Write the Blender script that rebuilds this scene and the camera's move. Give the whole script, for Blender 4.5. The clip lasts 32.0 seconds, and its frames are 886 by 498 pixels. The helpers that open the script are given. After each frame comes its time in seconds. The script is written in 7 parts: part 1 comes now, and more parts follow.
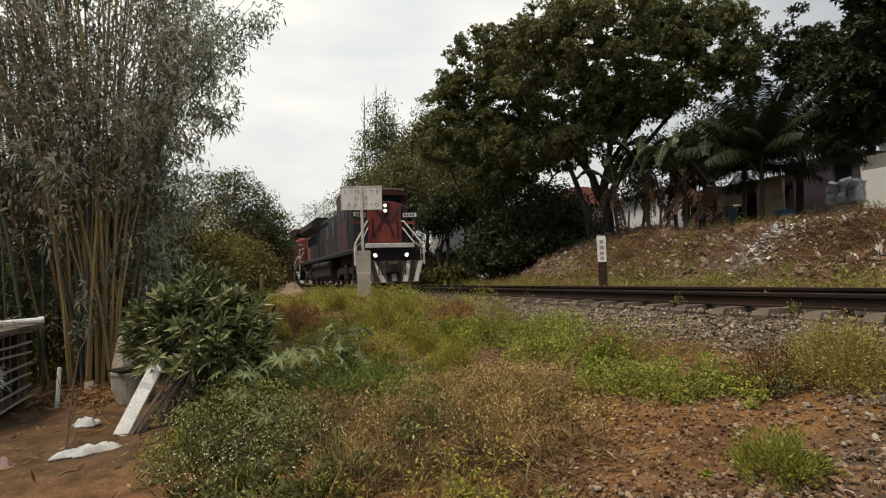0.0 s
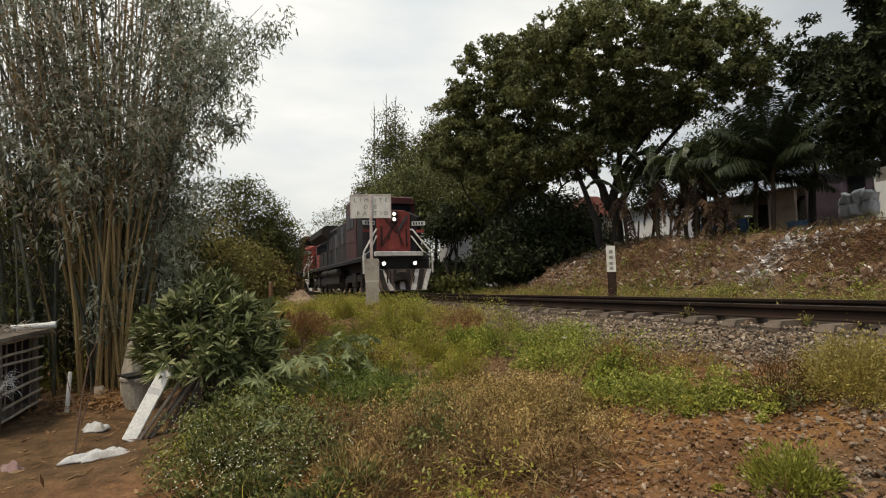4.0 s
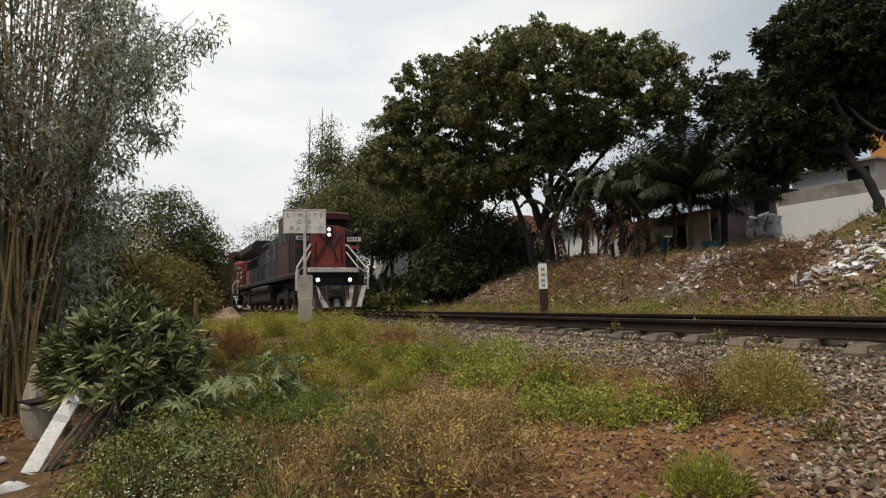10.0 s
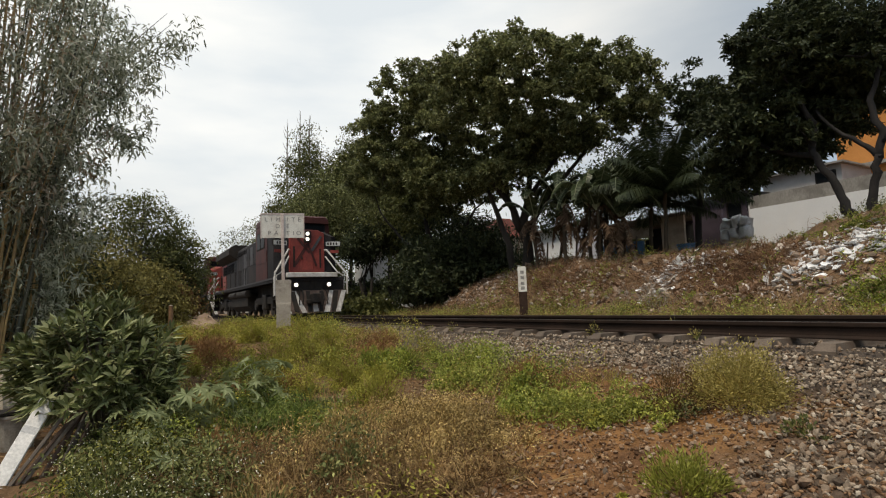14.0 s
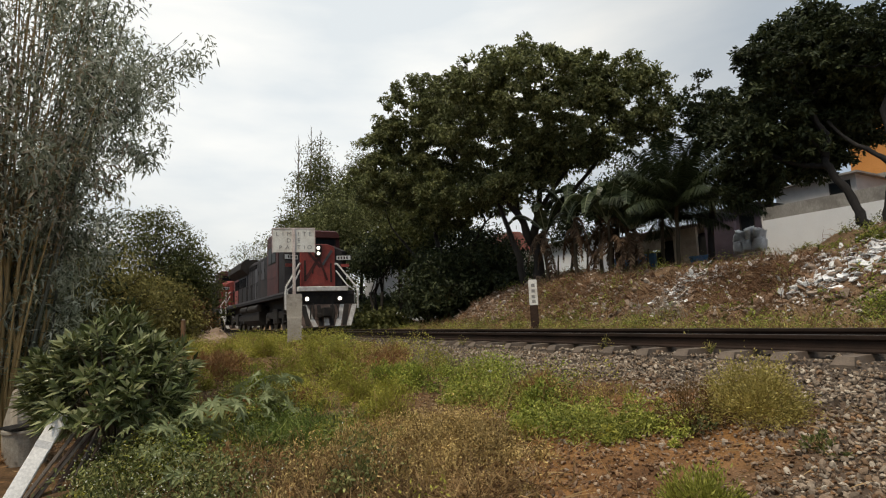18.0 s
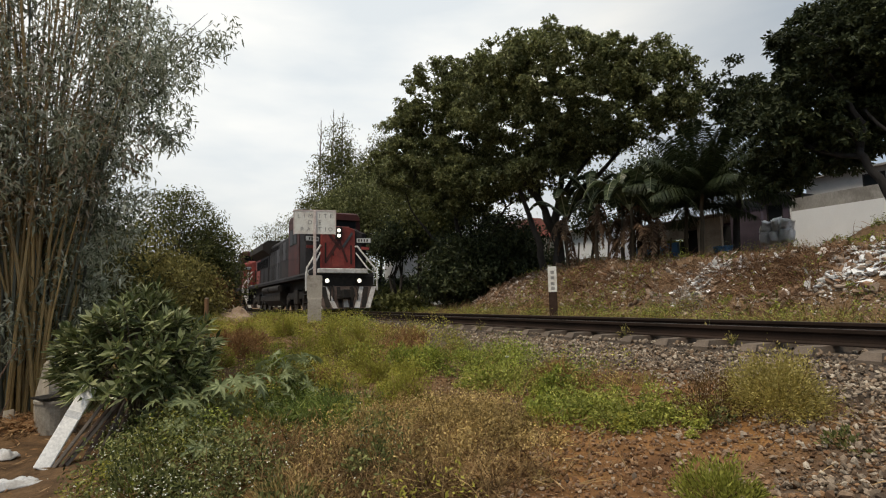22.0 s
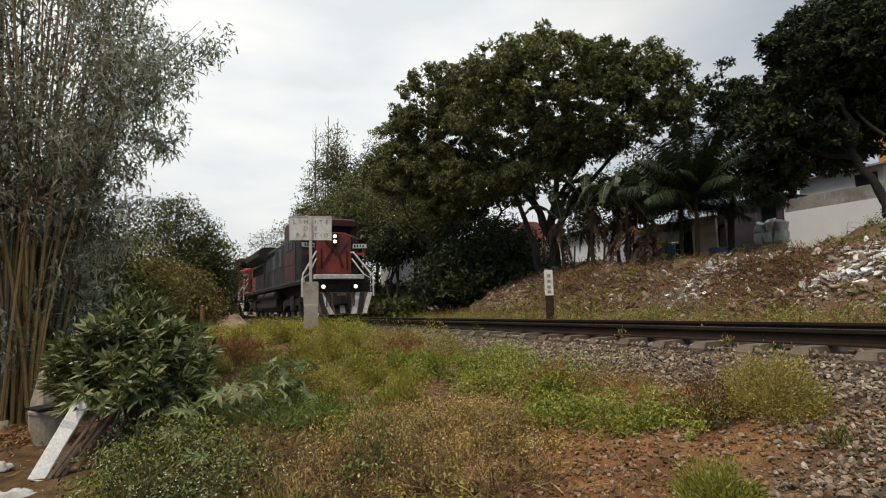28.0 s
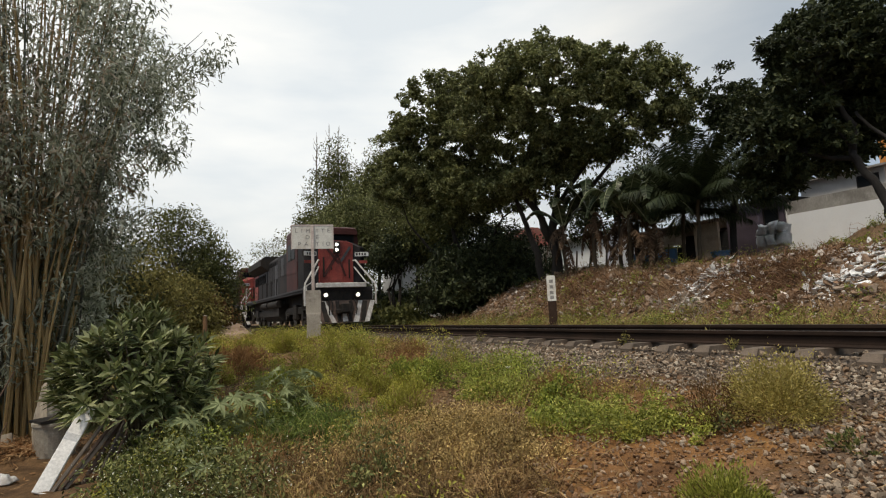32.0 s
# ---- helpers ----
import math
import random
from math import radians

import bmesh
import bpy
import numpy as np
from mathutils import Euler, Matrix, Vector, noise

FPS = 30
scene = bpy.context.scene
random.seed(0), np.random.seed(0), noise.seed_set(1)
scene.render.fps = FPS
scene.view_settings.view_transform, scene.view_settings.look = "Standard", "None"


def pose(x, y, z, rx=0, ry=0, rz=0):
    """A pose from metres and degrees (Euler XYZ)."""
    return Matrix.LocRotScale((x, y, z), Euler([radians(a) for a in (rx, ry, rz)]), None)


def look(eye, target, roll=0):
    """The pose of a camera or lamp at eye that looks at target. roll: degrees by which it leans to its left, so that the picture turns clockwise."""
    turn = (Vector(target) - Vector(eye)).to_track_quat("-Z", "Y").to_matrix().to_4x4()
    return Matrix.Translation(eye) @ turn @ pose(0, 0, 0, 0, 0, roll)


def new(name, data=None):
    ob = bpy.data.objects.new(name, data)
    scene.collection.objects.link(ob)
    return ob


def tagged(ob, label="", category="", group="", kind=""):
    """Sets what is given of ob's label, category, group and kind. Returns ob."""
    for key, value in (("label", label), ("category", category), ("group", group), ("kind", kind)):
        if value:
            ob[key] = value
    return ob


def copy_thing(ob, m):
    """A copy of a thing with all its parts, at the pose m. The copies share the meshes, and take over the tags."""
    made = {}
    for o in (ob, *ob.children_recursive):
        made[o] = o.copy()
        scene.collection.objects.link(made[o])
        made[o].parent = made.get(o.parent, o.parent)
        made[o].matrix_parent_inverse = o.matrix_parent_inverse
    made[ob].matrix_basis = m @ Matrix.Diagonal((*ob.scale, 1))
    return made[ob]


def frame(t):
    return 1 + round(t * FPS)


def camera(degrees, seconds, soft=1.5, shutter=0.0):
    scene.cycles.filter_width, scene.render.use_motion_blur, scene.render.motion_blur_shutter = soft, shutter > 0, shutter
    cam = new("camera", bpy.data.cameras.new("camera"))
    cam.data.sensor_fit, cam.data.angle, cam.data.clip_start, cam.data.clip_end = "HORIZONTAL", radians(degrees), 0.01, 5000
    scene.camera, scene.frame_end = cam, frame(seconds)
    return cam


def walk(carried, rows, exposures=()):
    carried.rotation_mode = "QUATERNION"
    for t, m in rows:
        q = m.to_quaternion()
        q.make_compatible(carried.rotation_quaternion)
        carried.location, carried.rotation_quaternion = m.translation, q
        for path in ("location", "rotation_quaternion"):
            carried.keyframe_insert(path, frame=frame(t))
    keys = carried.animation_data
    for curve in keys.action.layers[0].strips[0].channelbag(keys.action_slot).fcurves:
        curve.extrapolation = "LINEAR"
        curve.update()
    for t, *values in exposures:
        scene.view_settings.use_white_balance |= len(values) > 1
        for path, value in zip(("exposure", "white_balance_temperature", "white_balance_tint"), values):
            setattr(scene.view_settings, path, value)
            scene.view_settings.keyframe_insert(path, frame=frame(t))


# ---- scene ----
# World: x along the track (the locomotive stands at -x), y from the viewer across the track, z up; z = 0 at the top of the sleepers.
EYE = 0.56
cam = camera(79.5, 32.0, soft=1.15)
walk(cam, [
    (0, pose(0, 0, EYE, 92.85, 2.17, 67.45)),
    (0.5, pose(0, 0, EYE, 92.77, 2.10, 67.76)),
    (1, pose(0, 0, EYE, 92.75, 1.76, 67.97)),
    (1.5, pose(0, 0, EYE, 92.93, 1.71, 67.99)),
    (2, pose(0, 0, EYE, 93.26, 1.84, 68.08)),
    (2.5, pose(0, 0, EYE, 93.51, 1.81, 68.06)),
    (3, pose(0, 0, EYE, 93.64, 1.75, 68.13)),
    (3.5, pose(0, 0, EYE, 93.80, 1.67, 68.37)),
    (5.5, pose(0, 0, EYE, 94.39, 1.59, 66.83)),
    (6, pose(0, 0, EYE, 94.93, 1.49, 64.81)),
    (6.5, pose(0, 0, EYE, 95.39, 1.49, 63.40)),
    (7, pose(0, 0, EYE, 95.56, 1.41, 63.00)),
    (7.5, pose(0, 0, EYE, 95.62, 1.38, 62.90)),
    (8, pose(0, 0, EYE, 95.60, 1.43, 62.95)),
    (8.5, pose(0, 0, EYE, 95.41, 1.34, 62.96)),
    (9, pose(0, 0, EYE, 95.37, 1.21, 62.83)),
    (9.5, pose(0, 0, EYE, 95.34, 1.42, 62.51)),
    (10, pose(0, 0, EYE, 95.40, 1.73, 61.45)),
    (10.5, pose(0, 0, EYE, 95.30, 1.92, 61.03)),
    (11, pose(0, 0, EYE, 95.35, 2.14, 60.63)),
    (11.5, pose(0, 0, EYE, 95.27, 2.26, 59.52)),
    (12, pose(0, 0, EYE, 95.19, 2.21, 59.12)),
    (12.5, pose(0, 0, EYE, 95.14, 2.14, 59.02)),
    (13, pose(0, 0, EYE, 95.19, 2.21, 59.09)),
    (13.5, pose(0, 0, EYE, 95.39, 2.22, 59.20)),
    (14, pose(0, 0, EYE, 95.72, 2.34, 59.31)),
    (14.5, pose(0, 0, EYE, 95.98, 2.40, 59.41)),
    (16.5, pose(0, 0, EYE, 96.82, 2.31, 60.60)),
    (17, pose(0, 0, EYE, 96.99, 2.54, 60.63)),
    (17.5, pose(0, 0, EYE, 97.10, 2.60, 60.54)),
    (18, pose(0, 0, EYE, 97.22, 2.51, 60.44)),
    (18.5, pose(0, 0, EYE, 97.29, 2.37, 60.36)),
    (19, pose(0, 0, EYE, 97.34, 2.31, 60.35)),
    (19.5, pose(0, 0, EYE, 97.31, 2.32, 60.36)),
    (20, pose(0, 0, EYE, 97.13, 2.28, 60.50)),
    (20.5, pose(0, 0, EYE, 96.87, 2.11, 60.63)),
    (21, pose(0, 0, EYE, 96.69, 1.84, 60.78)),
    (21.5, pose(0, 0, EYE, 96.11, 1.56, 61.57)),
    (22, pose(0, 0, EYE, 95.63, 1.09, 62.40)),
    (22.5, pose(0, 0, EYE, 95.56, 0.85, 62.42)),
    (23, pose(0, 0, EYE, 95.47, 0.79, 62.32)),
    (23.5, pose(0, 0, EYE, 95.32, 0.61, 62.24)),
    (24, pose(0, 0, EYE, 95.25, 0.60, 62.16)),
    (24.5, pose(0, 0, EYE, 95.28, 0.75, 62.27)),
    (25, pose(0, 0, EYE, 95.37, 0.86, 62.28)),
    (25.5, pose(0, 0, EYE, 95.42, 0.99, 62.32)),
    (27.5, pose(0, 0, EYE, 95.98, 1.63, 62.13)),
    (28, pose(0, 0, EYE, 96.13, 1.77, 62.05)),
    (28.5, pose(0, 0, EYE, 96.31, 1.89, 62.03)),
    (29, pose(0, 0, EYE, 96.55, 2.00, 61.95)),
    (29.5, pose(0, 0, EYE, 96.72, 2.05, 61.91)),
    (30, pose(0, 0, EYE, 96.88, 2.27, 61.93)),
    (30.5, pose(0, 0, EYE, 96.96, 2.47, 61.93)),
    (31, pose(0, 0, EYE, 96.96, 2.53, 61.94)),
    (31.5, pose(0, 0, EYE, 96.93, 2.58, 62.01)),
    (32, pose(0, 0, EYE, 96.88, 2.50, 62.34))],
    exposures=[(0.0, -0.03, 7480, 9), (3.0, -0.03, 7460, 9), (7.0, -0.02, 7200, 9), (32.0, -0.02, 7130, 9)])

# ---- light: overcast, the veiled sun high behind the viewer ----
SUN_DIR = Vector((0.20, -0.40, 0.89)).normalized()
BRIGHT_DIR = Vector((-0.80, 0.18, 0.60)).normalized()
world = bpy.data.worlds.new("sky")
scene.world = world
world.use_nodes = True
wn, wl = world.node_tree.nodes, world.node_tree.links
wn.clear()
w_out = wn.new("ShaderNodeOutputWorld")
w_bg = wn.new("ShaderNodeBackground")
w_sky = wn.new("ShaderNodeTexSky")
w_sky.sky_type, w_sky.sun_disc = "NISHITA", False
w_sky.sun_elevation = math.asin(SUN_DIR.z)
w_sky.sun_rotation = math.atan2(SUN_DIR.x, SUN_DIR.y)
w_sky.dust_density = 3.0
w_co = wn.new("ShaderNodeTexCoord")
w_map = wn.new("ShaderNodeMapping")
w_map.inputs["Scale"].default_value = (1.6, 1.6, 6.0)
w_noise = wn.new("ShaderNodeTexNoise")
w_noise.inputs["Scale"].default_value, w_noise.inputs["Detail"].default_value = 1.3, 6.0
w_noise.inputs["Roughness"].default_value = 0.5
w_ramp = wn.new("ShaderNodeValToRGB")
w_ramp.color_ramp.elements[0].position, w_ramp.color_ramp.elements[0].color = 0.34, (0.60, 0.665, 0.74, 1)
w_ramp.color_ramp.elements[1].position, w_ramp.color_ramp.elements[1].color = 0.64, (0.82, 0.845, 0.87, 1)
w_dot = wn.new("ShaderNodeVectorMath")
w_dot.operation = "DOT_PRODUCT"
w_dot.inputs[1].default_value = BRIGHT_DIR
w_glow = wn.new("ShaderNodeMapRange")
w_glow.interpolation_type = "SMOOTHSTEP"
for w_i, w_v in enumerate((0.70, 0.97, 0.88, 1.45)):
    w_glow.inputs[w_i + 1].default_value = w_v
w_mul = wn.new("ShaderNodeVectorMath")
w_mul.operation = "SCALE"
w_skys = wn.new("ShaderNodeVectorMath")
w_skys.operation = "SCALE"
w_skys.inputs["Scale"].default_value = 0.10
w_mix = wn.new("ShaderNodeMix")
w_mix.data_type = "RGBA"
w_mix.inputs["Factor"].default_value = 0.85
wl.new(w_co.outputs["Generated"], w_map.inputs["Vector"])
wl.new(w_map.outputs["Vector"], w_noise.inputs["Vector"])
wl.new(w_noise.outputs["Fac"], w_ramp.inputs["Fac"])
wl.new(w_co.outputs["Generated"], w_dot.inputs[0])
wl.new(w_dot.outputs["Value"], w_glow.inputs["Value"])
w_veil = wn.new("ShaderNodeMapRange")  # thinner, bluer cloud away from the bright patch
for w_i, w_v in enumerate((0.60, 0.86, 1.0, 0.0)):
    w_veil.inputs[w_i + 1].default_value = w_v
w_blue = wn.new("ShaderNodeMix")
w_blue.data_type, w_blue.blend_type = "RGBA", "MULTIPLY"
w_blue.inputs[7].default_value = (0.73, 0.84, 0.99, 1)
wl.new(w_dot.outputs["Value"], w_veil.inputs["Value"])
wl.new(w_veil.outputs["Result"], w_blue.inputs["Factor"])
wl.new(w_ramp.outputs["Color"], w_blue.inputs[6])
wl.new(w_blue.outputs[2], w_mul.inputs[0])
w_sep = wn.new("ShaderNodeSeparateXYZ")
wl.new(w_co.outputs["Generated"], w_sep.inputs["Vector"])
w_up = wn.new("ShaderNodeMapRange")  # an overcast sky is brighter overhead than low down
for w_i, w_v in enumerate((0.55, 1.0, 1.0, 1.45)):
    w_up.inputs[w_i + 1].default_value = w_v
wl.new(w_sep.outputs["Z"], w_up.inputs["Value"])
w_both = wn.new("ShaderNodeMath")
w_both.operation = "MULTIPLY"
wl.new(w_glow.outputs["Result"], w_both.inputs[0])
wl.new(w_up.outputs["Result"], w_both.inputs[1])
wl.new(w_both.outputs[0], w_mul.inputs["Scale"])
wl.new(w_sky.outputs["Color"], w_skys.inputs[0])
wl.new(w_skys.outputs["Vector"], w_mix.inputs["A"])
wl.new(w_mul.outputs["Vector"], w_mix.inputs["B"])
wl.new(w_mix.outputs["Result"], w_bg.inputs["Color"])
w_bg.inputs["Strength"].default_value = 1.0
wl.new(w_bg.outputs["Background"], w_out.inputs["Surface"])
sun = new("sun", bpy.data.lights.new("sun", "SUN"))
sun.data.energy, sun.data.angle, sun.data.color = 2.5, radians(13), (1.0, 0.92, 0.80)
sun.matrix_world = look(SUN_DIR * 50, (0, 0, 0))

# ---- materials ----
def node_mat(name):
    m = bpy.data.materials.new(name)
    m.use_nodes = True
    nt = m.node_tree
    b = nt.nodes["Principled BSDF"]
    return m, nt, b


def ramp_of(nt, fac, cols, lo=0.3, hi=0.7):
    r = nt.nodes.new("ShaderNodeValToRGB")
    els = r.color_ramp.elements
    while len(els) < len(cols):
        els.new(0.5)
    for i, c in enumerate(cols):
        els[i].position = lo + (hi - lo) * i / max(1, len(cols) - 1)
        els[i].color = (*c, 1)
    nt.links.new(fac, r.inputs["Fac"])
    return r.outputs["Color"]


def noise_of(nt, scale, detail=4.0, rough=0.55, space="Object", stretch=None):
    co = nt.nodes.new("ShaderNodeTexCoord")
    n = nt.nodes.new("ShaderNodeTexNoise")
    n.inputs["Scale"].default_value, n.inputs["Detail"].default_value = scale, detail
    n.inputs["Roughness"].default_value = rough
    src = co.outputs[space]
    if stretch:
        mp = nt.nodes.new("ShaderNodeMapping")
        mp.inputs["Scale"].default_value = stretch
        nt.links.new(src, mp.inputs["Vector"])
        src = mp.outputs["Vector"]
    nt.links.new(src, n.inputs["Vector"])
    return n.outputs["Fac"]


def mix_of(nt, fac, a, b, mode="MIX"):
    x = nt.nodes.new("ShaderNodeMix")
    x.data_type, x.blend_type = "RGBA", mode
    for sock, v in ((x.inputs["Factor"], fac), (x.inputs["A"], a), (x.inputs["B"], b)):
        if isinstance(v, (int, float)):
            sock.default_value = v
        elif isinstance(v, tuple):
            sock.default_value = (*v, 1)
        else:
            nt.links.new(v, sock)
    return x.outputs["Result"]


def bump_of(nt, b, height, strength=0.4, dist=0.02):
    bp = nt.nodes.new("ShaderNodeBump")
    bp.inputs["Strength"].default_value, bp.inputs["Distance"].default_value = strength, dist
    nt.links.new(height, bp.inputs["Height"])
    nt.links.new(bp.outputs["Normal"], b.inputs["Normal"])


def surface(name, cols, scale=4.0, fine=40.0, rough=0.8, metal=0.0, bump=0.3, dist=0.01, dirt=None, dirt_amt=0.5, stretch=None, per_object=0.0, spec=0.4, grain_amt=0.8):
    """A worn surface: coarse blotches between cols, fine grain, optional dirt colour in patches."""
    m, nt, b = node_mat(name)
    big = noise_of(nt, scale, 5.0, 0.6, stretch=stretch)
    small = noise_of(nt, fine, 3.0, 0.6, stretch=stretch)
    col = ramp_of(nt, big, cols)
    grain = ramp_of(nt, small, [(0.72, 0.72, 0.72), (1.18, 1.18, 1.18)])
    col = mix_of(nt, grain_amt, col, grain, "MULTIPLY")
    if dirt:
        patch = noise_of(nt, scale * 0.55, 6.0, 0.7)
        mask = ramp_of(nt, patch, [(0, 0, 0), (dirt_amt,) * 3], 0.48, 0.62)
        col = mix_of(nt, mask, col, dirt)
    if per_object:
        oi = nt.nodes.new("ShaderNodeObjectInfo")
        v = ramp_of(nt, oi.outputs["Random"], [(1 - per_object,) * 3, (1 + per_object,) * 3], 0.0, 1.0)
        col = mix_of(nt, 1.0, col, v, "MULTIPLY")
    nt.links.new(col, b.inputs["Base Color"])
    b.inputs["Roughness"].default_value, b.inputs["Metallic"].default_value = rough, metal
    b.inputs["Specular IOR Level"].default_value = spec
    if bump:
        bump_of(nt, b, small, bump, dist)
    return m


def leafy(name, cols, rough=0.55, through_light=0.25, patch=0.35, drift_scale=0.9):
    """Leaves: colour varies leaf by leaf and in drifts over the plant; some light passes through."""
    m, nt, b = node_mat(name)
    geo = nt.nodes.new("ShaderNodeNewGeometry")
    col = ramp_of(nt, geo.outputs["Random Per Island"], cols, 0.0, 1.0)
    drift = noise_of(nt, drift_scale, 3.0, 0.6)
    shade = ramp_of(nt, drift, [(1 - patch,) * 3, (1 + patch,) * 3])
    col = mix_of(nt, 1.0, col, shade, "MULTIPLY")
    nt.links.new(col, b.inputs["Base Color"])
    b.inputs["Roughness"].default_value = rough
    b.inputs["Specular IOR Level"].default_value = 0.22
    tr = nt.nodes.new("ShaderNodeBsdfTranslucent")
    nt.links.new(col, tr.inputs["Color"])
    mx = nt.nodes.new("ShaderNodeMixShader")
    mx.inputs["Fac"].default_value = through_light
    nt.links.new(b.outputs["BSDF"], mx.inputs[1])
    nt.links.new(tr.outputs["BSDF"], mx.inputs[2])
    nt.links.new(mx.outputs["Shader"], nt.nodes["Material Output"].inputs["Surface"])
    return m


M_BARK = surface("bark", [(0.022, 0.018, 0.014), (0.055, 0.045, 0.036)], 3, 30, 0.9, bump=0.6, dist=0.03, stretch=(1, 1, 0.25))
M_BARK_DARK = surface("very_dark_bark", [(0.009, 0.008, 0.008), (0.026, 0.022, 0.02)], 3, 30, 0.9, bump=0.6, dist=0.03, stretch=(1, 1, 0.25))
M_TWIG = surface("twig", [(0.10, 0.08, 0.06), (0.2, 0.17, 0.13)], 5, 40, 0.9)
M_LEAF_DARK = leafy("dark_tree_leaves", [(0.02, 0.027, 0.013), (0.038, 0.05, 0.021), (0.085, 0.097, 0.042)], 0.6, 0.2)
M_LEAF_MID = leafy("tree_leaves", [(0.058, 0.065, 0.028), (0.12, 0.134, 0.052), (0.16, 0.166, 0.066), (0.38, 0.395, 0.185)], 0.5, 0.4)
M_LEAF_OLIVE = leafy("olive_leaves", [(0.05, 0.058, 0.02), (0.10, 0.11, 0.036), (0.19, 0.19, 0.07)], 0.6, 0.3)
M_RAIL = surface("rusty_rail", [(0.018, 0.012, 0.009), (0.036, 0.022, 0.016)], 2, 60, 0.85, 0.0, spec=0.15, bump=0.3, dist=0.003)
M_RAILTOP = surface("worn_railhead", [(0.10, 0.09, 0.08), (0.18, 0.17, 0.16)], 2, 60, 0.45, 0.8, bump=0.1, dist=0.001)

# ---- building helpers ----
def link_mesh(name, verts, faces, mat, parent=None, label="", smooth=False):
    me = bpy.data.meshes.new(name)
    me.from_pydata(verts.tolist() if isinstance(verts, np.ndarray) else verts, [], faces.tolist() if isinstance(faces, np.ndarray) else faces)
    if smooth:
        me.polygons.foreach_set("use_smooth", [True] * len(me.polygons))
    me.materials.append(mat)
    ob = new(name, me)
    if parent:
        ob.parent = parent
    if label:
        ob["label"] = label
    return ob


def part(name, bm, mat, parent=None, label="", smooth=False):
    """Links a bmesh as one mesh object under a thing or a part."""
    me = bpy.data.meshes.new(name)
    bm.to_mesh(me)
    bm.free()
    if smooth:
        me.polygons.foreach_set("use_smooth", [True] * len(me.polygons))
    me.materials.append(mat)
    ob = new(name, me)
    if parent:
        ob.parent = parent
    if label:
        ob["label"] = label
    return ob


def thing(name, x, y, z, label, category, group="", kind="", rz=0.0):
    e = new(name)
    e.empty_display_size = 0.2
    e.matrix_basis = pose(x, y, z, 0, 0, rz)
    return tagged(e, label, category, group, kind)


def box(bm, x0, x1, y0, y1, z0, z1, bevel=0.0, m=None):
    r = bmesh.ops.create_cube(bm, size=1.0)
    vs = r["verts"]
    for v in vs:
        v.co = Vector(((x0 + x1) / 2 + v.co.x * (x1 - x0), (y0 + y1) / 2 + v.co.y * (y1 - y0), (z0 + z1) / 2 + v.co.z * (z1 - z0)))
    if bevel:
        es = list({e for v in vs for e in v.link_edges})
        r2 = bmesh.ops.bevel(bm, geom=es, offset=bevel, segments=1, affect="EDGES", clamp_overlap=True)
        vs = list({v for f in r2["faces"] for v in f.verts} | {v for v in vs if v.is_valid})
    if m is not None:
        bmesh.ops.transform(bm, matrix=m, verts=[v for v in vs if v.is_valid])
    return vs


def boxes(*specs, bevel=0.0):
    bm = bmesh.new()
    for s in specs:
        box(bm, *s, bevel=bevel)
    return bm


def tube_data(pts, radii, sides=7, cap=True):
    """Vertices and faces of a tapered round bar along pts."""
    pts = [Vector(p) for p in pts]
    vs, fs = [], []
    for i, p in enumerate(pts):
        d = (pts[min(i + 1, len(pts) - 1)] - pts[max(i - 1, 0)]).normalized()
        a = d.cross(Vector((0.31, 0.17, 0.93)) if abs(d.z) < 0.9 else Vector((1, 0.2, 0))).normalized()
        b = d.cross(a)
        for k in range(sides):
            t = 2 * math.pi * k / sides
            vs.append(tuple(p + (a * math.cos(t) + b * math.sin(t)) * radii[i]))
    for i in range(len(pts) - 1):
        for k in range(sides):
            k2 = (k + 1) % sides
            fs.append((i * sides + k, i * sides + k2, (i + 1) * sides + k2, (i + 1) * sides + k))
    if cap:
        fs.append(tuple(range(sides))[::-1])
        fs.append(tuple((len(pts) - 1) * sides + k for k in range(sides)))
    return vs, fs


def tubes(paths, sides=7):
    """Several bars in one vertex list: paths of (points, radii)."""
    V, F = [], []
    for pts, radii in paths:
        v, f = tube_data(pts, radii, sides)
        n = len(V)
        V += v
        F += [tuple(i + n for i in q) for q in f]
    return V, F


def prism(bm, outline, x0, x1):
    """An outline of (y, z) carried from x0 to x1."""
    a = [bm.verts.new((x0, y, z)) for y, z in outline]
    b = [bm.verts.new((x1, y, z)) for y, z in outline]
    bm.faces.new(a)
    bm.faces.new(b[::-1])
    n = len(outline)
    for i in range(n):
        j = (i + 1) % n
        bm.faces.new((a[j], a[i], b[i], b[j]))
    bmesh.ops.recalc_face_normals(bm, faces=bm.faces)
    return bm


def disc(bm, centre, axis, r, h, sides=16):
    """A short round bar with its middle at centre, along the axis 'x', 'y' or 'z'."""
    turn = {"x": pose(0, 0, 0, 0, 90, 0), "y": pose(0, 0, 0, 90, 0, 0), "z": Matrix()}[axis]
    bmesh.ops.create_cone(bm, cap_ends=True, segments=sides, radius1=r, radius2=r, depth=h, matrix=Matrix.Translation(centre) @ turn)


def unit(v):
    return v / np.maximum(np.linalg.norm(v, axis=-1, keepdims=True), 1e-9)


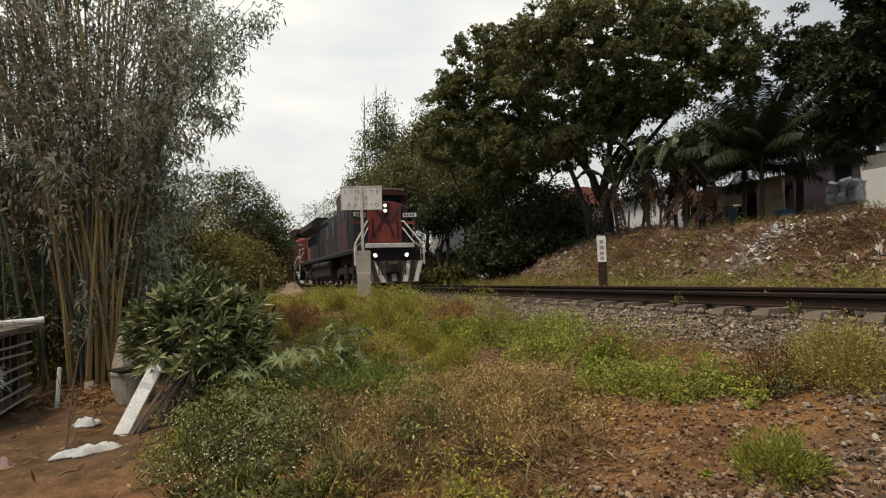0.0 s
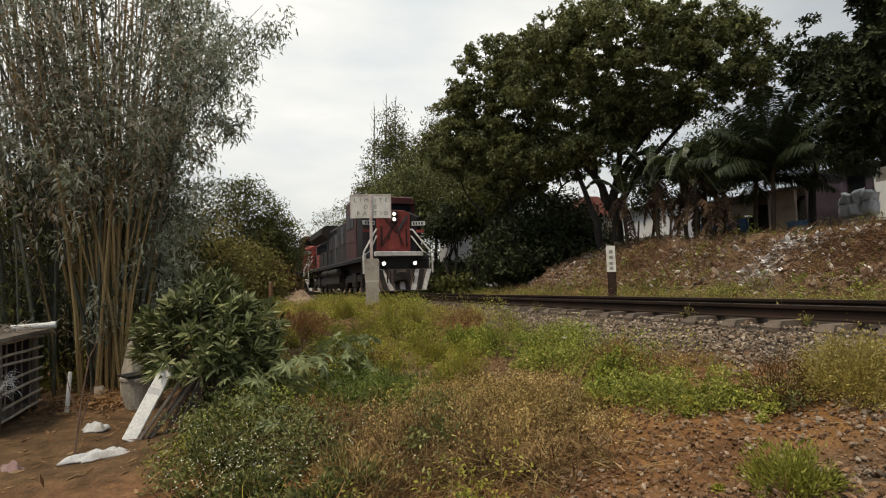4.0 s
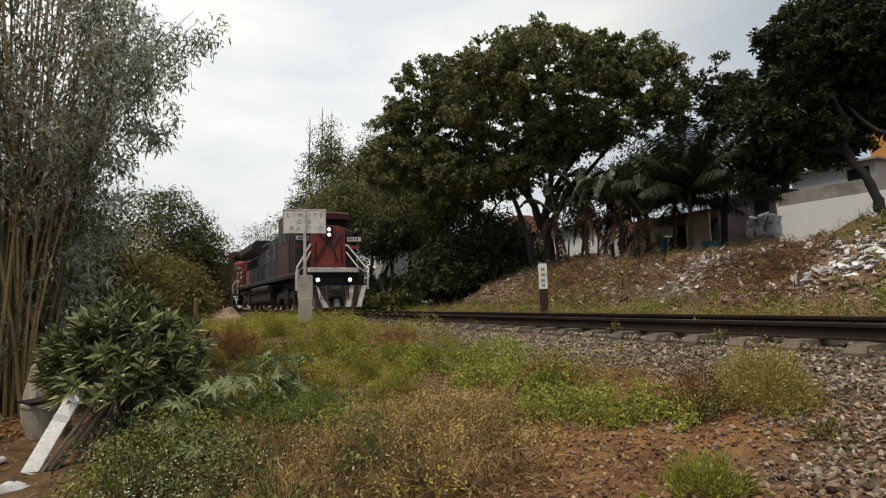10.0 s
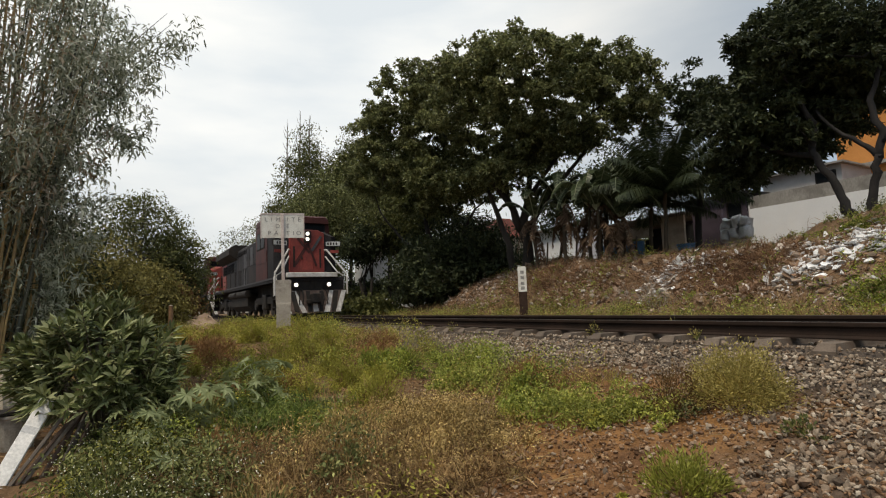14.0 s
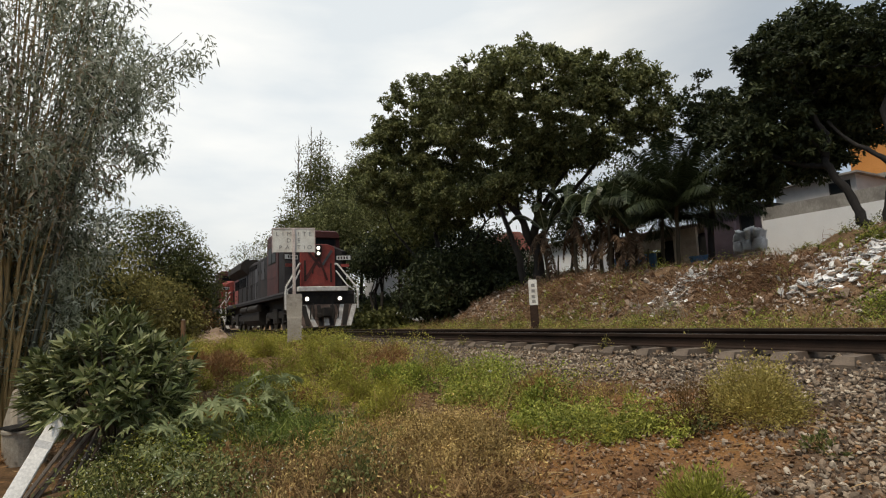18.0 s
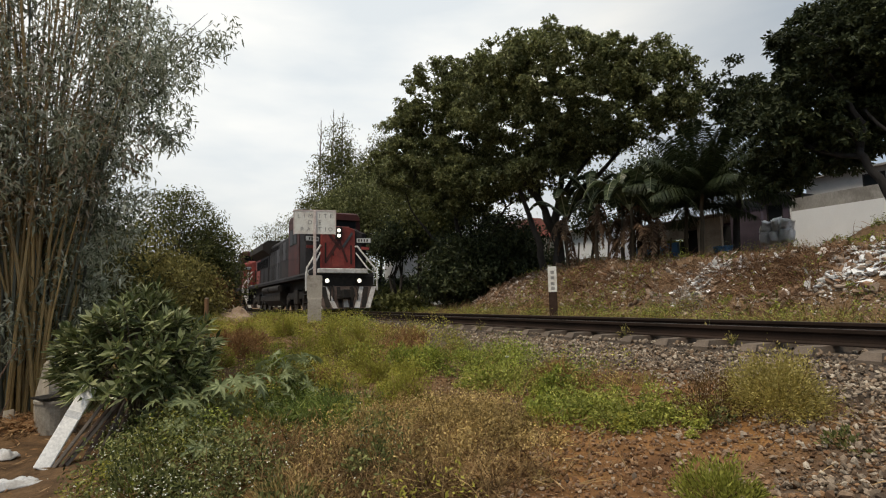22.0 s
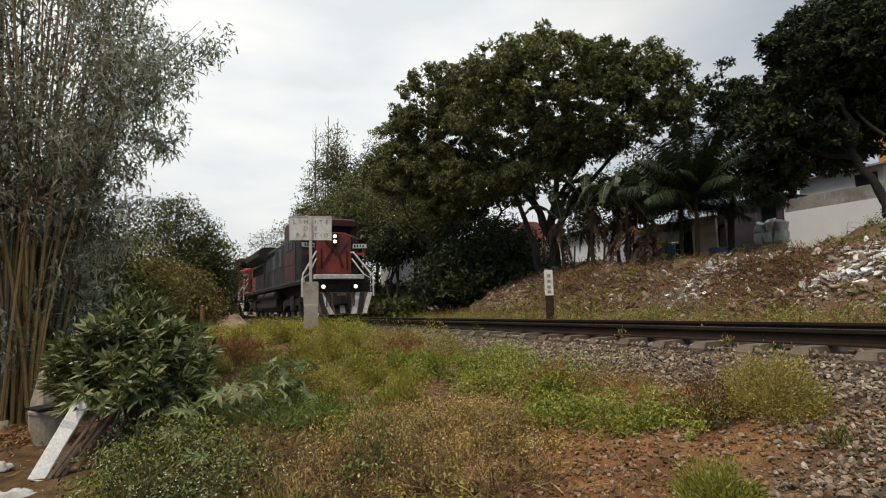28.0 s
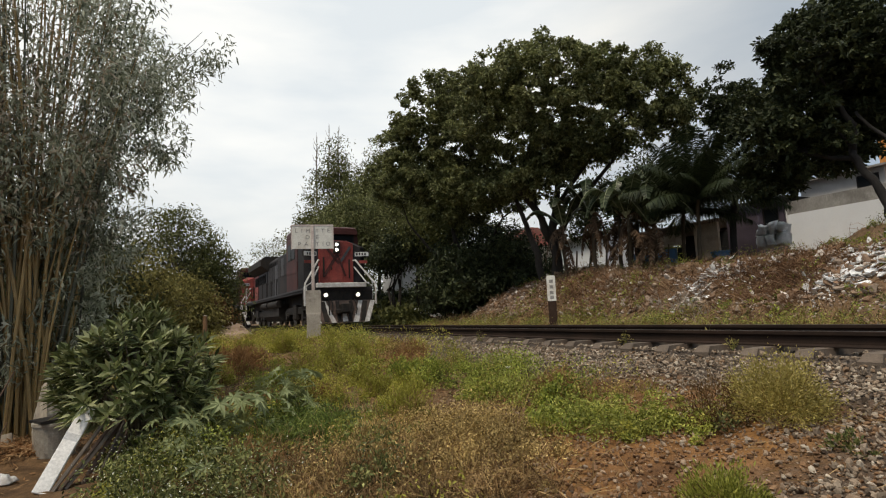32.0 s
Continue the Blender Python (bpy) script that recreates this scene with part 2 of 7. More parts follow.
def leaf_quads(P, D, N, L, W, droop=0.0, wide=0.45):
    """One folded four-cornered leaf at each P along D with normal N, length L, width W."""
    S = unit(np.cross(D, N))
    L, W = np.asarray(L)[:, None], np.asarray(W)[:, None]
    mid = P + D * L * wide
    tip = P + D * L - np.array([0, 0, 1.0]) * L * droop
    V = np.stack([P, mid + S * W / 2, tip, mid - S * W / 2], 1).reshape(-1, 3)
    F = np.arange(len(P) * 4).reshape(-1, 4)
    return V, F


def rand_leaves(rng, P, L, W, up=0.0, out=None, out_k=0.0, droop=0.2, wide=0.45):
    D = rng.normal(size=P.shape) + np.array([0, 0, up])
    if out is not None:
        D = unit(D) + out * out_k
    D = unit(D)
    N = unit(rng.normal(size=P.shape) + np.array([0, 0, 1.2]))
    k = 0.7 + 0.6 * rng.random(len(P))
    return leaf_quads(P, D, N, L * k, W * k, droop, wide)


# ---- the ground ----
def smooth01(v):
    v = np.clip(v, 0, 1)
    return v * v * (3 - 2 * v)


def terrain(X, Y):
    """Height of the ground: a yard, the bank up to the track, and the slope behind it."""
    X, Y = np.asarray(X, float), np.asarray(Y, float)
    a = np.interp(Y, [-6, 0.3, 1.5, 3, 4.2, 5, 5.85], [-0.85, -0.85, -0.76, -0.58, -0.40, -0.23, -0.11])
    b = np.interp(Y, [-6, -2, 0, 3, 5.85], [-0.7, -0.45, -0.25, -0.10, -0.12])
    k = smooth01((-X - 7.5) / 7)
    near = a * (1 - k) + b * k
    H = np.interp(X, [-40, -26, -21, -18, -13, -8, -4, 3, 12], [0.2, 0.4, 1.6, 2.0, 1.85, 1.65, 2.2, 2.9, 3.0])
    u = np.interp(Y, [8.35, 9.2, 11.2, 12.0, 13.5, 15, 17, 22], [0, 0, 0, 0.06, 0.55, 0.97, 1.05, 1.12])
    far = np.interp(Y, [5.85, 8.35, 9.2, 11.2, 60], [-0.06, -0.06, -0.2, -0.15, -0.15]) + u * (H + 0.15)
    far = far + 0.42 * smooth01((X + 8.6) / 2.2) * smooth01((Y - 14.7) / 1.4)
    return np.where(Y < 5.85, near, far)


def wobble(X, Y, f, seed=0.0):
    """A cheap smooth noise over the plan, about -1 to 1."""
    s = seed * 12.9898
    return (np.sin(X * 1.3 * f + 1.7 * np.sin(Y * 0.9 * f + s) + s) + np.sin(Y * 1.7 * f + 1.3 * np.sin(X * 1.1 * f - s) + 2 * s)
            + 0.6 * np.sin((X + Y) * 3.1 * f + s) + 0.5 * np.sin((X - Y) * 3.7 * f - 2 * s)) / 2.6


def rough_amp(X, Y):
    """How uneven the ground is: flat under the track, lumpy on the rubble slope."""
    amp = np.where(Y < 5.6, 0.03, 0.0)
    return amp + smooth01((Y - 11.6) / 1.2) * 0.17 * np.where(Y < 19, 1, 0.3)


def ground_z(X, Y):
    X, Y = np.asarray(X, float), np.asarray(Y, float)
    return terrain(X, Y) + rough_amp(X, Y) * (wobble(X, Y, 1.6, 1) + 0.6 * wobble(X, Y, 4.5, 2))


def spread(a, b, step, grow, far):
    """Grid lines: even between a and b, then ever wider out to far on both sides."""
    mid = list(np.arange(a, b + step / 2, step))
    lo, hi, s = [a], [b], step
    while hi[-1] < far:
        s *= grow
        hi.append(hi[-1] + s)
        lo.append(lo[-1] - s)
    return np.array(lo[:0:-1] + mid + hi[1:])


def ground_mat():
    """Red-brown earth, ochre patches, grey ballast by the track, leaf litter; gravel in the bump."""
    m, nt, b = node_mat("earth")
    co = nt.nodes.new("ShaderNodeTexCoord")
    sep = nt.nodes.new("ShaderNodeSeparateXYZ")
    nt.links.new(co.outputs["Object"], sep.inputs["Vector"])
    big = noise_of(nt, 0.7, 6, 0.6)
    mid = noise_of(nt, 5, 6, 0.65)
    fine = noise_of(nt, 45, 4, 0.7)
    soil = ramp_of(nt, big, [(0.15, 0.078, 0.038), (0.25, 0.13, 0.052), (0.36, 0.19, 0.073)], 0.36, 0.64)
    litter = ramp_of(nt, mid, [(0.55, 0.5, 0.42), (1.15, 1.1, 1.05)], 0.35, 0.62)
    soil = mix_of(nt, 1.0, soil, litter, "MULTIPLY")
    grey = ramp_of(nt, mid, [(0.05, 0.038, 0.03), (0.13, 0.10, 0.078)])
    edge = nt.nodes.new("ShaderNodeMath")
    edge.operation = "MULTIPLY_ADD"
    nt.links.new(big, edge.inputs[0])
    edge.inputs[1].default_value = 3.0
    nt.links.new(sep.outputs["Y"], edge.inputs[2])
    lo = nt.nodes.new("ShaderNodeMapRange")
    nt.links.new(edge.outputs[0], lo.inputs["Value"])
    lo.inputs["From Min"].default_value, lo.inputs["From Max"].default_value = 5.9, 6.4
    hi = nt.nodes.new("ShaderNodeMapRange")
    nt.links.new(edge.outputs[0], hi.inputs["Value"])
    hi.inputs["From Min"].default_value, hi.inputs["From Max"].default_value = 11.4, 10.7
    band = nt.nodes.new("ShaderNodeMath")
    band.operation = "MULTIPLY"
    nt.links.new(lo.outputs["Result"], band.inputs[0])
    nt.links.new(hi.outputs["Result"], band.inputs[1])
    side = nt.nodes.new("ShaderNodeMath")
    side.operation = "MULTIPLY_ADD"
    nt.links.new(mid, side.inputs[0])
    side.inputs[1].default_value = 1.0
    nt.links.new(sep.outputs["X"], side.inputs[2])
    stony = nt.nodes.new("ShaderNodeMapRange")
    nt.links.new(side.outputs[0], stony.inputs["Value"])
    stony.inputs["From Min"].default_value, stony.inputs["From Max"].default_value = -1.9, -1.4
    stony.inputs["To Max"].default_value = 0.85
    yard = nt.nodes.new("ShaderNodeMapRange")
    nt.links.new(sep.outputs["Y"], yard.inputs["Value"])
    yard.inputs["From Min"].default_value, yard.inputs["From Max"].default_value = 0.2, -0.6
    yard.inputs["To Max"].default_value = 0.75
    slope = nt.nodes.new("ShaderNodeMapRange")
    nt.links.new(sep.outputs["Y"], slope.inputs["Value"])
    slope.inputs["From Min"].default_value, slope.inputs["From Max"].default_value = 11.6, 12.6
    slope.inputs["To Max"].default_value = 0.8
    dusty = ramp_of(nt, mid, [(0.08, 0.05, 0.03), (0.29, 0.19, 0.115)])
    damp = ramp_of(nt, mid, [(0.16, 0.074, 0.038), (0.34, 0.165, 0.084)])
    soil = mix_of(nt, yard.outputs["Result"], soil, damp)
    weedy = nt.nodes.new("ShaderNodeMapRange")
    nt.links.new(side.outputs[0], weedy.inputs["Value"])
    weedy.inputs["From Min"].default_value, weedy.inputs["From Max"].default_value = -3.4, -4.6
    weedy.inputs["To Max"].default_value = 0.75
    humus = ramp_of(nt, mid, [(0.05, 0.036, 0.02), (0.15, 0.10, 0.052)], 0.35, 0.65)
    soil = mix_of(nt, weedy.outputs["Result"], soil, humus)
    soil = mix_of(nt, slope.outputs["Result"], soil, dusty)
    col = mix_of(nt, band.outputs[0], soil, grey)
    col = mix_of(nt, stony.outputs["Result"], col, grey)
    grain = ramp_of(nt, fine, [(0.6, 0.6, 0.6), (1.3, 1.3, 1.3)])
    col = mix_of(nt, 0.9, col, grain, "MULTIPLY")
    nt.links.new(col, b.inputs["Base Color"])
    b.inputs["Roughness"].default_value = 0.95
    b.inputs["Specular IOR Level"].default_value = 0.2
    bump_of(nt, b, fine, 0.7, 0.03)
    return m


gx = spread(-24, 6, 0.16, 1.12, 900)
gy = spread(-4, 20, 0.14, 1.12, 900)
GX, GY = np.meshgrid(gx, gy, indexing="ij")
gv = np.stack([GX, GY, ground_z(GX, GY)], -1).reshape(-1, 3)
ni, nj = len(gx), len(gy)
gi = (np.arange(ni - 1)[:, None] * nj + np.arange(nj - 1)[None, :]).reshape(-1)
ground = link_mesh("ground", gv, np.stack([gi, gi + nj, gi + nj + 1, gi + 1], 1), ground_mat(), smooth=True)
tagged(ground, "uneven red-brown earth with gravel, rising to a rubble slope", "ground", kind="structure")

# ---- the railway track ----
TRACK_Y, GAUGE, TIE_STEP = 7.1, 1.505, 0.6
track = thing("railway_track", 0, TRACK_Y, 0, "single rusty railway track on concrete sleepers and grey ballast", "railway track", kind="structure")
RAIL = [(-0.07, 0.015), (0.07, 0.015), (0.07, 0.03), (0.016, 0.05), (0.011, 0.075), (0.011, 0.125), (0.036, 0.148), (0.036, 0.18), (0.028, 0.188),
        (-0.028, 0.188), (-0.036, 0.18), (-0.036, 0.148), (-0.011, 0.125), (-0.011, 0.075), (-0.016, 0.05), (-0.07, 0.03)]
for sy in (-GAUGE / 2, GAUGE / 2):
    rail = part("rail", prism(bmesh.new(), [(y + sy, z) for y, z in RAIL], -150, 60), M_RAIL, track, "rust-brown steel rail with a worn head")
    part("railhead", boxes((-150, 60, sy - 0.024, sy + 0.024, 0.1885, 0.1905)), M_RAILTOP, rail)


def tie_mesh():
    bm = bmesh.new()
    prof = [(-1.25, -0.2), (1.25, -0.2), (1.25, -0.06), (1.17, 0.012), (0.55, 0.012), (0.3, -0.03), (-0.3, -0.03), (-0.55, 0.012), (-1.17, 0.012), (-1.25, -0.06)]
    a = [bm.verts.new((-0.105 if z < -0.05 else -0.078, y, z)) for y, z in prof]
    b = [bm.verts.new((0.105 if z < -0.05 else 0.078, y, z)) for y, z in prof]
    bm.faces.new(a)
    bm.faces.new(b[::-1])
    for i in range(len(prof)):
        j = (i + 1) % len(prof)
        bm.faces.new((a[j], a[i], b[i], b[j]))
    bmesh.ops.recalc_face_normals(bm, faces=bm.faces)
    return bm


M_TIE = surface("sleeper_concrete", [(0.09, 0.066, 0.049), (0.165, 0.128, 0.098)], 4, 70, 0.9, bump=0.4, dirt=(0.10, 0.065, 0.045), dirt_amt=0.7, per_object=0.2)
first_tie = None
for i in range(-75, 14):
    tx = -9.83 + TIE_STEP * i
    if first_tie is None:
        first_tie = part("sleeper", tie_mesh(), M_TIE, track)
        tie_data = first_tie.data
        tie = first_tie
    else:
        tie = new("sleeper", tie_data)
        tie.parent = track
    tie.matrix_basis = pose(tx, 0, 0.004 * math.sin(i * 7.1), 0.3 * math.sin(i * 3.3), 0, 0.8 * math.sin(i * 5.7))

# ---- locomotive: u runs back from the coupler, v across, z above the rails ----
M_RED = surface("faded_red_paint", [(0.22, 0.038, 0.032), (0.33, 0.07, 0.055)], 1.2, 25, 0.55, spec=0.25, bump=0.08, dist=0.004, dirt=(0.06, 0.03, 0.028), dirt_amt=0.6)
M_GREY = surface("dark_grey_paint", [(0.018, 0.017, 0.019), (0.036, 0.033, 0.035)], 1.0, 20, 0.65, spec=0.15, bump=0.08, dist=0.004, dirt=(0.06, 0.046, 0.04), dirt_amt=0.45)
M_PANEL = surface("greyed_hood_door", [(0.05, 0.049, 0.054), (0.09, 0.087, 0.093)], 1.5, 20, 0.6, spec=0.2, bump=0.08, dist=0.004)
M_BLACK = surface("grimy_black_steel", [(0.014, 0.013, 0.013), (0.035, 0.031, 0.028)], 3, 30, 0.75, 0.0, spec=0.2, bump=0.3, dist=0.01, dirt=(0.05, 0.037, 0.027), dirt_amt=0.5)
M_WHITE = surface("worn_white_paint", [(0.55, 0.53, 0.50), (0.72, 0.70, 0.67)], 4, 40, 0.55, bump=0.1, dist=0.003, dirt=(0.25, 0.2, 0.17), dirt_amt=0.55)
M_INTAKESHADE = surface("intake_shade", [(0.006, 0.006, 0.006), (0.012, 0.012, 0.012)], 3, 30, 0.9, bump=0.0, spec=0.1)
M_RUSTDARK = surface("rusty_dark_steel", [(0.08, 0.053, 0.043), (0.18, 0.13, 0.105)], 3, 30, 0.75, bump=0.2, spec=0.2)
M_DARKRED = surface("grimy_maroon_paint", [(0.055, 0.019, 0.018), (0.10, 0.03, 0.026)], 1.2, 25, 0.6, spec=0.2, bump=0.08, dist=0.004, dirt=(0.03, 0.022, 0.022), dirt_amt=0.6)
M_STEEL = surface("wheel_steel", [(0.07, 0.06, 0.055), (0.15, 0.13, 0.12)], 5, 50, 0.45, 0.7, bump=0.2, dist=0.004)
M_GLASSDARK, _nt, _b = node_mat("cab_glass")
_b.inputs["Base Color"].default_value = (0.012, 0.014, 0.016, 1)
_b.inputs["Roughness"].default_value = 0.4
_b.inputs["Specular IOR Level"].default_value = 0.06
M_LAMP, _nt, _b = node_mat("lit_lamp")
_b.inputs["Base Color"].default_value = (0.9, 0.88, 0.82, 1)
_b.inputs["Emission Color"].default_value = (1.0, 0.95, 0.86, 1)
_b.inputs["Emission Strength"].default_value = 2.2
M_BOARD = surface("number_board", [(0.5, 0.5, 0.48), (0.66, 0.66, 0.63)], 6, 50, 0.5, bump=0.0)


def rounded(w, z0, z1, r, n=4):
    """Outline of a body of half-width w between z0 and z1 with rounded top corners."""
    out = [(-w, z0), (w, z0)]
    for k in range(n + 1):
        a = math.pi / 2 * k / n
        out.append((w - r + r * math.cos(a), z1 - r + r * math.sin(a)))
    for k in range(n + 1):
        a = math.pi / 2 * k / n
        out.append((-w + r - r * math.sin(a), z1 - r + r * math.cos(a)))
    return out


def skin(rings):
    """A closed body through rings of equally many points."""
    bm = bmesh.new()
    vs = [[bm.verts.new(p) for p in ring] for ring in rings]
    n = len(rings[0])
    for a, b in zip(vs, vs[1:]):
        for i in range(n):
            j = (i + 1) % n
            bm.faces.new((a[i], a[j], b[j], b[i]))
    bm.faces.new(vs[0][::-1])
    bm.faces.new(vs[-1])
    bmesh.ops.recalc_face_normals(bm, faces=bm.faces)
    return bm


def wheel(bm, x, y, z, r):
    disc(bm, (x, y, z), "y", r, 0.13, 24)
    s = -1 if y < 0 else 1
    disc(bm, (x, y - s * 0.06, z), "y", r + 0.03, 0.03, 24)
    disc(bm, (x, y + s * 0.07, z), "y", r * 0.45, 0.08, 16)


def locomotive(x0):
    loco = thing("locomotive", x0, 7.22, 0.19, "dark red and grey diesel locomotive with lit headlamps", "locomotive", "coupled locomotives", rz=180)
    # local x runs back along the engine (turned by 180 degrees), so y is mirrored: Y = -v
    def p(name, bm, mat, label="", parent=loco, smooth=False):
        return part(name, bm, mat, parent, label, smooth)

    # frame and deck
    p("deck", boxes((0.25, 20.1, -1.5, 1.5, 1.58, 1.72), (0.4, 19.9, -0.55, 0.55, 0.95, 1.58)), M_GREY)
    for s in (-1, 1):
        p("side_sill", boxes((0.3, 20.0, s * 1.5 - 0.03, s * 1.5 + 0.03, 1.71, 1.79)), M_PANEL, "greyed side sill")
    p("anticlimber", boxes((0.06, 0.32, -1.15, 1.15, 1.74, 1.95), bevel=0.02), M_WHITE, "white front platform beam")
    # pilot with white chevrons
    pilot = p("pilot", skin([[(0.0, -1.25, 0.14), (0.0, 1.25, 0.14), (0.25, 1.62, 1.15), (0.25, -1.62, 1.15)],
                             [(0.1, -1.25, 0.14), (0.1, 1.25, 0.14), (0.35, 1.62, 1.15), (0.35, -1.62, 1.15)]]), M_RUSTDARK, "dark plough-shaped pilot")
    for (ya, yb, yc, yd) in ((-1.22, -1.0, -1.38, -1.6), (-0.72, -0.46, -0.80, -0.98), (-0.22, 0.02, 0.02, -0.18), (0.30, 0.52, 0.90, 0.74), (0.98, 1.22, 1.6, 1.40)):
        bm = bmesh.new()
        q = [(-0.02, ya, 0.16), (-0.02, yb, 0.16), (0.222, yc, 1.13), (0.222, yd, 1.13)]
        if abs(ya + 0.22) < 0.01:
            q = [(-0.02, ya, 0.2), (-0.02, yb, 0.2), (0.06, yc, 0.55), (0.06, yd, 0.55)]
        v = [bm.verts.new(c) for c in q] + [bm.verts.new((c[0] + 0.012, c[1], c[2])) for c in q]
        for f in ((0, 1, 2, 3), (7, 6, 5, 4), (0, 4, 5, 1), (1, 5, 6, 2), (2, 6, 7, 3), (3, 7, 4, 0)):
            bm.faces.new([v[i] for i in f])
        bmesh.ops.recalc_face_normals(bm, faces=bm.faces)
        part("white_stripe", bm, M_WHITE, pilot)
    for ya, yb in ((-1.02, -0.80), (-0.42, -0.26), (0.08, 0.26), (0.62, 0.84)):
        c0, c1 = (ya + yb) / 2, (ya + yb) / 2 * 1.22
        bm = skin([[(-0.012, ya, 0.2), (-0.012, yb, 0.2), (0.215, c1 + (yb - c0), 1.12), (0.215, c1 - (c0 - ya), 1.12)],
                   [(0.004, ya, 0.2), (0.004, yb, 0.2), (0.232, c1 + (yb - c0), 1.12), (0.232, c1 - (c0 - ya), 1.12)]])
        part("black_stripe", bm, M_BLACK, pilot)
    # buffer plate, coupler, hoses
    p("end_plate", boxes((0.3, 0.42, -1.5, 1.5, 1.0, 1.74)), M_BLACK)
    bm = boxes((-0.25, 0.35, -0.14, 0.14, 0.62, 0.98), (-0.42, -0.15, -0.2, 0.16, 0.6, 1.0), (-0.1, 0.2, -0.3, 0.3, 0.55, 0.75), bevel=0.03)
    p("coupler", bm, M_BLACK)
    for y in (-0.62, -0.45, 0.45, 0.6):
        V, F = tubes([([(0.28, y, 1.2), (0.1, y * 1.02, 1.05), (0.0, y * 1.05, 0.75), (0.08, y * 1.02, 0.5)], [0.03] * 4)], 6)
        link_mesh("brake_hose", V, F, M_BLACK, loco)
    for y in (-0.75, 0.75):
        bm = bmesh.new()
        disc(bm, (0.2, y, 1.4), "x", 0.15, 0.16, 20)
        d = p("ditch_light", bm, M_BLACK)
        bm = bmesh.new()
        disc(bm, (0.11, y, 1.4), "x", 0.085, 0.04, 20)
        part("lens", bm, M_LAMP, d, "lit lamp lens")
    # nose: centre panel proud of the angled grey cheeks
    ring = lambda u, w, zt, zs, z0=1.72: [(u, -w, z0), (u, w, z0), (u, w, zs), (u, w * 0.62, zt), (u, -w * 0.62, zt), (u, -w, zs)]
    p("nose", skin([ring(0.98, 1.18, 3.86, 3.70), ring(1.22, 1.46, 3.96, 3.72), ring(2.3, 1.5, 4.05, 3.72)]), M_GREY, "dark grey wide nose")
    p("nose_panel", skin([ring(0.90, 0.80, 3.97, 3.84, 1.95), ring(1.0, 0.84, 4.0, 3.87, 1.95)]), M_RED, "faded red nose panel with crossed emblem bars")
    door = p("nose_door", boxes((0.875, 0.9, -0.28, 0.34, 2.0, 3.3), bevel=0.008), M_RED)
    part("door_handle", boxes((0.84, 0.875, 0.24, 0.29, 2.6, 2.75)), M_BLACK, door)
    for (y0, z0, y1, z1, m, wd) in ((-0.42, 2.3, -0.02, 3.35, M_DARKRED, 0.05), (-0.66, 3.7, -0.2, 3.0, M_PANEL, 0.06), (-0.02, 3.3, 0.62, 2.3, M_DARKRED, 0.07), (0.45, 3.6, -0.1, 2.9, M_DARKRED, 0.06),
                                 (0.62, 2.25, 0.62, 3.2, M_BLACK, 0.04), (-0.6, 2.2, -0.6, 3.1, M_BLACK, 0.035)):
        bm = bmesh.new()
        L = math.hypot(y1 - y0, z1 - z0)
        box(bm, -0.005, 0.005, -wd, wd, -L / 2, L / 2, m=Matrix.Translation((0.868, (y0 + y1) / 2, (z0 + z1) / 2)) @ Matrix.Rotation(-math.atan2(y1 - y0, z1 - z0), 4, "X"))
        p("emblem_bar", bm, m)
    hl = p("headlight", boxes((0.82, 0.92, -0.16, 0.16, 3.38, 3.95), bevel=0.02), M_BLACK)
    for z in (3.54, 3.79):
        bm = bmesh.new()
        disc(bm, (0.81, 0, z), "x", 0.078, 0.03, 18)
        part("lens", bm, M_LAMP, hl, "lit lamp lens")
    for s in (-1, 1):
        bm = bmesh.new()
        m = Matrix.Translation((0.98, s * 1.22, 3.36)) @ Matrix.Rotation(s * 0.3, 4, "Z")
        box(bm, -0.08, 0.02, -0.40, 0.40, -0.13, 0.13, m=m)
        nb = p("number_board", bm, M_BLACK)
        bm = bmesh.new()
        box(bm, -0.09, -0.075, -0.37, 0.37, -0.10, 0.10, m=m)
        nbp = part("board_face", bm, M_BOARD, nb, "pale number board")
        bm = bmesh.new()
        for k in range(4):
            box(bm, -0.096, -0.089, -0.24 + 0.13 * k, -0.17 + 0.13 * k, -0.06, 0.06, m=m)
        part("number_bars", bm, M_BLACK, nb)
        bm = bmesh.new()
        box(bm, -0.03, 0.0, -0.3, 0.3, -0.44, -0.30, m=m)
        p("red_band", bm, M_RED)
    # cab
    p("cab", skin([[(x, y, z) for y, z in rounded(1.52, 1.72, 4.62, 0.3)] for x in (2.25, 4.7)]), M_DARKRED, "grimy maroon cab")
    p("cab_roof", skin([[(x, y, z) for y, z in rounded(w, 4.48, zt, 0.22)] for x, w, zt in ((2.0, 1.42, 4.78), (2.3, 1.5, 4.88), (4.7, 1.5, 4.88))]), M_DARKRED, "weathered dark red cab roof")
    for s in (-1, 1):
        ws = p("windshield", boxes((2.2, 2.26, min(s * 0.12, s * 1.25), max(s * 0.12, s * 1.25), 4.08, 4.46), bevel=0.01), M_GLASSDARK, "dark windshield pane")
        part("frame", boxes((2.23, 2.255, min(s * 0.06, s * 1.31), max(s * 0.06, s * 1.31), 4.03, 4.5)), M_BLACK, ws)
        for a, b in ((2.75, 3.45), (3.6, 4.3)):
            w = p("side_window", boxes((a, b, s * 1.53 - 0.015, s * 1.53 + 0.015, 3.35, 4.1), bevel=0.01), M_GLASSDARK)
            part("frame", boxes((a - 0.05, b + 0.05, s * 1.525 - 0.012, s * 1.525 + 0.012, 3.3, 4.15)), M_BLACK, w)
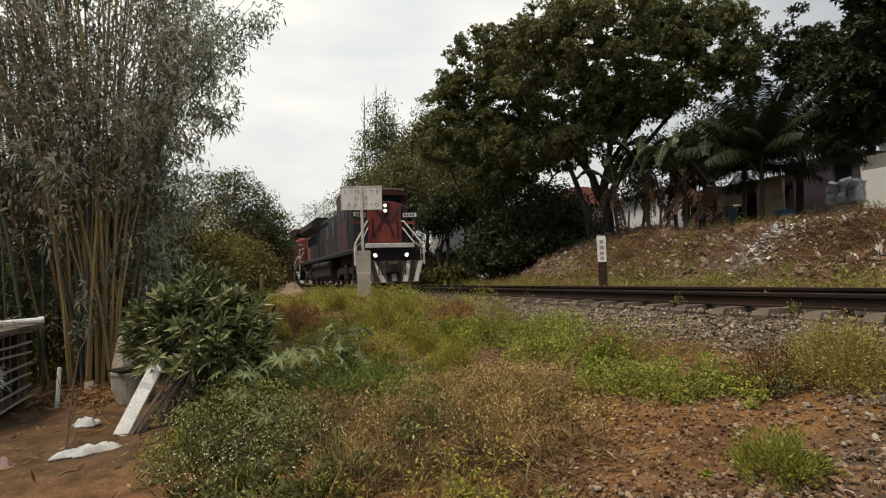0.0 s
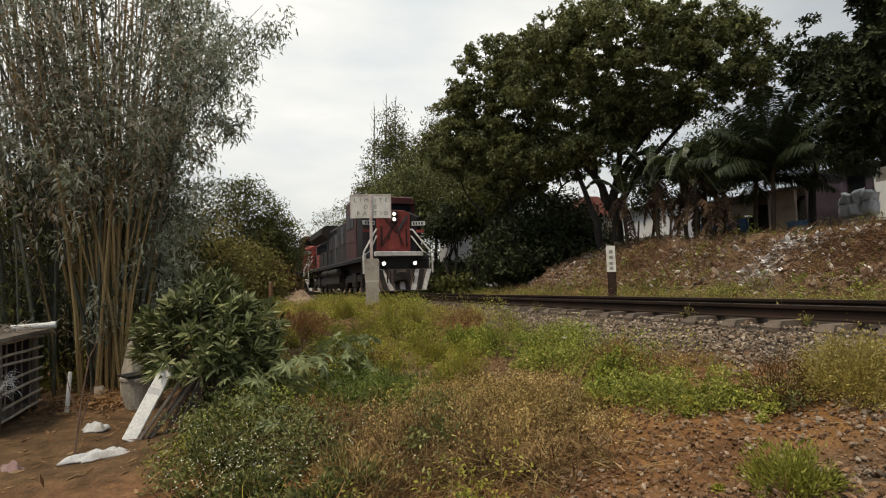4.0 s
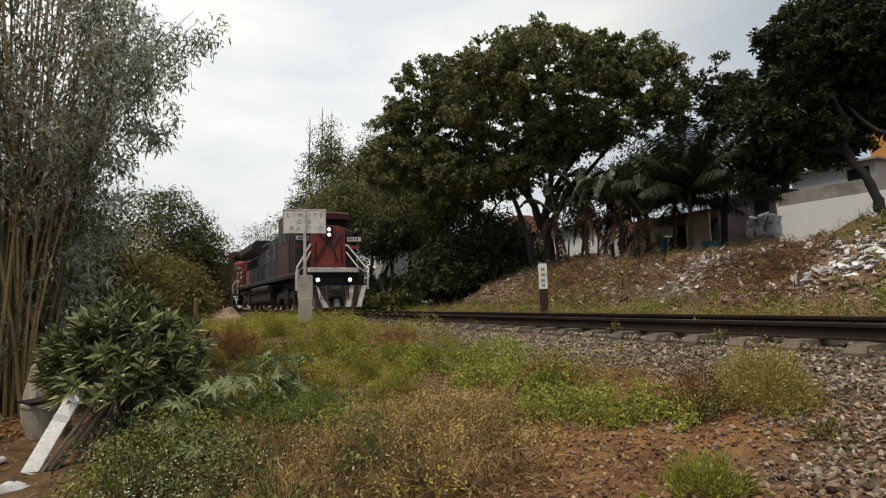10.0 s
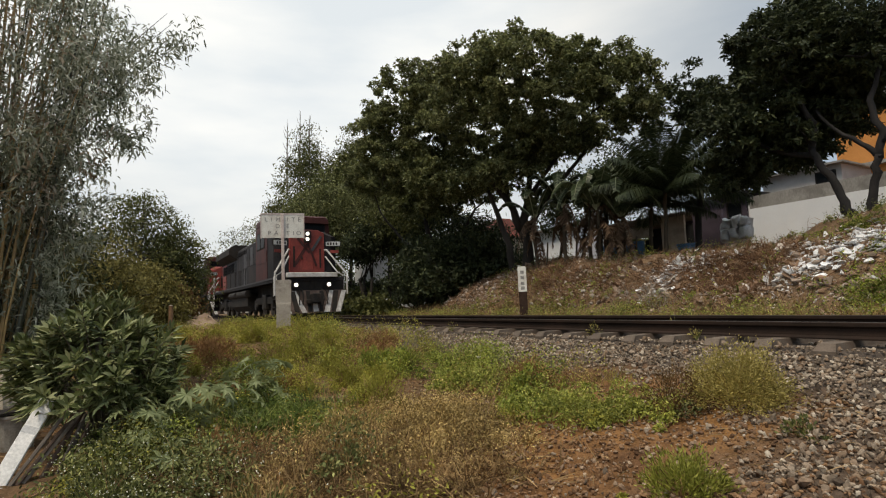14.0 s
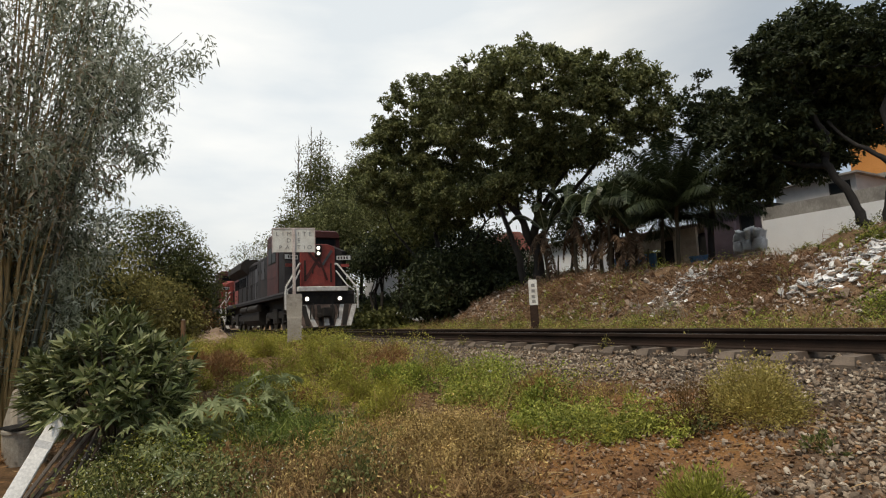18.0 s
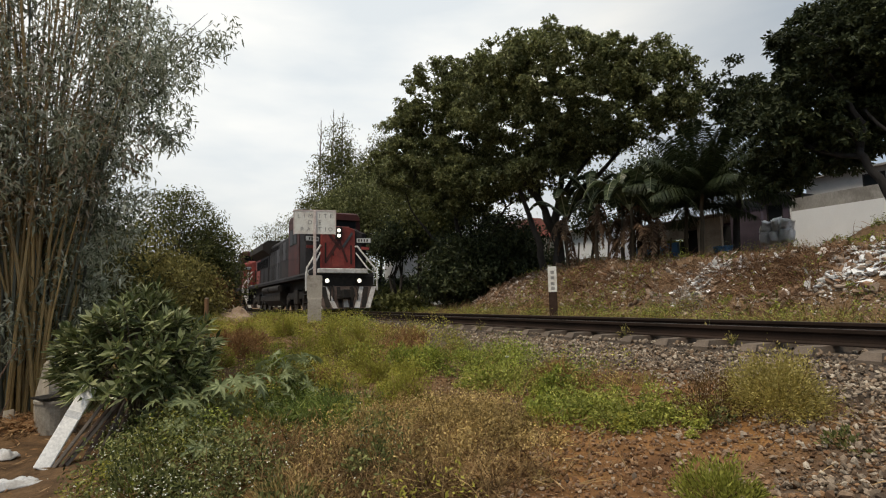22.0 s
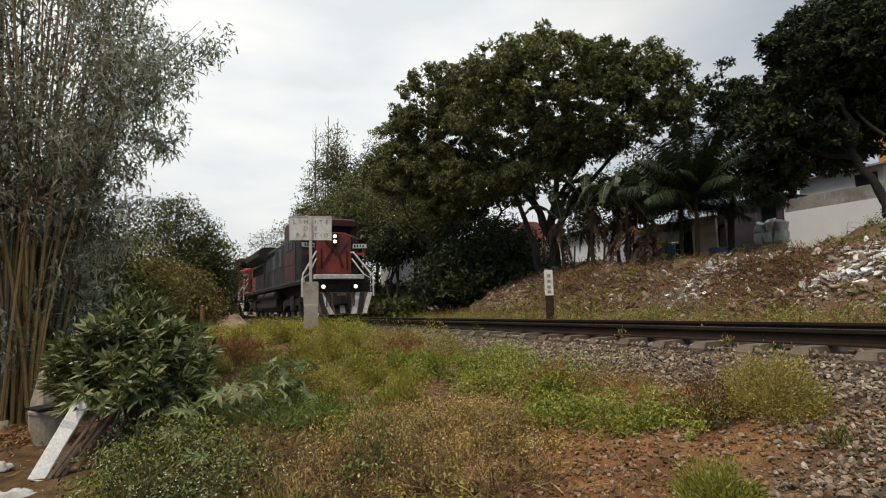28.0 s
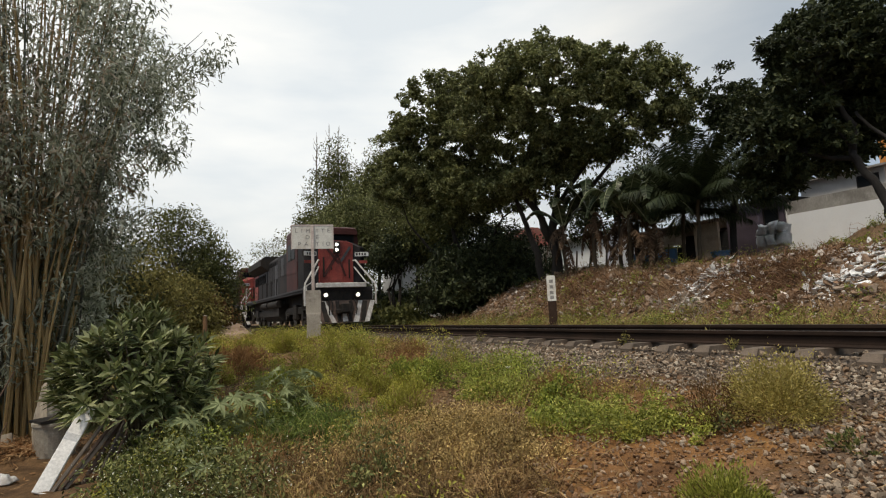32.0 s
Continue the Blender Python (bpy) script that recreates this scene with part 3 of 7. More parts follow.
        p("cab_stripe", boxes((2.3, 4.65, s * 1.524 - 0.01, s * 1.524 + 0.01, 2.6, 3.15)), M_DARKRED, "faded maroon side stripe")
    p("horn_block", boxes((3.0, 3.6, -0.3, 0.3, 4.84, 4.96), bevel=0.03), M_BLACK)
    p("exhaust_stack", boxes((4.72, 5.4, -1.1, 1.1, 4.2, 4.86), bevel=0.03), M_BLACK)
    # hood, its doors, and the wide radiator end
    p("hood", skin([[(x, y, z) for y, z in rounded(0.98, 1.72, 4.3, 0.25)] for x in (4.7, 13.5)]), M_GREY, "dark grey engine hood")
    p("electrical_cabinet", boxes((4.7, 7.6, -1.44, 1.44, 1.72, 3.9), bevel=0.05), M_GREY)
    for s in (-1, 1):
        for k in range(3):
            a = 4.95 + 0.85 * k
            d = p("cabinet_door", boxes((a, a + 0.78, s * 1.45 - 0.012, s * 1.45 + 0.012, 2.75, 3.72), bevel=0.01), M_PANEL if k == 1 else M_GREY, "greyed access door")
            part("latch", boxes((a + 0.68, a + 0.72, s * 1.47 - 0.01, s * 1.47 + 0.01, 3.1, 3.3)), M_BLACK, d)
        for k in range(7):
            a = 7.75 + 0.8 * k
            d = p("hood_door", boxes((a, a + 0.74, s * 0.99 - 0.012, s * 0.99 + 0.012, 1.9, 3.75), bevel=0.01), M_PANEL if k in (2, 3) else M_GREY)
            part("latch", boxes((a + 0.62, a + 0.66, s * 1.005 - 0.01, s * 1.005 + 0.01, 2.7, 2.9)), M_BLACK, d)
    for s in (-1, 1):
        for a, b, z0, z1 in ((8.6, 10.0, 3.78, 4.02), (10.4, 12.8, 3.78, 4.02), (14.0, 16.6, 2.9, 3.5), (16.9, 18.4, 2.9, 3.5)):
            w = 0.995 if a < 13 else 1.035
            # flat black plate on the hood, coloured as the shade inside an intake
            g = p("grille", boxes((a, b, s * w - 0.01, s * w + 0.01, z0, z1)), M_INTAKESHADE, "air intake, its inner shade a black plate")
            n = int((b - a) / 0.22)
            for k in range(n):
                x = a + (k + 0.5) * (b - a) / n
                part("grille_bar", boxes((x - 0.025, x + 0.025, s * w - 0.03, s * w + 0.03, z0, z1)), M_GREY, g)
    p("radiator_body", boxes((13.5, 17.0, -1.02, 1.02, 1.72, 4.0), bevel=0.04), M_GREY, "dark grey rear radiator compartment")
    p("rear_end", boxes((17.0, 18.9, -1.03, 1.03, 1.72, 4.0), bevel=0.04), M_RED, "faded red rear end")
    p("radiator_roof", skin([[(x, y, z) for y, z in ((-1.0, 3.62), (1.0, 3.62), (1.5, 4.0), (1.5, 4.4), (1.2, 4.6), (-1.2, 4.6), (-1.5, 4.4), (-1.5, 4.0))] for x in (13.0, 18.9)]), M_BLACK, "overhanging dark radiator roof")
    p("underframe", boxes((1.2, 19.4, -0.9, 0.9, 0.75, 1.58)), M_BLACK)
    # steps and handrails
    for s in (-1, 1):
        for xx, dirn in ((0.45, 1), (19.1, 1)):
            st = p("step_well", boxes(*[(xx - 0.1, xx + 0.75, min(s * 1.1, s * 1.52), max(s * 1.1, s * 1.52), z, z + 0.05) for z in (0.42, 0.78, 1.14)],
                                      (xx + 0.75, xx + 0.8, min(s * 1.1, s * 1.52), max(s * 1.1, s * 1.52), 0.4, 1.6)), M_BLACK)
        V, F = tubes([([(0.95, s * 0.80, 3.05), (0.8, s * 0.88, 3.06), (0.3, s * 1.62, 1.95), (0.24, s * 1.66, 1.75), (0.24, s * 1.66, 0.95)], [0.043] * 5)], 7)
        link_mesh("handrail", V, F, M_WHITE, loco, "white front handrail")
        V, F = tubes([([(0.9, s * 0.85, 2.75), (0.5, s * 1.3, 1.98), (0.42, s * 1.52, 1.85), (0.42, s * 1.56, 1.2)], [0.034] * 4)], 7)
        link_mesh("handrail", V, F, M_WHITE, loco, "white front handrail")
        V, F = tubes([([(19.8, s * 1.5, 0.7), (19.8, s * 1.5, 2.8), (19.4, s * 1.5, 2.85)], [0.055] * 3)], 7)
        link_mesh("handrail", V, F, M_WHITE, loco, "white rear handrail")
        for k in range(8):
            xx = 7.8 + 1.6 * k
            V, F = tubes([([(xx, s * 1.47, 1.75), (xx, s * 1.47, 2.7)], [0.018] * 2)], 6)
            link_mesh("rail_post", V, F, M_BLACK, loco)
        V, F = tubes([([(7.6, s * 1.47, 2.7), (19.2, s * 1.47, 2.7)], [0.018] * 2)], 6)
        link_mesh("walkway_rail", V, F, M_BLACK, loco)
    # trucks, tank, air reservoirs
    for c in (4.1, 16.0):
        for s in (-1, 1):
            p("truck_frame", boxes((c - 2.3, c + 2.3, s * 1.12 - 0.08, s * 1.12 + 0.08, 0.62, 0.98), (c - 2.5, c - 2.1, s * 1.12 - 0.1, s * 1.12 + 0.1, 0.4, 0.85),
                                  (c + 2.1, c + 2.5, s * 1.12 - 0.1, s * 1.12 + 0.1, 0.4, 0.85), (c - 0.4, c + 0.4, s * 1.16 - 0.12, s * 1.16 + 0.12, 0.35, 1.1), bevel=0.03), M_BLACK)
            for k in (-1.85, 0, 1.85):
                bm = bmesh.new()
                wheel(bm, c + k, s * 0.76, 0.53, 0.53)
                w = p("wheel", bm, M_STEEL, "grimy steel wheel")
                bm = bmesh.new()
                disc(bm, (c + k, s * 1.24, 0.53), "y", 0.17, 0.12, 12)
                part("axle_box", bm, M_BLACK, w)
    p("fuel_tank", skin([[(x, y, z) for y, z in ((-1.1, 0.3), (1.1, 0.3), (1.42, 0.6), (1.42, 1.25), (-1.42, 1.25), (-1.42, 0.6))] for x in (7.4, 12.6)]), M_BLACK, "grimy fuel tank", )
    for s in (-1, 1):
        bm = bmesh.new()
        disc(bm, (8.8, s * 1.38, 1.28), "x", 0.2, 3.0, 14)
        disc(bm, (11.7, s * 1.38, 1.28), "x", 0.2, 2.2, 14)
        p("air_reservoir", bm, M_BLACK)
    return loco


first_loco = locomotive(-23.4)
second_loco = copy_thing(first_loco, pose(-44.7, 7.22, 0.19, 0, 0, 180))
second_loco["label"] = "dark red diesel locomotive coupled behind, its lamps off"
for o in second_loco.children_recursive:
    swap = {"lens": M_GLASSDARK, "nose": M_RED, "cab": M_DARKRED}.get(o.name.split(".")[0])
    if swap:
        o.data = o.data.copy()
        o.data.materials.clear()
        o.data.materials.append(swap)
        o["label"] = {"lens": "dark unlit lamp", "nose": "red nose", "cab": "dark red cab"}[o.name.split(".")[0]]

# ---- yard-limit sign ----
def text_mesh(name, body, size, mat, parent, m, label=""):
    cu = bpy.data.curves.new(name, "FONT")
    cu.body, cu.size, cu.align_x, cu.align_y, cu.extrude = body, size, "CENTER", "CENTER", 0.003
    cu.resolution_u = 2
    tmp = bpy.data.objects.new(name, cu)
    scene.collection.objects.link(tmp)
    bpy.context.view_layer.update()
    me = bpy.data.meshes.new_from_object(tmp.evaluated_get(bpy.context.evaluated_depsgraph_get()))
    bpy.data.objects.remove(tmp)
    me.materials.clear()
    me.materials.append(mat)
    ob = new(name, me)
    ob.parent, ob.matrix_basis = parent, m
    if label:
        ob["label"] = label
    return ob


M_SIGN = surface("weathered_sign_paint", [(0.68, 0.66, 0.60), (0.80, 0.78, 0.72)], 3, 50, 0.7, bump=0.1, dist=0.003, dirt=(0.33, 0.24, 0.18), dirt_amt=0.4)
M_LETTER = surface("faded_letter_paint", [(0.12, 0.11, 0.105), (0.42, 0.40, 0.37)], 14, 60, 0.8, bump=0.0)
M_POLE = surface("pink_white_pole_paint", [(0.55, 0.44, 0.40), (0.70, 0.62, 0.58)], 4, 30, 0.7, bump=0.1, dist=0.003, dirt=(0.2, 0.12, 0.09), dirt_amt=0.5)
M_STUB = surface("old_concrete_post", [(0.34, 0.30, 0.25), (0.48, 0.43, 0.37)], 2.5, 40, 0.95, bump=0.5, dist=0.012, dirt=(0.11, 0.09, 0.075), dirt_amt=0.7)
sign = thing("track_sign", -16.0, 4.02, -0.15, "weathered white yard-limit sign on a pole set in a concrete post", "sign", rz=76)
# local x runs across the face, -y faces the viewer
part("plate", boxes((-0.62, 0.62, -0.02, 0.0, 2.82, 3.53), bevel=0.004), M_SIGN, sign, "white metal plate with faded lettering")
part("frame", boxes((-0.63, 0.63, -0.03, 0.012, 3.52, 3.56), (-0.63, -0.60, -0.025, 0.012, 2.80, 3.54), (0.60, 0.63, -0.025, 0.012, 2.80, 3.54)), M_POLE, sign)
part("pole", boxes((-0.045, 0.045, -0.075, -0.022, 1.2, 3.54), bevel=0.01), M_POLE, sign, "pinkish white flat pole")
stub = skin([[(-0.20, -0.16, z), (0.20, -0.16, z), (0.20, 0.16, z), (-0.20, 0.16, z)] if z < 0.9 else [(-w, -0.15, z), (w, -0.15, z), (w, 0.15, z), (-w, 0.15, z)]
             for z, w in ((-0.3, 0.2), (0.85, 0.2), (0.9, 0.215), (1.52, 0.225), (1.56, 0.19))])
part("concrete_post", stub, M_STUB, sign, "stained concrete post with a crack across it")
FACE = Matrix.Translation((0, -0.024, 0)) @ Matrix.Rotation(math.pi / 2, 4, "X")
for word, zz, xs in (("LIM", 3.37, (-0.47, -0.31, -0.13)), ("ITE", 3.37, (0.14, 0.31, 0.48)), ("D", 3.17, (-0.14,)), ("E", 3.17, (0.15,)), ("PA", 2.96, (-0.38, -0.18)), ("TIO", 2.96, (0.15, 0.31, 0.46))):
    for ch, xx in zip(word, xs):
        text_mesh("letter", ch, 0.18, M_LETTER, sign, Matrix.Translation((xx, 0, zz)) @ FACE)

# ---- kilometre post ----
M_DARKPOST = surface("tarred_post", [(0.03, 0.02, 0.015), (0.065, 0.04, 0.03)], 5, 40, 0.9, spec=0.08, bump=0.3)
km = thing("marker_post", -12.98, 10.6, -0.16, "white-topped black kilometre post with a worn number", "marker post", rz=50)
part("white_top", skin([[(-0.13, -0.035, z), (0.13, -0.035, z), (0.13, 0.035, z), (-0.13, 0.035, z)] for z in (0.95, 1.7)] + [[(-0.11, -0.03, 1.73), (0.11, -0.03, 1.73), (0.11, 0.03, 1.73), (-0.11, 0.03, 1.73)]]), M_SIGN, km, "white painted top")
part("black_foot", boxes((-0.125, 0.125, -0.033, 0.033, -0.3, 0.95), bevel=0.005), M_DARKPOST, km, "black lower part")
for z in (1.55, 1.38, 1.2, 1.06):
    part("number_bar", boxes((-0.05, 0.06, -0.0375, -0.0352, z - 0.05, z + 0.05), ), M_LETTER, km)

# ---- trees ----
def tree(name, base, label, crown, trunk_r, fork_z, n_clumps, per, leaf, mat, seed, bark=None, category="tree", lean=(0, 0), spread_k=0.42, droop=0.25, stems=1, group="", limb_n=10):
    """A tapered trunk with limbs and a crown of many small leaves in clumps inside the ellipsoids of crown: (x, y, z, rx, ry, rz) from the base."""
    rng = np.random.default_rng(seed)
    bark = bark or M_BARK
    t = thing(name, *base, label, category, group)
    tr, limbs = [], []
    for s in range(stems):
        a = 6.28 * s / stems + rng.random()
        off = np.array([math.cos(a), math.sin(a), 0]) * (0.55 * fork_z * 0.35 if stems > 1 else 0)
        top = np.array([lean[0], lean[1], fork_z]) + off
        tr.append(([(off[0] * 0.2, off[1] * 0.2, -0.3), (off[0] * 0.25, off[1] * 0.25, 0.15), tuple(top * 0.5 + rng.normal(size=3) * 0.08), tuple(top)], [trunk_r * 1.45, trunk_r, trunk_r * 0.8, trunk_r * 0.68]))
    V, F = tubes(tr, 9)
    link_mesh("trunk", V, F, bark, t, smooth=True)
    # clump centres, more of them towards the outside
    cs = []
    vol = np.array([c[3] * c[4] * c[5] for c in crown])
    for c, k in zip(crown, np.maximum(1, (n_clumps * vol / vol.sum()).astype(int))):
        d = unit(rng.normal(size=(k, 3)))
        r = rng.random(k) ** 0.42
        cs.append(np.array(c[:3]) + d * r[:, None] * np.array(c[3:]))
    C = np.concatenate(cs)
    tops = [np.array(p[0][-1]) for p in tr]
    for i in range(limb_n):
        tgt = C[rng.integers(len(C))]
        st = tops[i % len(tops)]
        mid = st * 0.5 + tgt * 0.5 + rng.normal(size=3) * 0.3 + np.array([0, 0, 0.35])
        limbs.append(([tuple(st - np.array([0, 0, 0.25])), tuple(mid), tuple(tgt)], [trunk_r * 0.42, trunk_r * 0.24, trunk_r * 0.07]))
    for b in limbs:
        V, F = tubes([b], 6)
        link_mesh("limb", V, F, bark, t, smooth=True)
    tw = []
    for i in rng.choice(len(C), min(len(C), 130), replace=False):
        l = limbs[rng.integers(len(limbs))][0]
        j = min(limbs, key=lambda q: np.linalg.norm(np.array(q[0][1]) - C[i]))[0]
        tw.append(([j[1], tuple((np.array(j[1]) + C[i]) / 2 + rng.normal(size=3) * 0.15), tuple(C[i])], [trunk_r * 0.14, trunk_r * 0.08, 0.012]))
    V, F = tubes(tw, 4)
    tagged(link_mesh("twig", V, F, bark, t), kind="stuff")
    n = len(C) * per
    ci = np.repeat(np.arange(len(C)), per)
    size = (spread_k * (0.6 + 0.8 * rng.random(len(C))))[ci]
    P = C[ci] + np.clip(rng.normal(size=(n, 3)), -1.6, 1.6) * size[:, None] * np.array([1, 1, 0.6])
    V, F = rand_leaves(rng, P, leaf[0], leaf[1], up=0.1, droop=droop)
    link_mesh("crown", V, F, mat, t)
    return t


def gz(x, y):
    return float(ground_z(x, y))


M_CULM = surface("bamboo_culm", [(0.22, 0.145, 0.058), (0.40, 0.275, 0.118)], 2, 20, 0.5, bump=0.1, stretch=(3, 3, 0.6), per_object=0.35)
M_CULM_DARK = surface("dark_bamboo_culm", [(0.05, 0.055, 0.04), (0.11, 0.11, 0.08)], 2, 20, 0.55, bump=0.1, stretch=(3, 3, 0.6), per_object=0.3)
M_RUSTLEAF = leafy("rusty_brown_leaves", [(0.07, 0.035, 0.015), (0.14, 0.075, 0.028), (0.20, 0.13, 0.05)], 0.8, 0.2)
M_YELLOWOLIVE = leafy("yellow_olive_leaves", [(0.09, 0.08, 0.025), (0.18, 0.16, 0.05), (0.30, 0.26, 0.09)], 0.7, 0.25)
M_BAMBOO_LEAF = leafy("bamboo_leaves", [(0.11, 0.125, 0.08), (0.28, 0.30, 0.215), (0.60, 0.61, 0.51)], 0.4, 0.55)
M_BAMBOO_DRY = leafy("dry_bamboo_leaves", [(0.18, 0.13, 0.08), (0.34, 0.27, 0.19), (0.60, 0.54, 0.45)], 0.6, 0.55)
def crown_leaves(rng, crown, n_pads, pad_r, sprigs, per, leaf, flat=0.55):
    """Leaves in rosettes on the rounded tops of many pads that fill the ellipsoids of crown; also the pads' middles."""
    vol = np.array([c[3] * c[4] * c[5] for c in crown]) ** 0.75
    C, R = [], []
    for c, k in zip(crown, np.maximum(3, (n_pads * vol / vol.sum()).astype(int))):
        d = unit(rng.normal(size=(k, 3)))
        C.append(np.array(c[:3]) + d * (rng.random(k) ** 0.36)[:, None] * np.array(c[3:]))
        R.append(pad_r * rng.uniform(0.6, 1.3, k))
    C, R = np.concatenate(C), np.concatenate(R)
    i = np.repeat(np.arange(len(C)), sprigs)
    d = unit(rng.normal(size=(len(i), 3)) + np.array([0, 0, 0.45]))
    S = C[i] + d * (R[i] * rng.uniform(0.55, 1.12, len(i)))[:, None] * np.array([1, 1, flat])
    ax = unit(d * 0.7 + np.array([0, 0, 0.75]) + rng.normal(0, 0.25, d.shape))
    j = np.repeat(np.arange(len(S)), per)
    D = unit(ax[j] * rng.uniform(0.05, 0.9, (len(j), 1)) + unit(rng.normal(size=(len(j), 3))))
    N = unit(ax[j] + rng.normal(0, 0.35, D.shape))
    k = rng.uniform(0.65, 1.25, len(j))
    V, F = leaf_quads(S[j] + rng.normal(0, 0.035, D.shape), D, N, leaf[0] * k, leaf[1] * k, 0.22)
    return C, V, F


def shade_tree(base, label, trunks, crown, n_pads, pad_r, sprigs, per, leaf, mat, seed, twig_r=0.05, bark=None):
    """A large tree: bent trunks and limbs given as (points, radii) from the base, then limbs that reach into the crown."""
    rng = np.random.default_rng(seed)
    bark = bark or M_BARK
    t = thing("shade_tree", *base, label, "tree", "large trees on the bank")
    for k, (pts, radii) in enumerate(trunks):
        P = [np.array(p, float) for p in pts]
        fine, rad = [], []
        for q in range(len(P) - 1):
            for h in (0, 0.34, 0.67):
                fine.append(tuple(P[q] + (P[q + 1] - P[q]) * h + (rng.normal(0, 0.035, 3) if h else 0)))
                rad.append((radii[q] + (radii[q + 1] - radii[q]) * h) * rng.uniform(0.93, 1.08))
        V, F = tube_data(fine + [tuple(P[-1])], rad + [radii[-1]], 10)
        link_mesh("trunk" if P[0][2] < 0.2 else "limb", V, F, bark, t, smooth=True)
    C, V, F = crown_leaves(rng, crown, n_pads, pad_r, sprigs, per, leaf)
    nodes = [np.array(q, float) for p in trunks for q in p[0][1:]]
    depth = [0] * len(nodes)
    tw = []
    for c in C[np.argsort(np.linalg.norm(C[:, None] - np.array(nodes)[None], axis=2).min(1))]:
        i = int(np.argmin(np.linalg.norm(np.array(nodes) - c, axis=1) + 0.12 * np.array(depth)))
        st, L = nodes[i], float(np.linalg.norm(c - nodes[i]))
        m1 = st + (c - st) * 0.5 + rng.normal(0, 0.09 * L, 3) + np.array([0, 0, 0.05 * L])
        r = twig_r * 0.72 ** min(depth[i], 5)
        tw.append(([tuple(st), tuple(m1), tuple(c)], [r, r * 0.8, r * 0.66]))
        nodes.append(c)
        depth.append(depth[i] + 1)
    tagged(link_mesh("branch", *tubes(tw, 5), bark, t), kind="stuff")
    link_mesh("crown", V, F, mat, t)
    return t


shade_tree((-18.3, 15.2, gz(-18.3, 15.2) - 0.1), "large spreading broad-leaved tree with a dense green crown",
           [([(0, 0, -0.3), (0.12, 0.1, 0.9), (0.0, -0.1, 1.9)], [0.30, 0.22, 0.2]), ([(-0.3, -0.35, -0.3), (-0.45, -0.5, 1.2), (-0.75, -1.0, 3.0), (-0.9, -1.7, 4.8)], [0.2, 0.15, 0.1, 0.05]), ([(0.0, -0.1, 1.8), (-0.3, -0.6, 3.2), (-0.8, -1.8, 4.9)], [0.2, 0.15, 0.09]), ([(0.0, -0.1, 1.8), (0.1, 0.3, 3.4), (0.4, 0.2, 5.6)], [0.2, 0.14, 0.08]),
            ([(0.05, 0.0, 1.5), (0.5, 0.8, 3.0), (1.9, 2.2, 5.2)], [0.17, 0.12, 0.07]), ([(0.1, 0.3, 3.3), (0.8, 1.1, 4.7), (2.2, 1.9, 6.4)], [0.11, 0.08, 0.05])],
           [(0.7, -1.2, 7.7, 3.7, 3.7, 2.4), (3.2, 2.9, 7.7, 2.1, 2.1, 1.9), (1.7, 0.8, 5.8, 2.5, 2.5, 0.9), (3.7, 3.9, 6.5, 1.0, 1.0, 1.0), (2.4, 1.4, 8.8, 1.2, 1.2, 1.1), (0.2, -1.4, 4.2, 1.9, 1.9, 0.7), (1.2, 0.1, 5.1, 1.8, 1.8, 0.6), (-0.59, -0.89, 4.99, 1.07, 1.07, 0.8), (-1.97, -2.18, 4.16, 1.04, 1.04, 0.78), (0.25, 0.56, 5.42, 0.76, 0.76, 0.57), (-2.96, -3.09, 4.73, 1.19, 1.19, 0.89)],
           730, 0.36, 17, 12, (0.155, 0.08), M_LEAF_MID, 11)
shade_tree((-24.2, 14.6, gz(-24.2, 14.6) - 0.1), "broad-leaved tree with low hanging olive-green foliage beside the large one",
           [([(0, 0, -0.3), (-0.1, -0.2, 1.2), (-0.2, -0.4, 2.4)], [0.26, 0.2, 0.17]), ([(-0.2, -0.4, 2.3), (-0.2, -0.9, 3.8), (-0.6, -1.0, 6.0)], [0.14, 0.11, 0.06]), ([(-0.15, -0.3, 1.9), (0.4, 0.7, 3.3), (1.0, 1.4, 4.9)], [0.13, 0.09, 0.05]),
            ([(-0.2, -0.4, 2.3), (-1.0, -1.8, 3.2), (-1.4, -2.6, 4.3)], [0.11, 0.08, 0.05])],
           [(0.5, -1.3, 10.0, 3.1, 3.1, 2.5), (-0.7, -2.7, 7.1, 2.7, 2.7, 1.6), (-1.0, -3.6, 9.3, 1.2, 1.2, 1.2), (1.2, 0.4, 7.4, 2.6, 2.6, 1.3), (0.4, -0.6, 5.4, 2.0, 2.0, 0.9), (1.6, 1.5, 5.6, 1.4, 1.4, 0.8)],
           560, 0.36, 18, 12, (0.155, 0.08), M_LEAF_MID, 14)
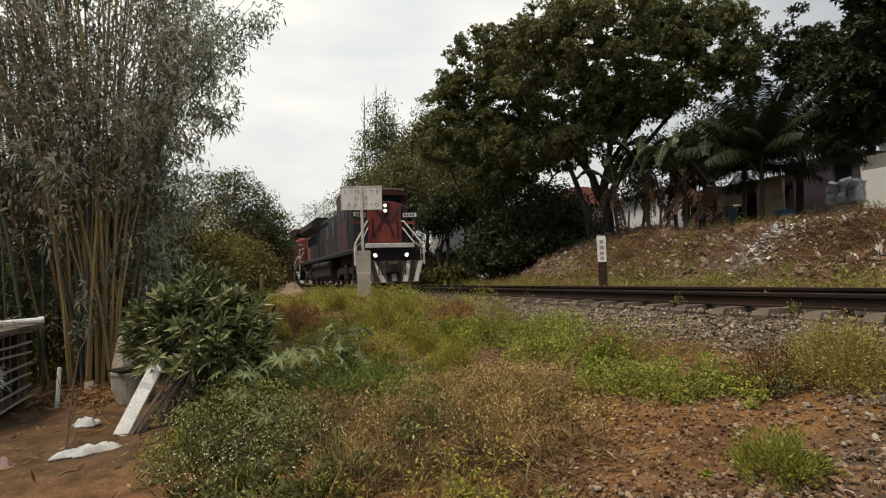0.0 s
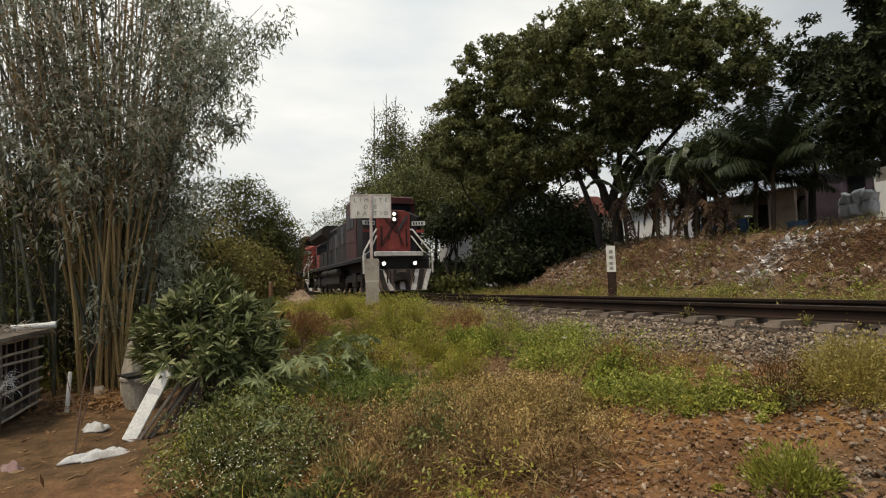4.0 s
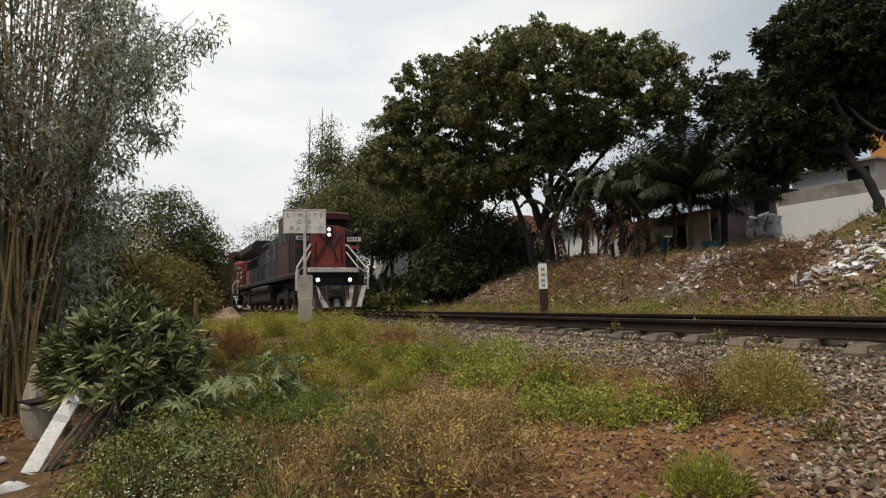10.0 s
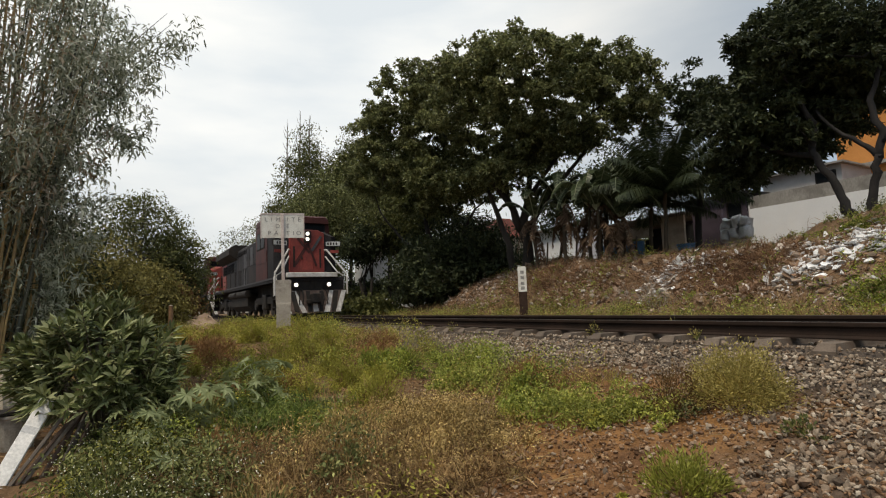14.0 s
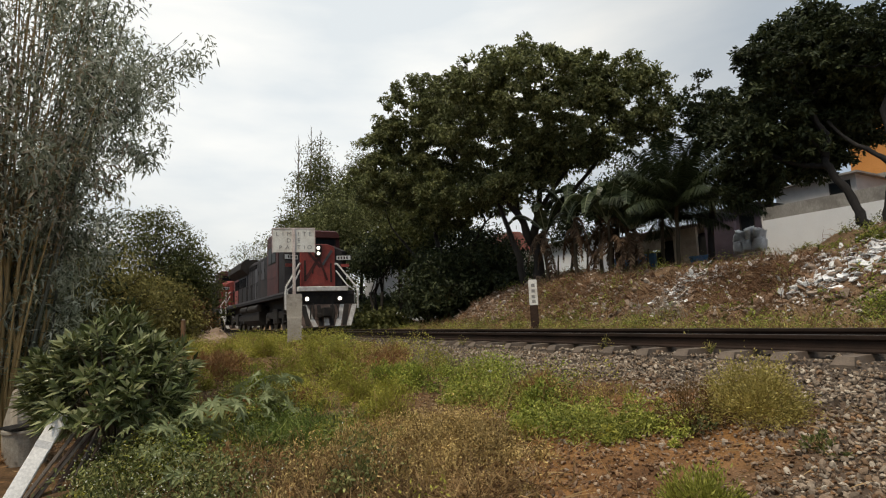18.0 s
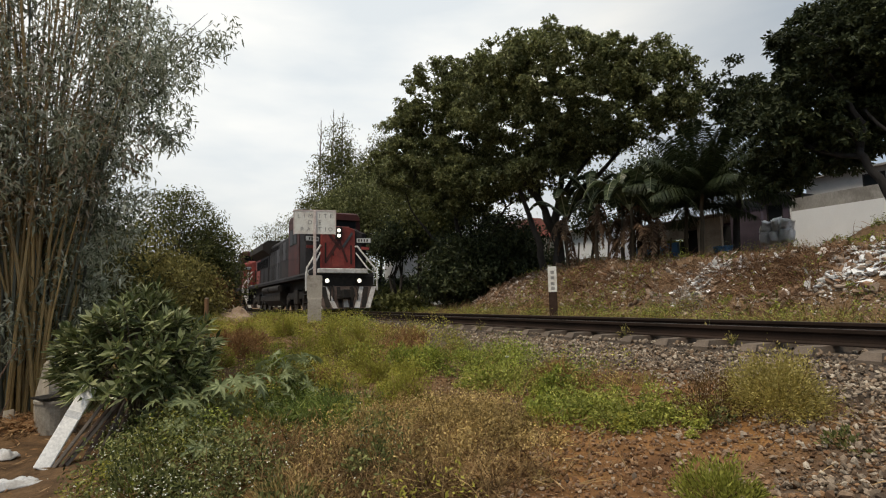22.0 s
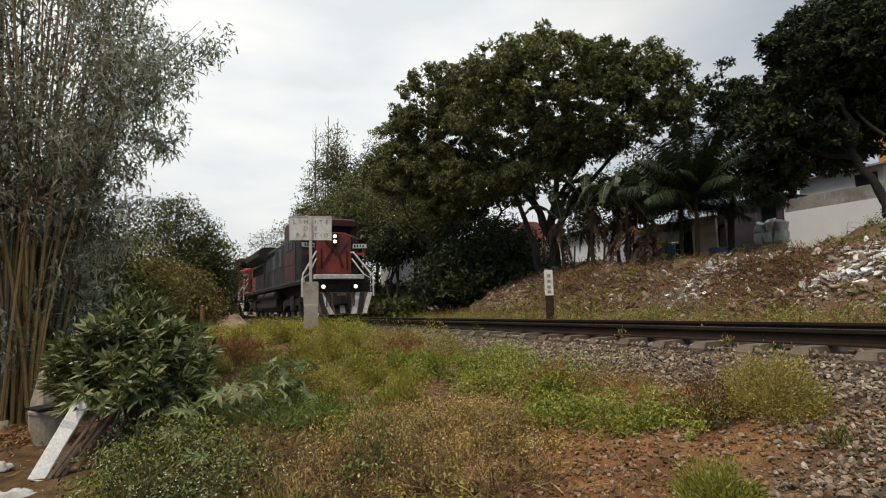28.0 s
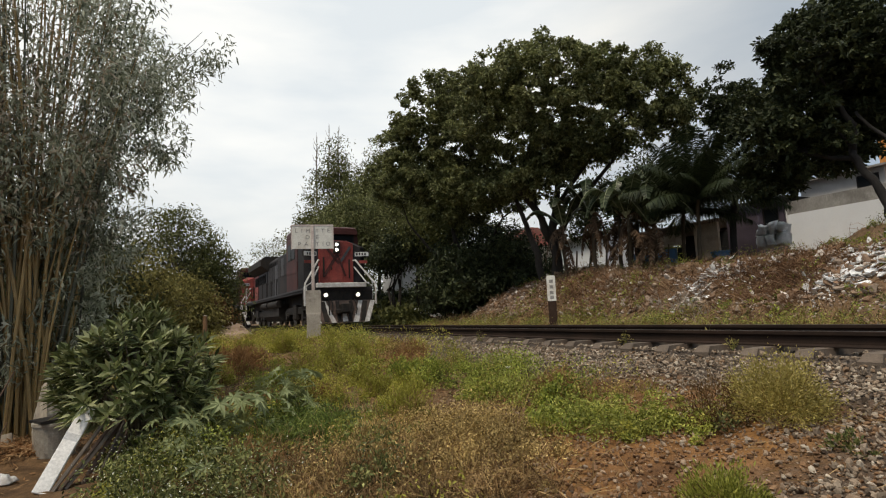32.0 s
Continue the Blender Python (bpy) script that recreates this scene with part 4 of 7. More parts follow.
shade_tree((-6.0, 16.2, gz(-6, 16.2) - 0.1), "dark dense-leaved tree with two leaning trunks",
           [([(-0.3, 0, -0.1), (-0.42, 0, 0.45), (-0.62, 0, 1.05), (-0.92, 0, 1.6), (-1.05, 0, 2.1)], [0.16, 0.11, 0.10, 0.09, 0.08]), ([(-1.05, 0, 2.0), (-0.95, 0.1, 2.7), (-1.3, -0.2, 3.8)], [0.10, 0.08, 0.05]),
            ([(-0.95, 0, 1.75), (-1.5, -0.05, 2.0), (-2.2, -0.2, 2.4), (-3.0, -0.5, 3.2)], [0.085, 0.07, 0.055, 0.035]), ([(0.12, 0, -0.1), (0.2, 0, 0.5), (0.36, 0, 1.05), (0.42, 0, 1.5)], [0.15, 0.105, 0.095, 0.09]),
            ([(0.42, 0, 1.4), (0.1, 0.0, 1.85), (-0.4, 0.0, 2.35), (-0.9, 0.1, 3.1)], [0.075, 0.06, 0.05, 0.035]), ([(0.42, 0, 1.4), (0.55, 0.1, 2.1), (0.3, 0.2, 3.0), (0.6, 0.4, 4.2)], [0.10, 0.085, 0.07, 0.05]), ([(0.5, 0.05, 1.8), (1.1, 0.3, 2.6), (1.9, 0.6, 3.9)], [0.07, 0.06, 0.04])],
           [(-1.4, 0.6, 4.5, 2.3, 2.3, 1.5), (-2.5, -1.0, 3.2, 0.9, 0.9, 1.2), (-3.6, 0.3, 2.0, 1.1, 1.1, 0.6), (-0.4, 2.2, 4.8, 2.3, 2.3, 1.5), (-1.0, 1.5, 3.0, 1.1, 1.1, 0.5), (-1.3, 0.4, 5.8, 1.3, 1.3, 0.9), (-1.7, 0.4, 2.7, 1.3, 1.3, 0.5), (-2.0, 0.1, 2.0, 0.9, 0.9, 0.3), (-1.4, 1.0, 2.2, 0.7, 0.7, 0.3)],
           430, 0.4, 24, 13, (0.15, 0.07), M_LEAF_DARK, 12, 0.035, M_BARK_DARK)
shade_tree((-11.6, 17.6, gz(-11.6, 17.6) - 0.1), "slender dark tree standing behind the palms",
           [([(0, 0, -0.2), (0.1, 0.0, 1.4), (0.3, 0.1, 2.8)], [0.13, 0.1, 0.09]), ([(0.3, 0.1, 2.7), (0.7, 0.2, 3.6), (0.9, 0.0, 4.8)], [0.08, 0.06, 0.04]), ([(0.25, 0.1, 2.4), (-0.2, -0.2, 3.4), (-0.4, -0.5, 4.6)], [0.07, 0.055, 0.035])],
           [(1.2, 0.1, 4.4, 0.8, 0.8, 1.0), (0.2, 0.2, 6.1, 0.8, 0.8, 0.9), (0.2, 0.4, 5.0, 0.7, 0.7, 0.9), (0.7, 1.5, 2.7, 1.0, 1.0, 0.5)],
           80, 0.36, 16, 11, (0.15, 0.07), M_LEAF_DARK, 15, 0.03, M_BARK_DARK)
# the low M_LEAF_DARK ones carry the shade below the crowns in their colour
for bx, by, hh, rr, sd, mt, nc in ((-44.5, 13.2, 16.6, 2.8, 21, M_LEAF_OLIVE, 720), (-43.5, 16.8, 16.2, 2.5, 22, M_LEAF_OLIVE, 560), (-47.0, 11.4, 11.0, 2.0, 40, M_LEAF_OLIVE, 420), (-37.0, 12.2, 11.0, 2.4, 23, M_LEAF_MID, 340), (-33.0, 15.5, 12.3, 3.2, 28, M_LEAF_MID, 360),
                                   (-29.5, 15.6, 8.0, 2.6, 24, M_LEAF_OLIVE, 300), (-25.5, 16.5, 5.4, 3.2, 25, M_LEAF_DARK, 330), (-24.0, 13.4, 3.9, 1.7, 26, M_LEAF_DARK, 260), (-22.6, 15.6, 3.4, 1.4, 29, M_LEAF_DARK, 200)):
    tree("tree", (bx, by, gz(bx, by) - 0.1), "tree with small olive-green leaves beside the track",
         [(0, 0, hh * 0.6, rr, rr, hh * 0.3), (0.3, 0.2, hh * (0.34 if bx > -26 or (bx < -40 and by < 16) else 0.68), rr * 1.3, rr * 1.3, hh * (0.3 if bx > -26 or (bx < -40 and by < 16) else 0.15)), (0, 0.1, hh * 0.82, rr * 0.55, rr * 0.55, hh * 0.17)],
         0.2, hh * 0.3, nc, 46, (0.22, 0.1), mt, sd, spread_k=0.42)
for bx, by, hh in ((-44.6, 12.7, 17.6), (-44.2, 13.4, 17.3), (-44.6, 11.6, 16.4)):
    sp = thing("dead_branch", bx, by, 13.0, "bare dead spike standing out of the tree top", "branch")
    V, F = tube_data([(0, 0, -3), (0.1, 0.05, (hh - 13) * 0.5), (0.0, 0.15, hh - 13)], [0.07, 0.04, 0.012], 5)
    link_mesh("spike", V, F, M_TWIG, sp)
    for k in range(9):
        zz, az = (hh - 13) * (0.1 + 0.09 * k), 2.4 * k + bx
        V, F = tube_data([(0.05, 0.08, zz), (0.05 + 0.25 * math.cos(az), 0.08 + 0.25 * math.sin(az), zz + 0.3), (0.05 + 0.4 * math.cos(az), 0.08 + 0.4 * math.sin(az), zz + 0.75)], [0.03, 0.02, 0.008], 4)
        link_mesh("side_twig", V, F, M_TWIG, sp)
for bx, by, hh, rr, sd in ((-52, 17, 3.6, 3.0, 51), (-50, 24, 4.5, 3.6, 52), (-60, 21, 5.0, 4.0, 53), (-75, 14, 6.0, 4.5, 54), (-85, 4, 7.0, 5.0, 55), (-70, -2, 6.0, 4.5, 56), (-55, -6, 6.0, 4.5, 57), (-40, -8, 6.0, 4.0, 58), (-38, 20, 3.2, 3.0, 59), (-24, 30, 5.0, 3.4, 64), (-30, 30, 6.0, 4.0, 66), (-95, 22, 8.0, 6.0, 60), (-37.5, 15.2, 1.6, 1.6, 70), (-40.0, 13.0, 1.3, 1.4, 72), (-33.5, 11.9, 0.9, 0.8, 61), (-28.0, 11.9, 0.9, 0.9, 62), (-31, 19.5, 3.0, 2.4, 63), (-39.4, 17.0, 2.3, 1.8, 75)):
    tree("bush", (bx, by, gz(bx, by) - 0.1), "dense dull green scrub beside the line", [(0, 0, hh * 0.45, rr, rr, hh * 0.5)], 0.08, hh * 0.25, 150, 32, (0.34, 0.16), M_LEAF_DARK if sd % 2 else M_LEAF_OLIVE, sd, spread_k=0.5, category="bush", limb_n=5)
tree("tree", (-31.0, 12.9, gz(-31.0, 12.9) - 0.1), "dark forked tree standing beside the line", [(-0.3, -0.4, 4.3, 1.3, 1.3, 1.1), (0.4, 0.8, 5.0, 1.7, 1.7, 1.2)], 0.13, 2.4, 150, 60, (0.2, 0.09), M_LEAF_DARK, 68, stems=3, spread_k=0.32, limb_n=8)
for bx, by, hh, rr, sd in ((-20.4, 23.6, 6.3, 2.2, 82), (-21.5, 20.5, 5.2, 1.6, 84)):
    tree("tree", (bx, by, gz(bx, by) - 0.1), "thin dark tree standing before the houses", [(0, 0, hh * 0.7, rr, rr, hh * 0.28), (0.2, -0.2, hh * 0.95, rr * 0.8, rr * 0.8, hh * 0.2)], 0.1, hh * 0.4, 85, 42, (0.2, 0.09), M_LEAF_DARK, sd, spread_k=0.34, limb_n=8)
tree("bare_tree", (-60.0, 11.2, 0.0), "nearly leafless thin-branched tree far down the line", [(0, -0.5, 7.5, 2.6, 2.6, 3.0), (0, -1.5, 5.0, 2.4, 2.4, 2.4)], 0.16, 2.6, 170, 14, (0.22, 0.09), M_LEAF_OLIVE, 27, spread_k=0.4, limb_n=22)
for bx, by, hh, rr, sd, mt, nc, lb in ((-26.5, 0.5, 6.5, 1.8, 31, M_LEAF_OLIVE, 360, 0), (-26.9, 2.0, 5.4, 1.15, 38, M_LEAF_OLIVE, 300, 0), (-24.6, 1.7, 2.1, 0.6, 39, M_RUSTLEAF, 150, 1), (-23.0, 0.6, 3.0, 1.2, 43, M_YELLOWOLIVE, 220, 1), (-27.5, -2.6, 6.8, 2.4, 32, M_LEAF_DARK, 220, 0), (-26.0, 1.05, 3.3, 1.0, 33, M_RUSTLEAF, 170, 1), (-20.5, -1.0, 3.9, 1.7, 34, M_YELLOWOLIVE, 260, 0),
                                       (-17.0, -3.0, 5.0, 2.2, 35, M_LEAF_DARK, 260, 0), (-24.0, 0.9, 1.9, 0.8, 36, M_BAMBOO_DRY, 120, 1), (-13.5, -4.6, 5.0, 2.2, 37, M_LEAF_DARK, 260, 0)):
    tree("tree", (bx, by, gz(bx, by) - 0.1), ("low brownish bush beside the track" if lb else "scrubby tree with thin olive foliage"),
         [(0, 0, hh * 0.62, rr, rr, hh * 0.34), (0.2, 0.2, hh * 0.33, rr * 1.15, rr * 1.15, hh * 0.3)],
         0.1, hh * 0.3, nc, 50, (0.14, 0.06), mt, sd, spread_k=0.32, category="bush" if lb else "tree")

# ---- bamboo ----
rng = np.random.default_rng(5)
bamboo = thing("bamboo_clump", -9.2, -2.0, -0.85, "tall clump of bamboo with tan canes and thin grey-green leaves", "bamboo")
green_P, dry_P, low_shade_P = [], [], []
for k in range(120):
    hgt = rng.uniform(6.0, 9.5)
    if k % 4 == 1:
        bx, by = rng.normal(-0.2, 0.4), rng.uniform(-1.25, -0.2)
        side = 0.9 * by - 0.1 + rng.normal(0, 0.5)
    else:
        bx, by = rng.normal(0.3, 0.25), rng.normal(0.42, 0.2)
        side = rng.uniform(-1.7, 0.75) + 0.8 * (by - 0.38)
    if k % 6 == 0:
        by, hgt, side = rng.uniform(0.3, 0.75), rng.uniform(5.6, 6.8), rng.uniform(0.6, 1.2)
    bend = np.array([rng.normal(0, 0.5), side, 0]) * hgt * 0.15
    pts, rad = [], []
    r0 = rng.uniform(0.014, 0.028)
    for j in range(9):
        s = j / 8
        pts.append((bx + bend[0] * s ** 1.5 + 0.05 * math.sin(3 * s + k), by + bend[1] * s ** 1.4 + 0.06 * math.sin(4 * s + 2.3 * k), hgt * s * (1 - 0.08 * abs(side) * s)))
        rad.append(r0 * (1 - 0.8 * s))
    V, F = tube_data(pts, rad, 6)
    # canes on the -y side and every fifth take the darker colour
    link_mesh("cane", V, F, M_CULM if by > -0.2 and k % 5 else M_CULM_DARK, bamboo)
    pts = np.array(pts)
    for j in range(25 if k % 6 == 0 else 19):
        s = (rng.uniform(0.35, 1.0) ** 0.7 if k % 6 == 0 else rng.uniform(0.38, 1.0) if by > -0.2 else rng.uniform(0.1, 1.0)) * 8
        i0 = min(int(s), 7)
        p0 = pts[i0] + (pts[i0 + 1] - pts[i0]) * (s - i0)
        tw = p0 + rng.normal(size=3) * (np.array([0.2, 0.2, 0.2]) if k % 6 == 0 else np.array([0.3, 0.3, 0.25])) + np.array([0.25 if p0[2] > 1.6 else 0.0, 0, 0])
        cl = tw + rng.normal(size=(17 if p0[2] < 4.2 else 10, 3)) * np.array([0.075, 0.075, 0.10])
        # low clusters on the -y side take a darker leaf colour as shade
        (low_shade_P if p0[2] < 3.0 and by < -0.2 and j % 3 else dry_P if (rng.random() < (0.6 if by < 0.3 and p0[2] < 5.5 else 0.4 if by < 0.3 else 0.12)) else green_P).append(cl)
# thick dark culms with swollen nodes behind the canes
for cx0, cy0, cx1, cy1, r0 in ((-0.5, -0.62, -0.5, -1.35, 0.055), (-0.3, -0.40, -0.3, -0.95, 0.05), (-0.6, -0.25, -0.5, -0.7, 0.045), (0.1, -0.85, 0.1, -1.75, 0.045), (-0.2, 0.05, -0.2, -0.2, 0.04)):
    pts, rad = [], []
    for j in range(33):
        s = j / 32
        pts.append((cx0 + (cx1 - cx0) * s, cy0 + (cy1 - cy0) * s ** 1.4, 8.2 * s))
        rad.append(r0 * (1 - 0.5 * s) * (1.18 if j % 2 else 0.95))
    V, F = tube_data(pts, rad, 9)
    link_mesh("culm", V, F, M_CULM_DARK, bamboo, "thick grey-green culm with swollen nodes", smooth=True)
# a leafier side towards the track
for k in range(330):
    z = 0.8 + 6.2 * rng.random() ** 1.25
    w = np.interp(z, [0.8, 2.0, 3.2, 3.8, 4.4, 4.9, 5.5, 6.2, 7.0], [1.5, 1.7, 1.85, 2.15, 2.4, 2.5, 2.35, 2.05, 1.75])
    c = np.array([rng.normal(0, 0.45), w - 1.25 * rng.random() ** 0.8 - 0.08, z])
    green_P.append(c + rng.normal(size=(34, 3)) * 0.085)
# darker leaves low behind the canes, the clump's inner shade put into their colour
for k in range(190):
    low_shade_P.append(np.array([rng.normal(-0.45, 0.3), rng.uniform(-1.5, 0.9), 0.35 + 3.0 * rng.random() ** 1.3]) + rng.normal(size=(26, 3)) * 0.11)
# a loose spray leaning out over the yard
for k in range(70):
    q = rng.random()
    q = q ** 1.3
    c = np.array([rng.normal(0, 0.25), 1.65 + 1.2 * q + rng.normal(0, 0.10), 4.75 + 1.25 * q + rng.normal(0, 0.3 * (1 - 0.7 * q))])
    green_P.append(c + rng.normal(size=(16, 3)) * 0.075)
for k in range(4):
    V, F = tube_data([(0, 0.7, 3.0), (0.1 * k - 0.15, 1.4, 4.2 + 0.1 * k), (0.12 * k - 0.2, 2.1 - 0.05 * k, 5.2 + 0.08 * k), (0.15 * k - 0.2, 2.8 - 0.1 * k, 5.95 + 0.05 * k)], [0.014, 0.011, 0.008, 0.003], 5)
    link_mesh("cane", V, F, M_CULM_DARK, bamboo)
for nm, PP, mt in (("foliage", green_P, M_BAMBOO_LEAF), ("dry_foliage", dry_P, M_BAMBOO_DRY), ("low_foliage", low_shade_P, M_LEAF_OLIVE)):
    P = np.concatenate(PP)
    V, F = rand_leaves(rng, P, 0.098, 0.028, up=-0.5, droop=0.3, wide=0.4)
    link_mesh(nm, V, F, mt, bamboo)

# ---- broad-leaved shrub ----
M_SHRUB = leafy("glossy_shrub_leaves", [(0.035, 0.046, 0.015), (0.09, 0.11, 0.036), (0.19, 0.215, 0.085), (0.46, 0.47, 0.25)], 0.3, 0.15)
shrub = thing("shrub", -6.75, -0.19, -0.88, "rounded evergreen shrub with long leathery leaves", "shrub")
rng = np.random.default_rng(8)
st = []
ends = []
for k in range(420):
    d = unit(rng.normal(size=3) + np.array([0, 0, 0.1]))
    if d[2] < -0.55:
        continue
    bump = 1 + 0.13 * math.sin(3.1 * d[0] + 5 * d[1] + 1) + 0.10 * math.sin(6.3 * d[2] - 4 * d[0])
    e = np.array([0, 0, 0.88]) + d * np.array([0.66, 0.74, 0.70]) * bump * rng.uniform(0.78, 1.03)
    ends.append((e, d))
    if k < 110:
        st.append(([(rng.normal() * 0.05, rng.normal() * 0.05, 0), tuple(np.array([0, 0, 0.5]) + (e - np.array([0, 0, 0.5])) * 0.5), tuple(e)], [0.016, 0.010, 0.005]))
for b in st:
    V, F = tubes([b], 5)
    link_mesh("stem", V, F, M_TWIG, shrub)
Pl, Dl, Nl = [], [], []
for e, d in ends:
    ax = unit(d * 0.9 + np.array([0, 0, 0.75]) + rng.normal(0, 0.2, 3))
    u = unit(np.cross(ax, rng.normal(size=3)))
    v = np.cross(ax, u)
    for j in range(16):
        a_ = 2.4 * j + rng.normal(0, 0.2)
        open_ = 0.5 + 0.95 * (j / 16)
        dd = unit(ax * math.cos(open_) + (u * math.cos(a_) + v * math.sin(a_)) * math.sin(open_))
        Pl.append(e - ax * 0.012 * j); Dl.append(dd); Nl.append(unit(ax - dd * float(ax @ dd) + rng.normal(0, 0.12, 3)))
Pl, Dl, Nl = map(np.array, (Pl, Dl, Nl))
k = rng.uniform(0.8, 1.25, len(Pl))
V, F = leaf_quads(Pl, Dl, Nl, 0.155 * k, 0.037 * k, 0.14, 0.5)
link_mesh("foliage", V, F, M_SHRUB, shrub)

# dark undergrowth along the crest; its leaf colour also stands for the crown's shade
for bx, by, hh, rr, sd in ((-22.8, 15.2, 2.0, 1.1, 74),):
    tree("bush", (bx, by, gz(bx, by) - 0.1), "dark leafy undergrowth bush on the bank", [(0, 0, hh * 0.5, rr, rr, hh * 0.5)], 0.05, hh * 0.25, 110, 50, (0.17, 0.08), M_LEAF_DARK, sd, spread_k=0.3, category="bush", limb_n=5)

# ---- weeds and grass on the near side, the verge and the slope ----
# drifts of one kind of plant over the plan: x, y, half-widths, weight
DRIFTS = {
    "yellow": ((-4.0, 1.5, 0.7, 0.5, -1.6), (-11.0, 2.9, 2.4, 1.1, 1.5), (-7.5, 2.5, 1.1, 0.5, 1.0), (-4.5, 1.65, 0.4, 0.25, 0.7), (-15.0, 2.5, 3.0, 1.6, 0.9)),
    "green": ((-4.0, 1.5, 0.7, 0.5, -1.6), (-9.8, 1.6, 0.9, 0.4, 1.5), (-6.4, 3.9, 1.4, 0.5, 1.6), (-4.0, 3.45, 0.6, 0.3, 1.7), (-3.4, 3.85, 0.5, 0.3, 1.7), (-4.8, -0.15, 0.35, 0.2, 1.3), (-8.0, 3.4, 0.8, 0.4, 1.0)),
    "dry": ((-4.7, 2.45, 0.6, 0.3, 1.9), (-3.95, 2.75, 0.45, 0.22, 1.9), (-4.1, 2.05, 0.65, 0.4, 1.7), (-3.4, 2.4, 0.45, 0.4, 1.6), (-3.5, 1.8, 0.45, 0.4, 1.6), (-4.5, 1.15, 0.55, 0.26, 1.6), (-6.6, 2.2, 0.5, 0.3, 0.9), (-3.5, 1.1, 0.4, 0.35, 1.0)),
    "withered": ((-12.2, 1.3, 1.4, 0.45, 1.5), (-9.8, 4.1, 1.0, 0.5, 1.5), (-4.9, 4.05, 0.3, 0.2, 1.6), (-5.2, 0.9, 0.45, 0.22, 2.0), (-8.6, 2.2, 0.6, 0.3, 0.9)),
    "lush": ((-6.2, 1.45, 0.8, 0.4, 1.8), (-7.2, 1.5, 1.0, 0.5, 1.4), (-6.0, 0.3, 0.7, 0.3, 1.0)),
    "flower": ((-4.7, 0.4, 0.85, 0.5, 2.3), (-6.2, -0.25, 1.0, 0.3, 1.5), (-3.9, 0.35, 0.7, 0.45, 1.8), (-4.1, 1.5, 0.3, 0.22, 1.8), (-4.9, 1.6, 0.35, 0.2, 1.6), (-3.5, 2.0, 0.25, 0.15, 1.5)),
}


def zone(x, y):
    """What grows at a place of the plan: how much stands there, and the share of each kind of plant."""
    n1, n2, n3 = wobble(x, y, 0.9, 3), wobble(x, y, 2.1, 4), wobble(x, y, 0.45, 5)
    bare = np.zeros_like(x)
    disc_ = lambda cx, cy, rx, ry: np.exp(-(((x - cx) / rx) ** 2 + ((y - cy) / ry) ** 2))
    bare += 1.6 * disc_(-3.3, 2.9, 0.65, 0.36) + 1.5 * disc_(-2.7, 3.35, 0.55, 0.5) + 1.5 * disc_(-2.7, 2.0, 0.6, 0.6) + 2.4 * disc_(-5.6, 3.0, 0.8, 0.36) + 1.2 * disc_(-1.6, 3.2, 0.8, 0.9)
    bare += 0.5 * disc_(-3.2, 4.3, 0.4, 0.3) + 2.5 * disc_(-1.9, 4.7, 0.8, 0.8) + 0.9 * disc_(-4.9, 3.0, 0.5, 0.15)
    bare += 2.0 * smooth01((y - 4.35 - 0.75 * smooth01((-x - 6.5) / 4) - 0.12 * n2) / 0.25) * (y < 9.2)
    bare += 2.0 * smooth01((-0.42 - y - 0.10 * n2) / 0.15) * smooth01((x + 9.5) / 1.0)
    bare += 1.5 * smooth01((x + 2.3 - 0.1 * n2) / 0.4) * (y < 6)
    keep = np.clip(1.15 - bare, 0, 1) * np.clip(0.82 + 2.9 * wobble(x, y, 2.7, 23), 0.03, 1)
    base = {"yellow": 0.35 + 0.35 * n3, "green": 0.2 + 0.4 * n1, "dry": 0.15 - 0.35 * n1, "withered": 0.05 - 0.3 * n3, "lush": -0.4, "flower": -0.3}
    e = {k: np.exp(4.0 * (base[k] + 0.25 * n2 * (1 if k in ("yellow", "dry") else -1) + sum(w * disc_(cx, cy, rx, ry) for cx, cy, rx, ry, w in q))) for k, q in DRIFTS.items()}
    tot = sum(e.values())
    return keep, {k: 1.4 * v / tot for k, v in e.items()}


M_WEED_Y = leafy("yellow_green_weed", [(0.20, 0.19, 0.032), (0.29, 0.272, 0.047), (0.37, 0.335, 0.068)], 0.65, 0.18, 0.55, 1.5)
M_WEED_G = leafy("green_herb", [(0.09, 0.12, 0.021), (0.21, 0.25, 0.042), (0.37, 0.385, 0.073)], 0.55, 0.18, 0.55, 1.5)
M_DRY = leafy("dry_grass_blades", [(0.085, 0.048, 0.022), (0.23, 0.138, 0.06), (0.44, 0.30, 0.14)], 0.75, 0.12, 0.55, 2.0)
M_STRAW = leafy("straw_seed_heads", [(0.14, 0.09, 0.032), (0.36, 0.25, 0.092), (0.60, 0.44, 0.18)], 0.7, 0.15, 0.55, 2.0)
M_HERB = leafy("dull_herb", [(0.055, 0.065, 0.02), (0.13, 0.145, 0.045), (0.27, 0.265, 0.095)], 0.6, 0.15, 0.6, 2.0)
M_LUSH = leafy("deep_green_grass", [(0.045, 0.068, 0.015), (0.10, 0.14, 0.028), (0.21, 0.24, 0.055)], 0.55, 0.15, 0.5, 2.2)
M_LIME = leafy("bright_yellow_green_herb", [(0.12, 0.135, 0.027), (0.26, 0.275, 0.053), (0.43, 0.415, 0.10)], 0.55, 0.18, 0.4, 2.2)
M_BRUSH_TUFT = leafy("withered_tuft", [(0.14, 0.068, 0.03), (0.27, 0.14, 0.055), (0.40, 0.24, 0.11)], 0.8, 0.12, 0.5, 2.2)
M_FLOWER = surface("white_petals", [(0.5, 0.5, 0.38), (0.72, 0.72, 0.6)], 20, 60, 0.7, bump=0.0)

rng = np.random.default_rng(40)


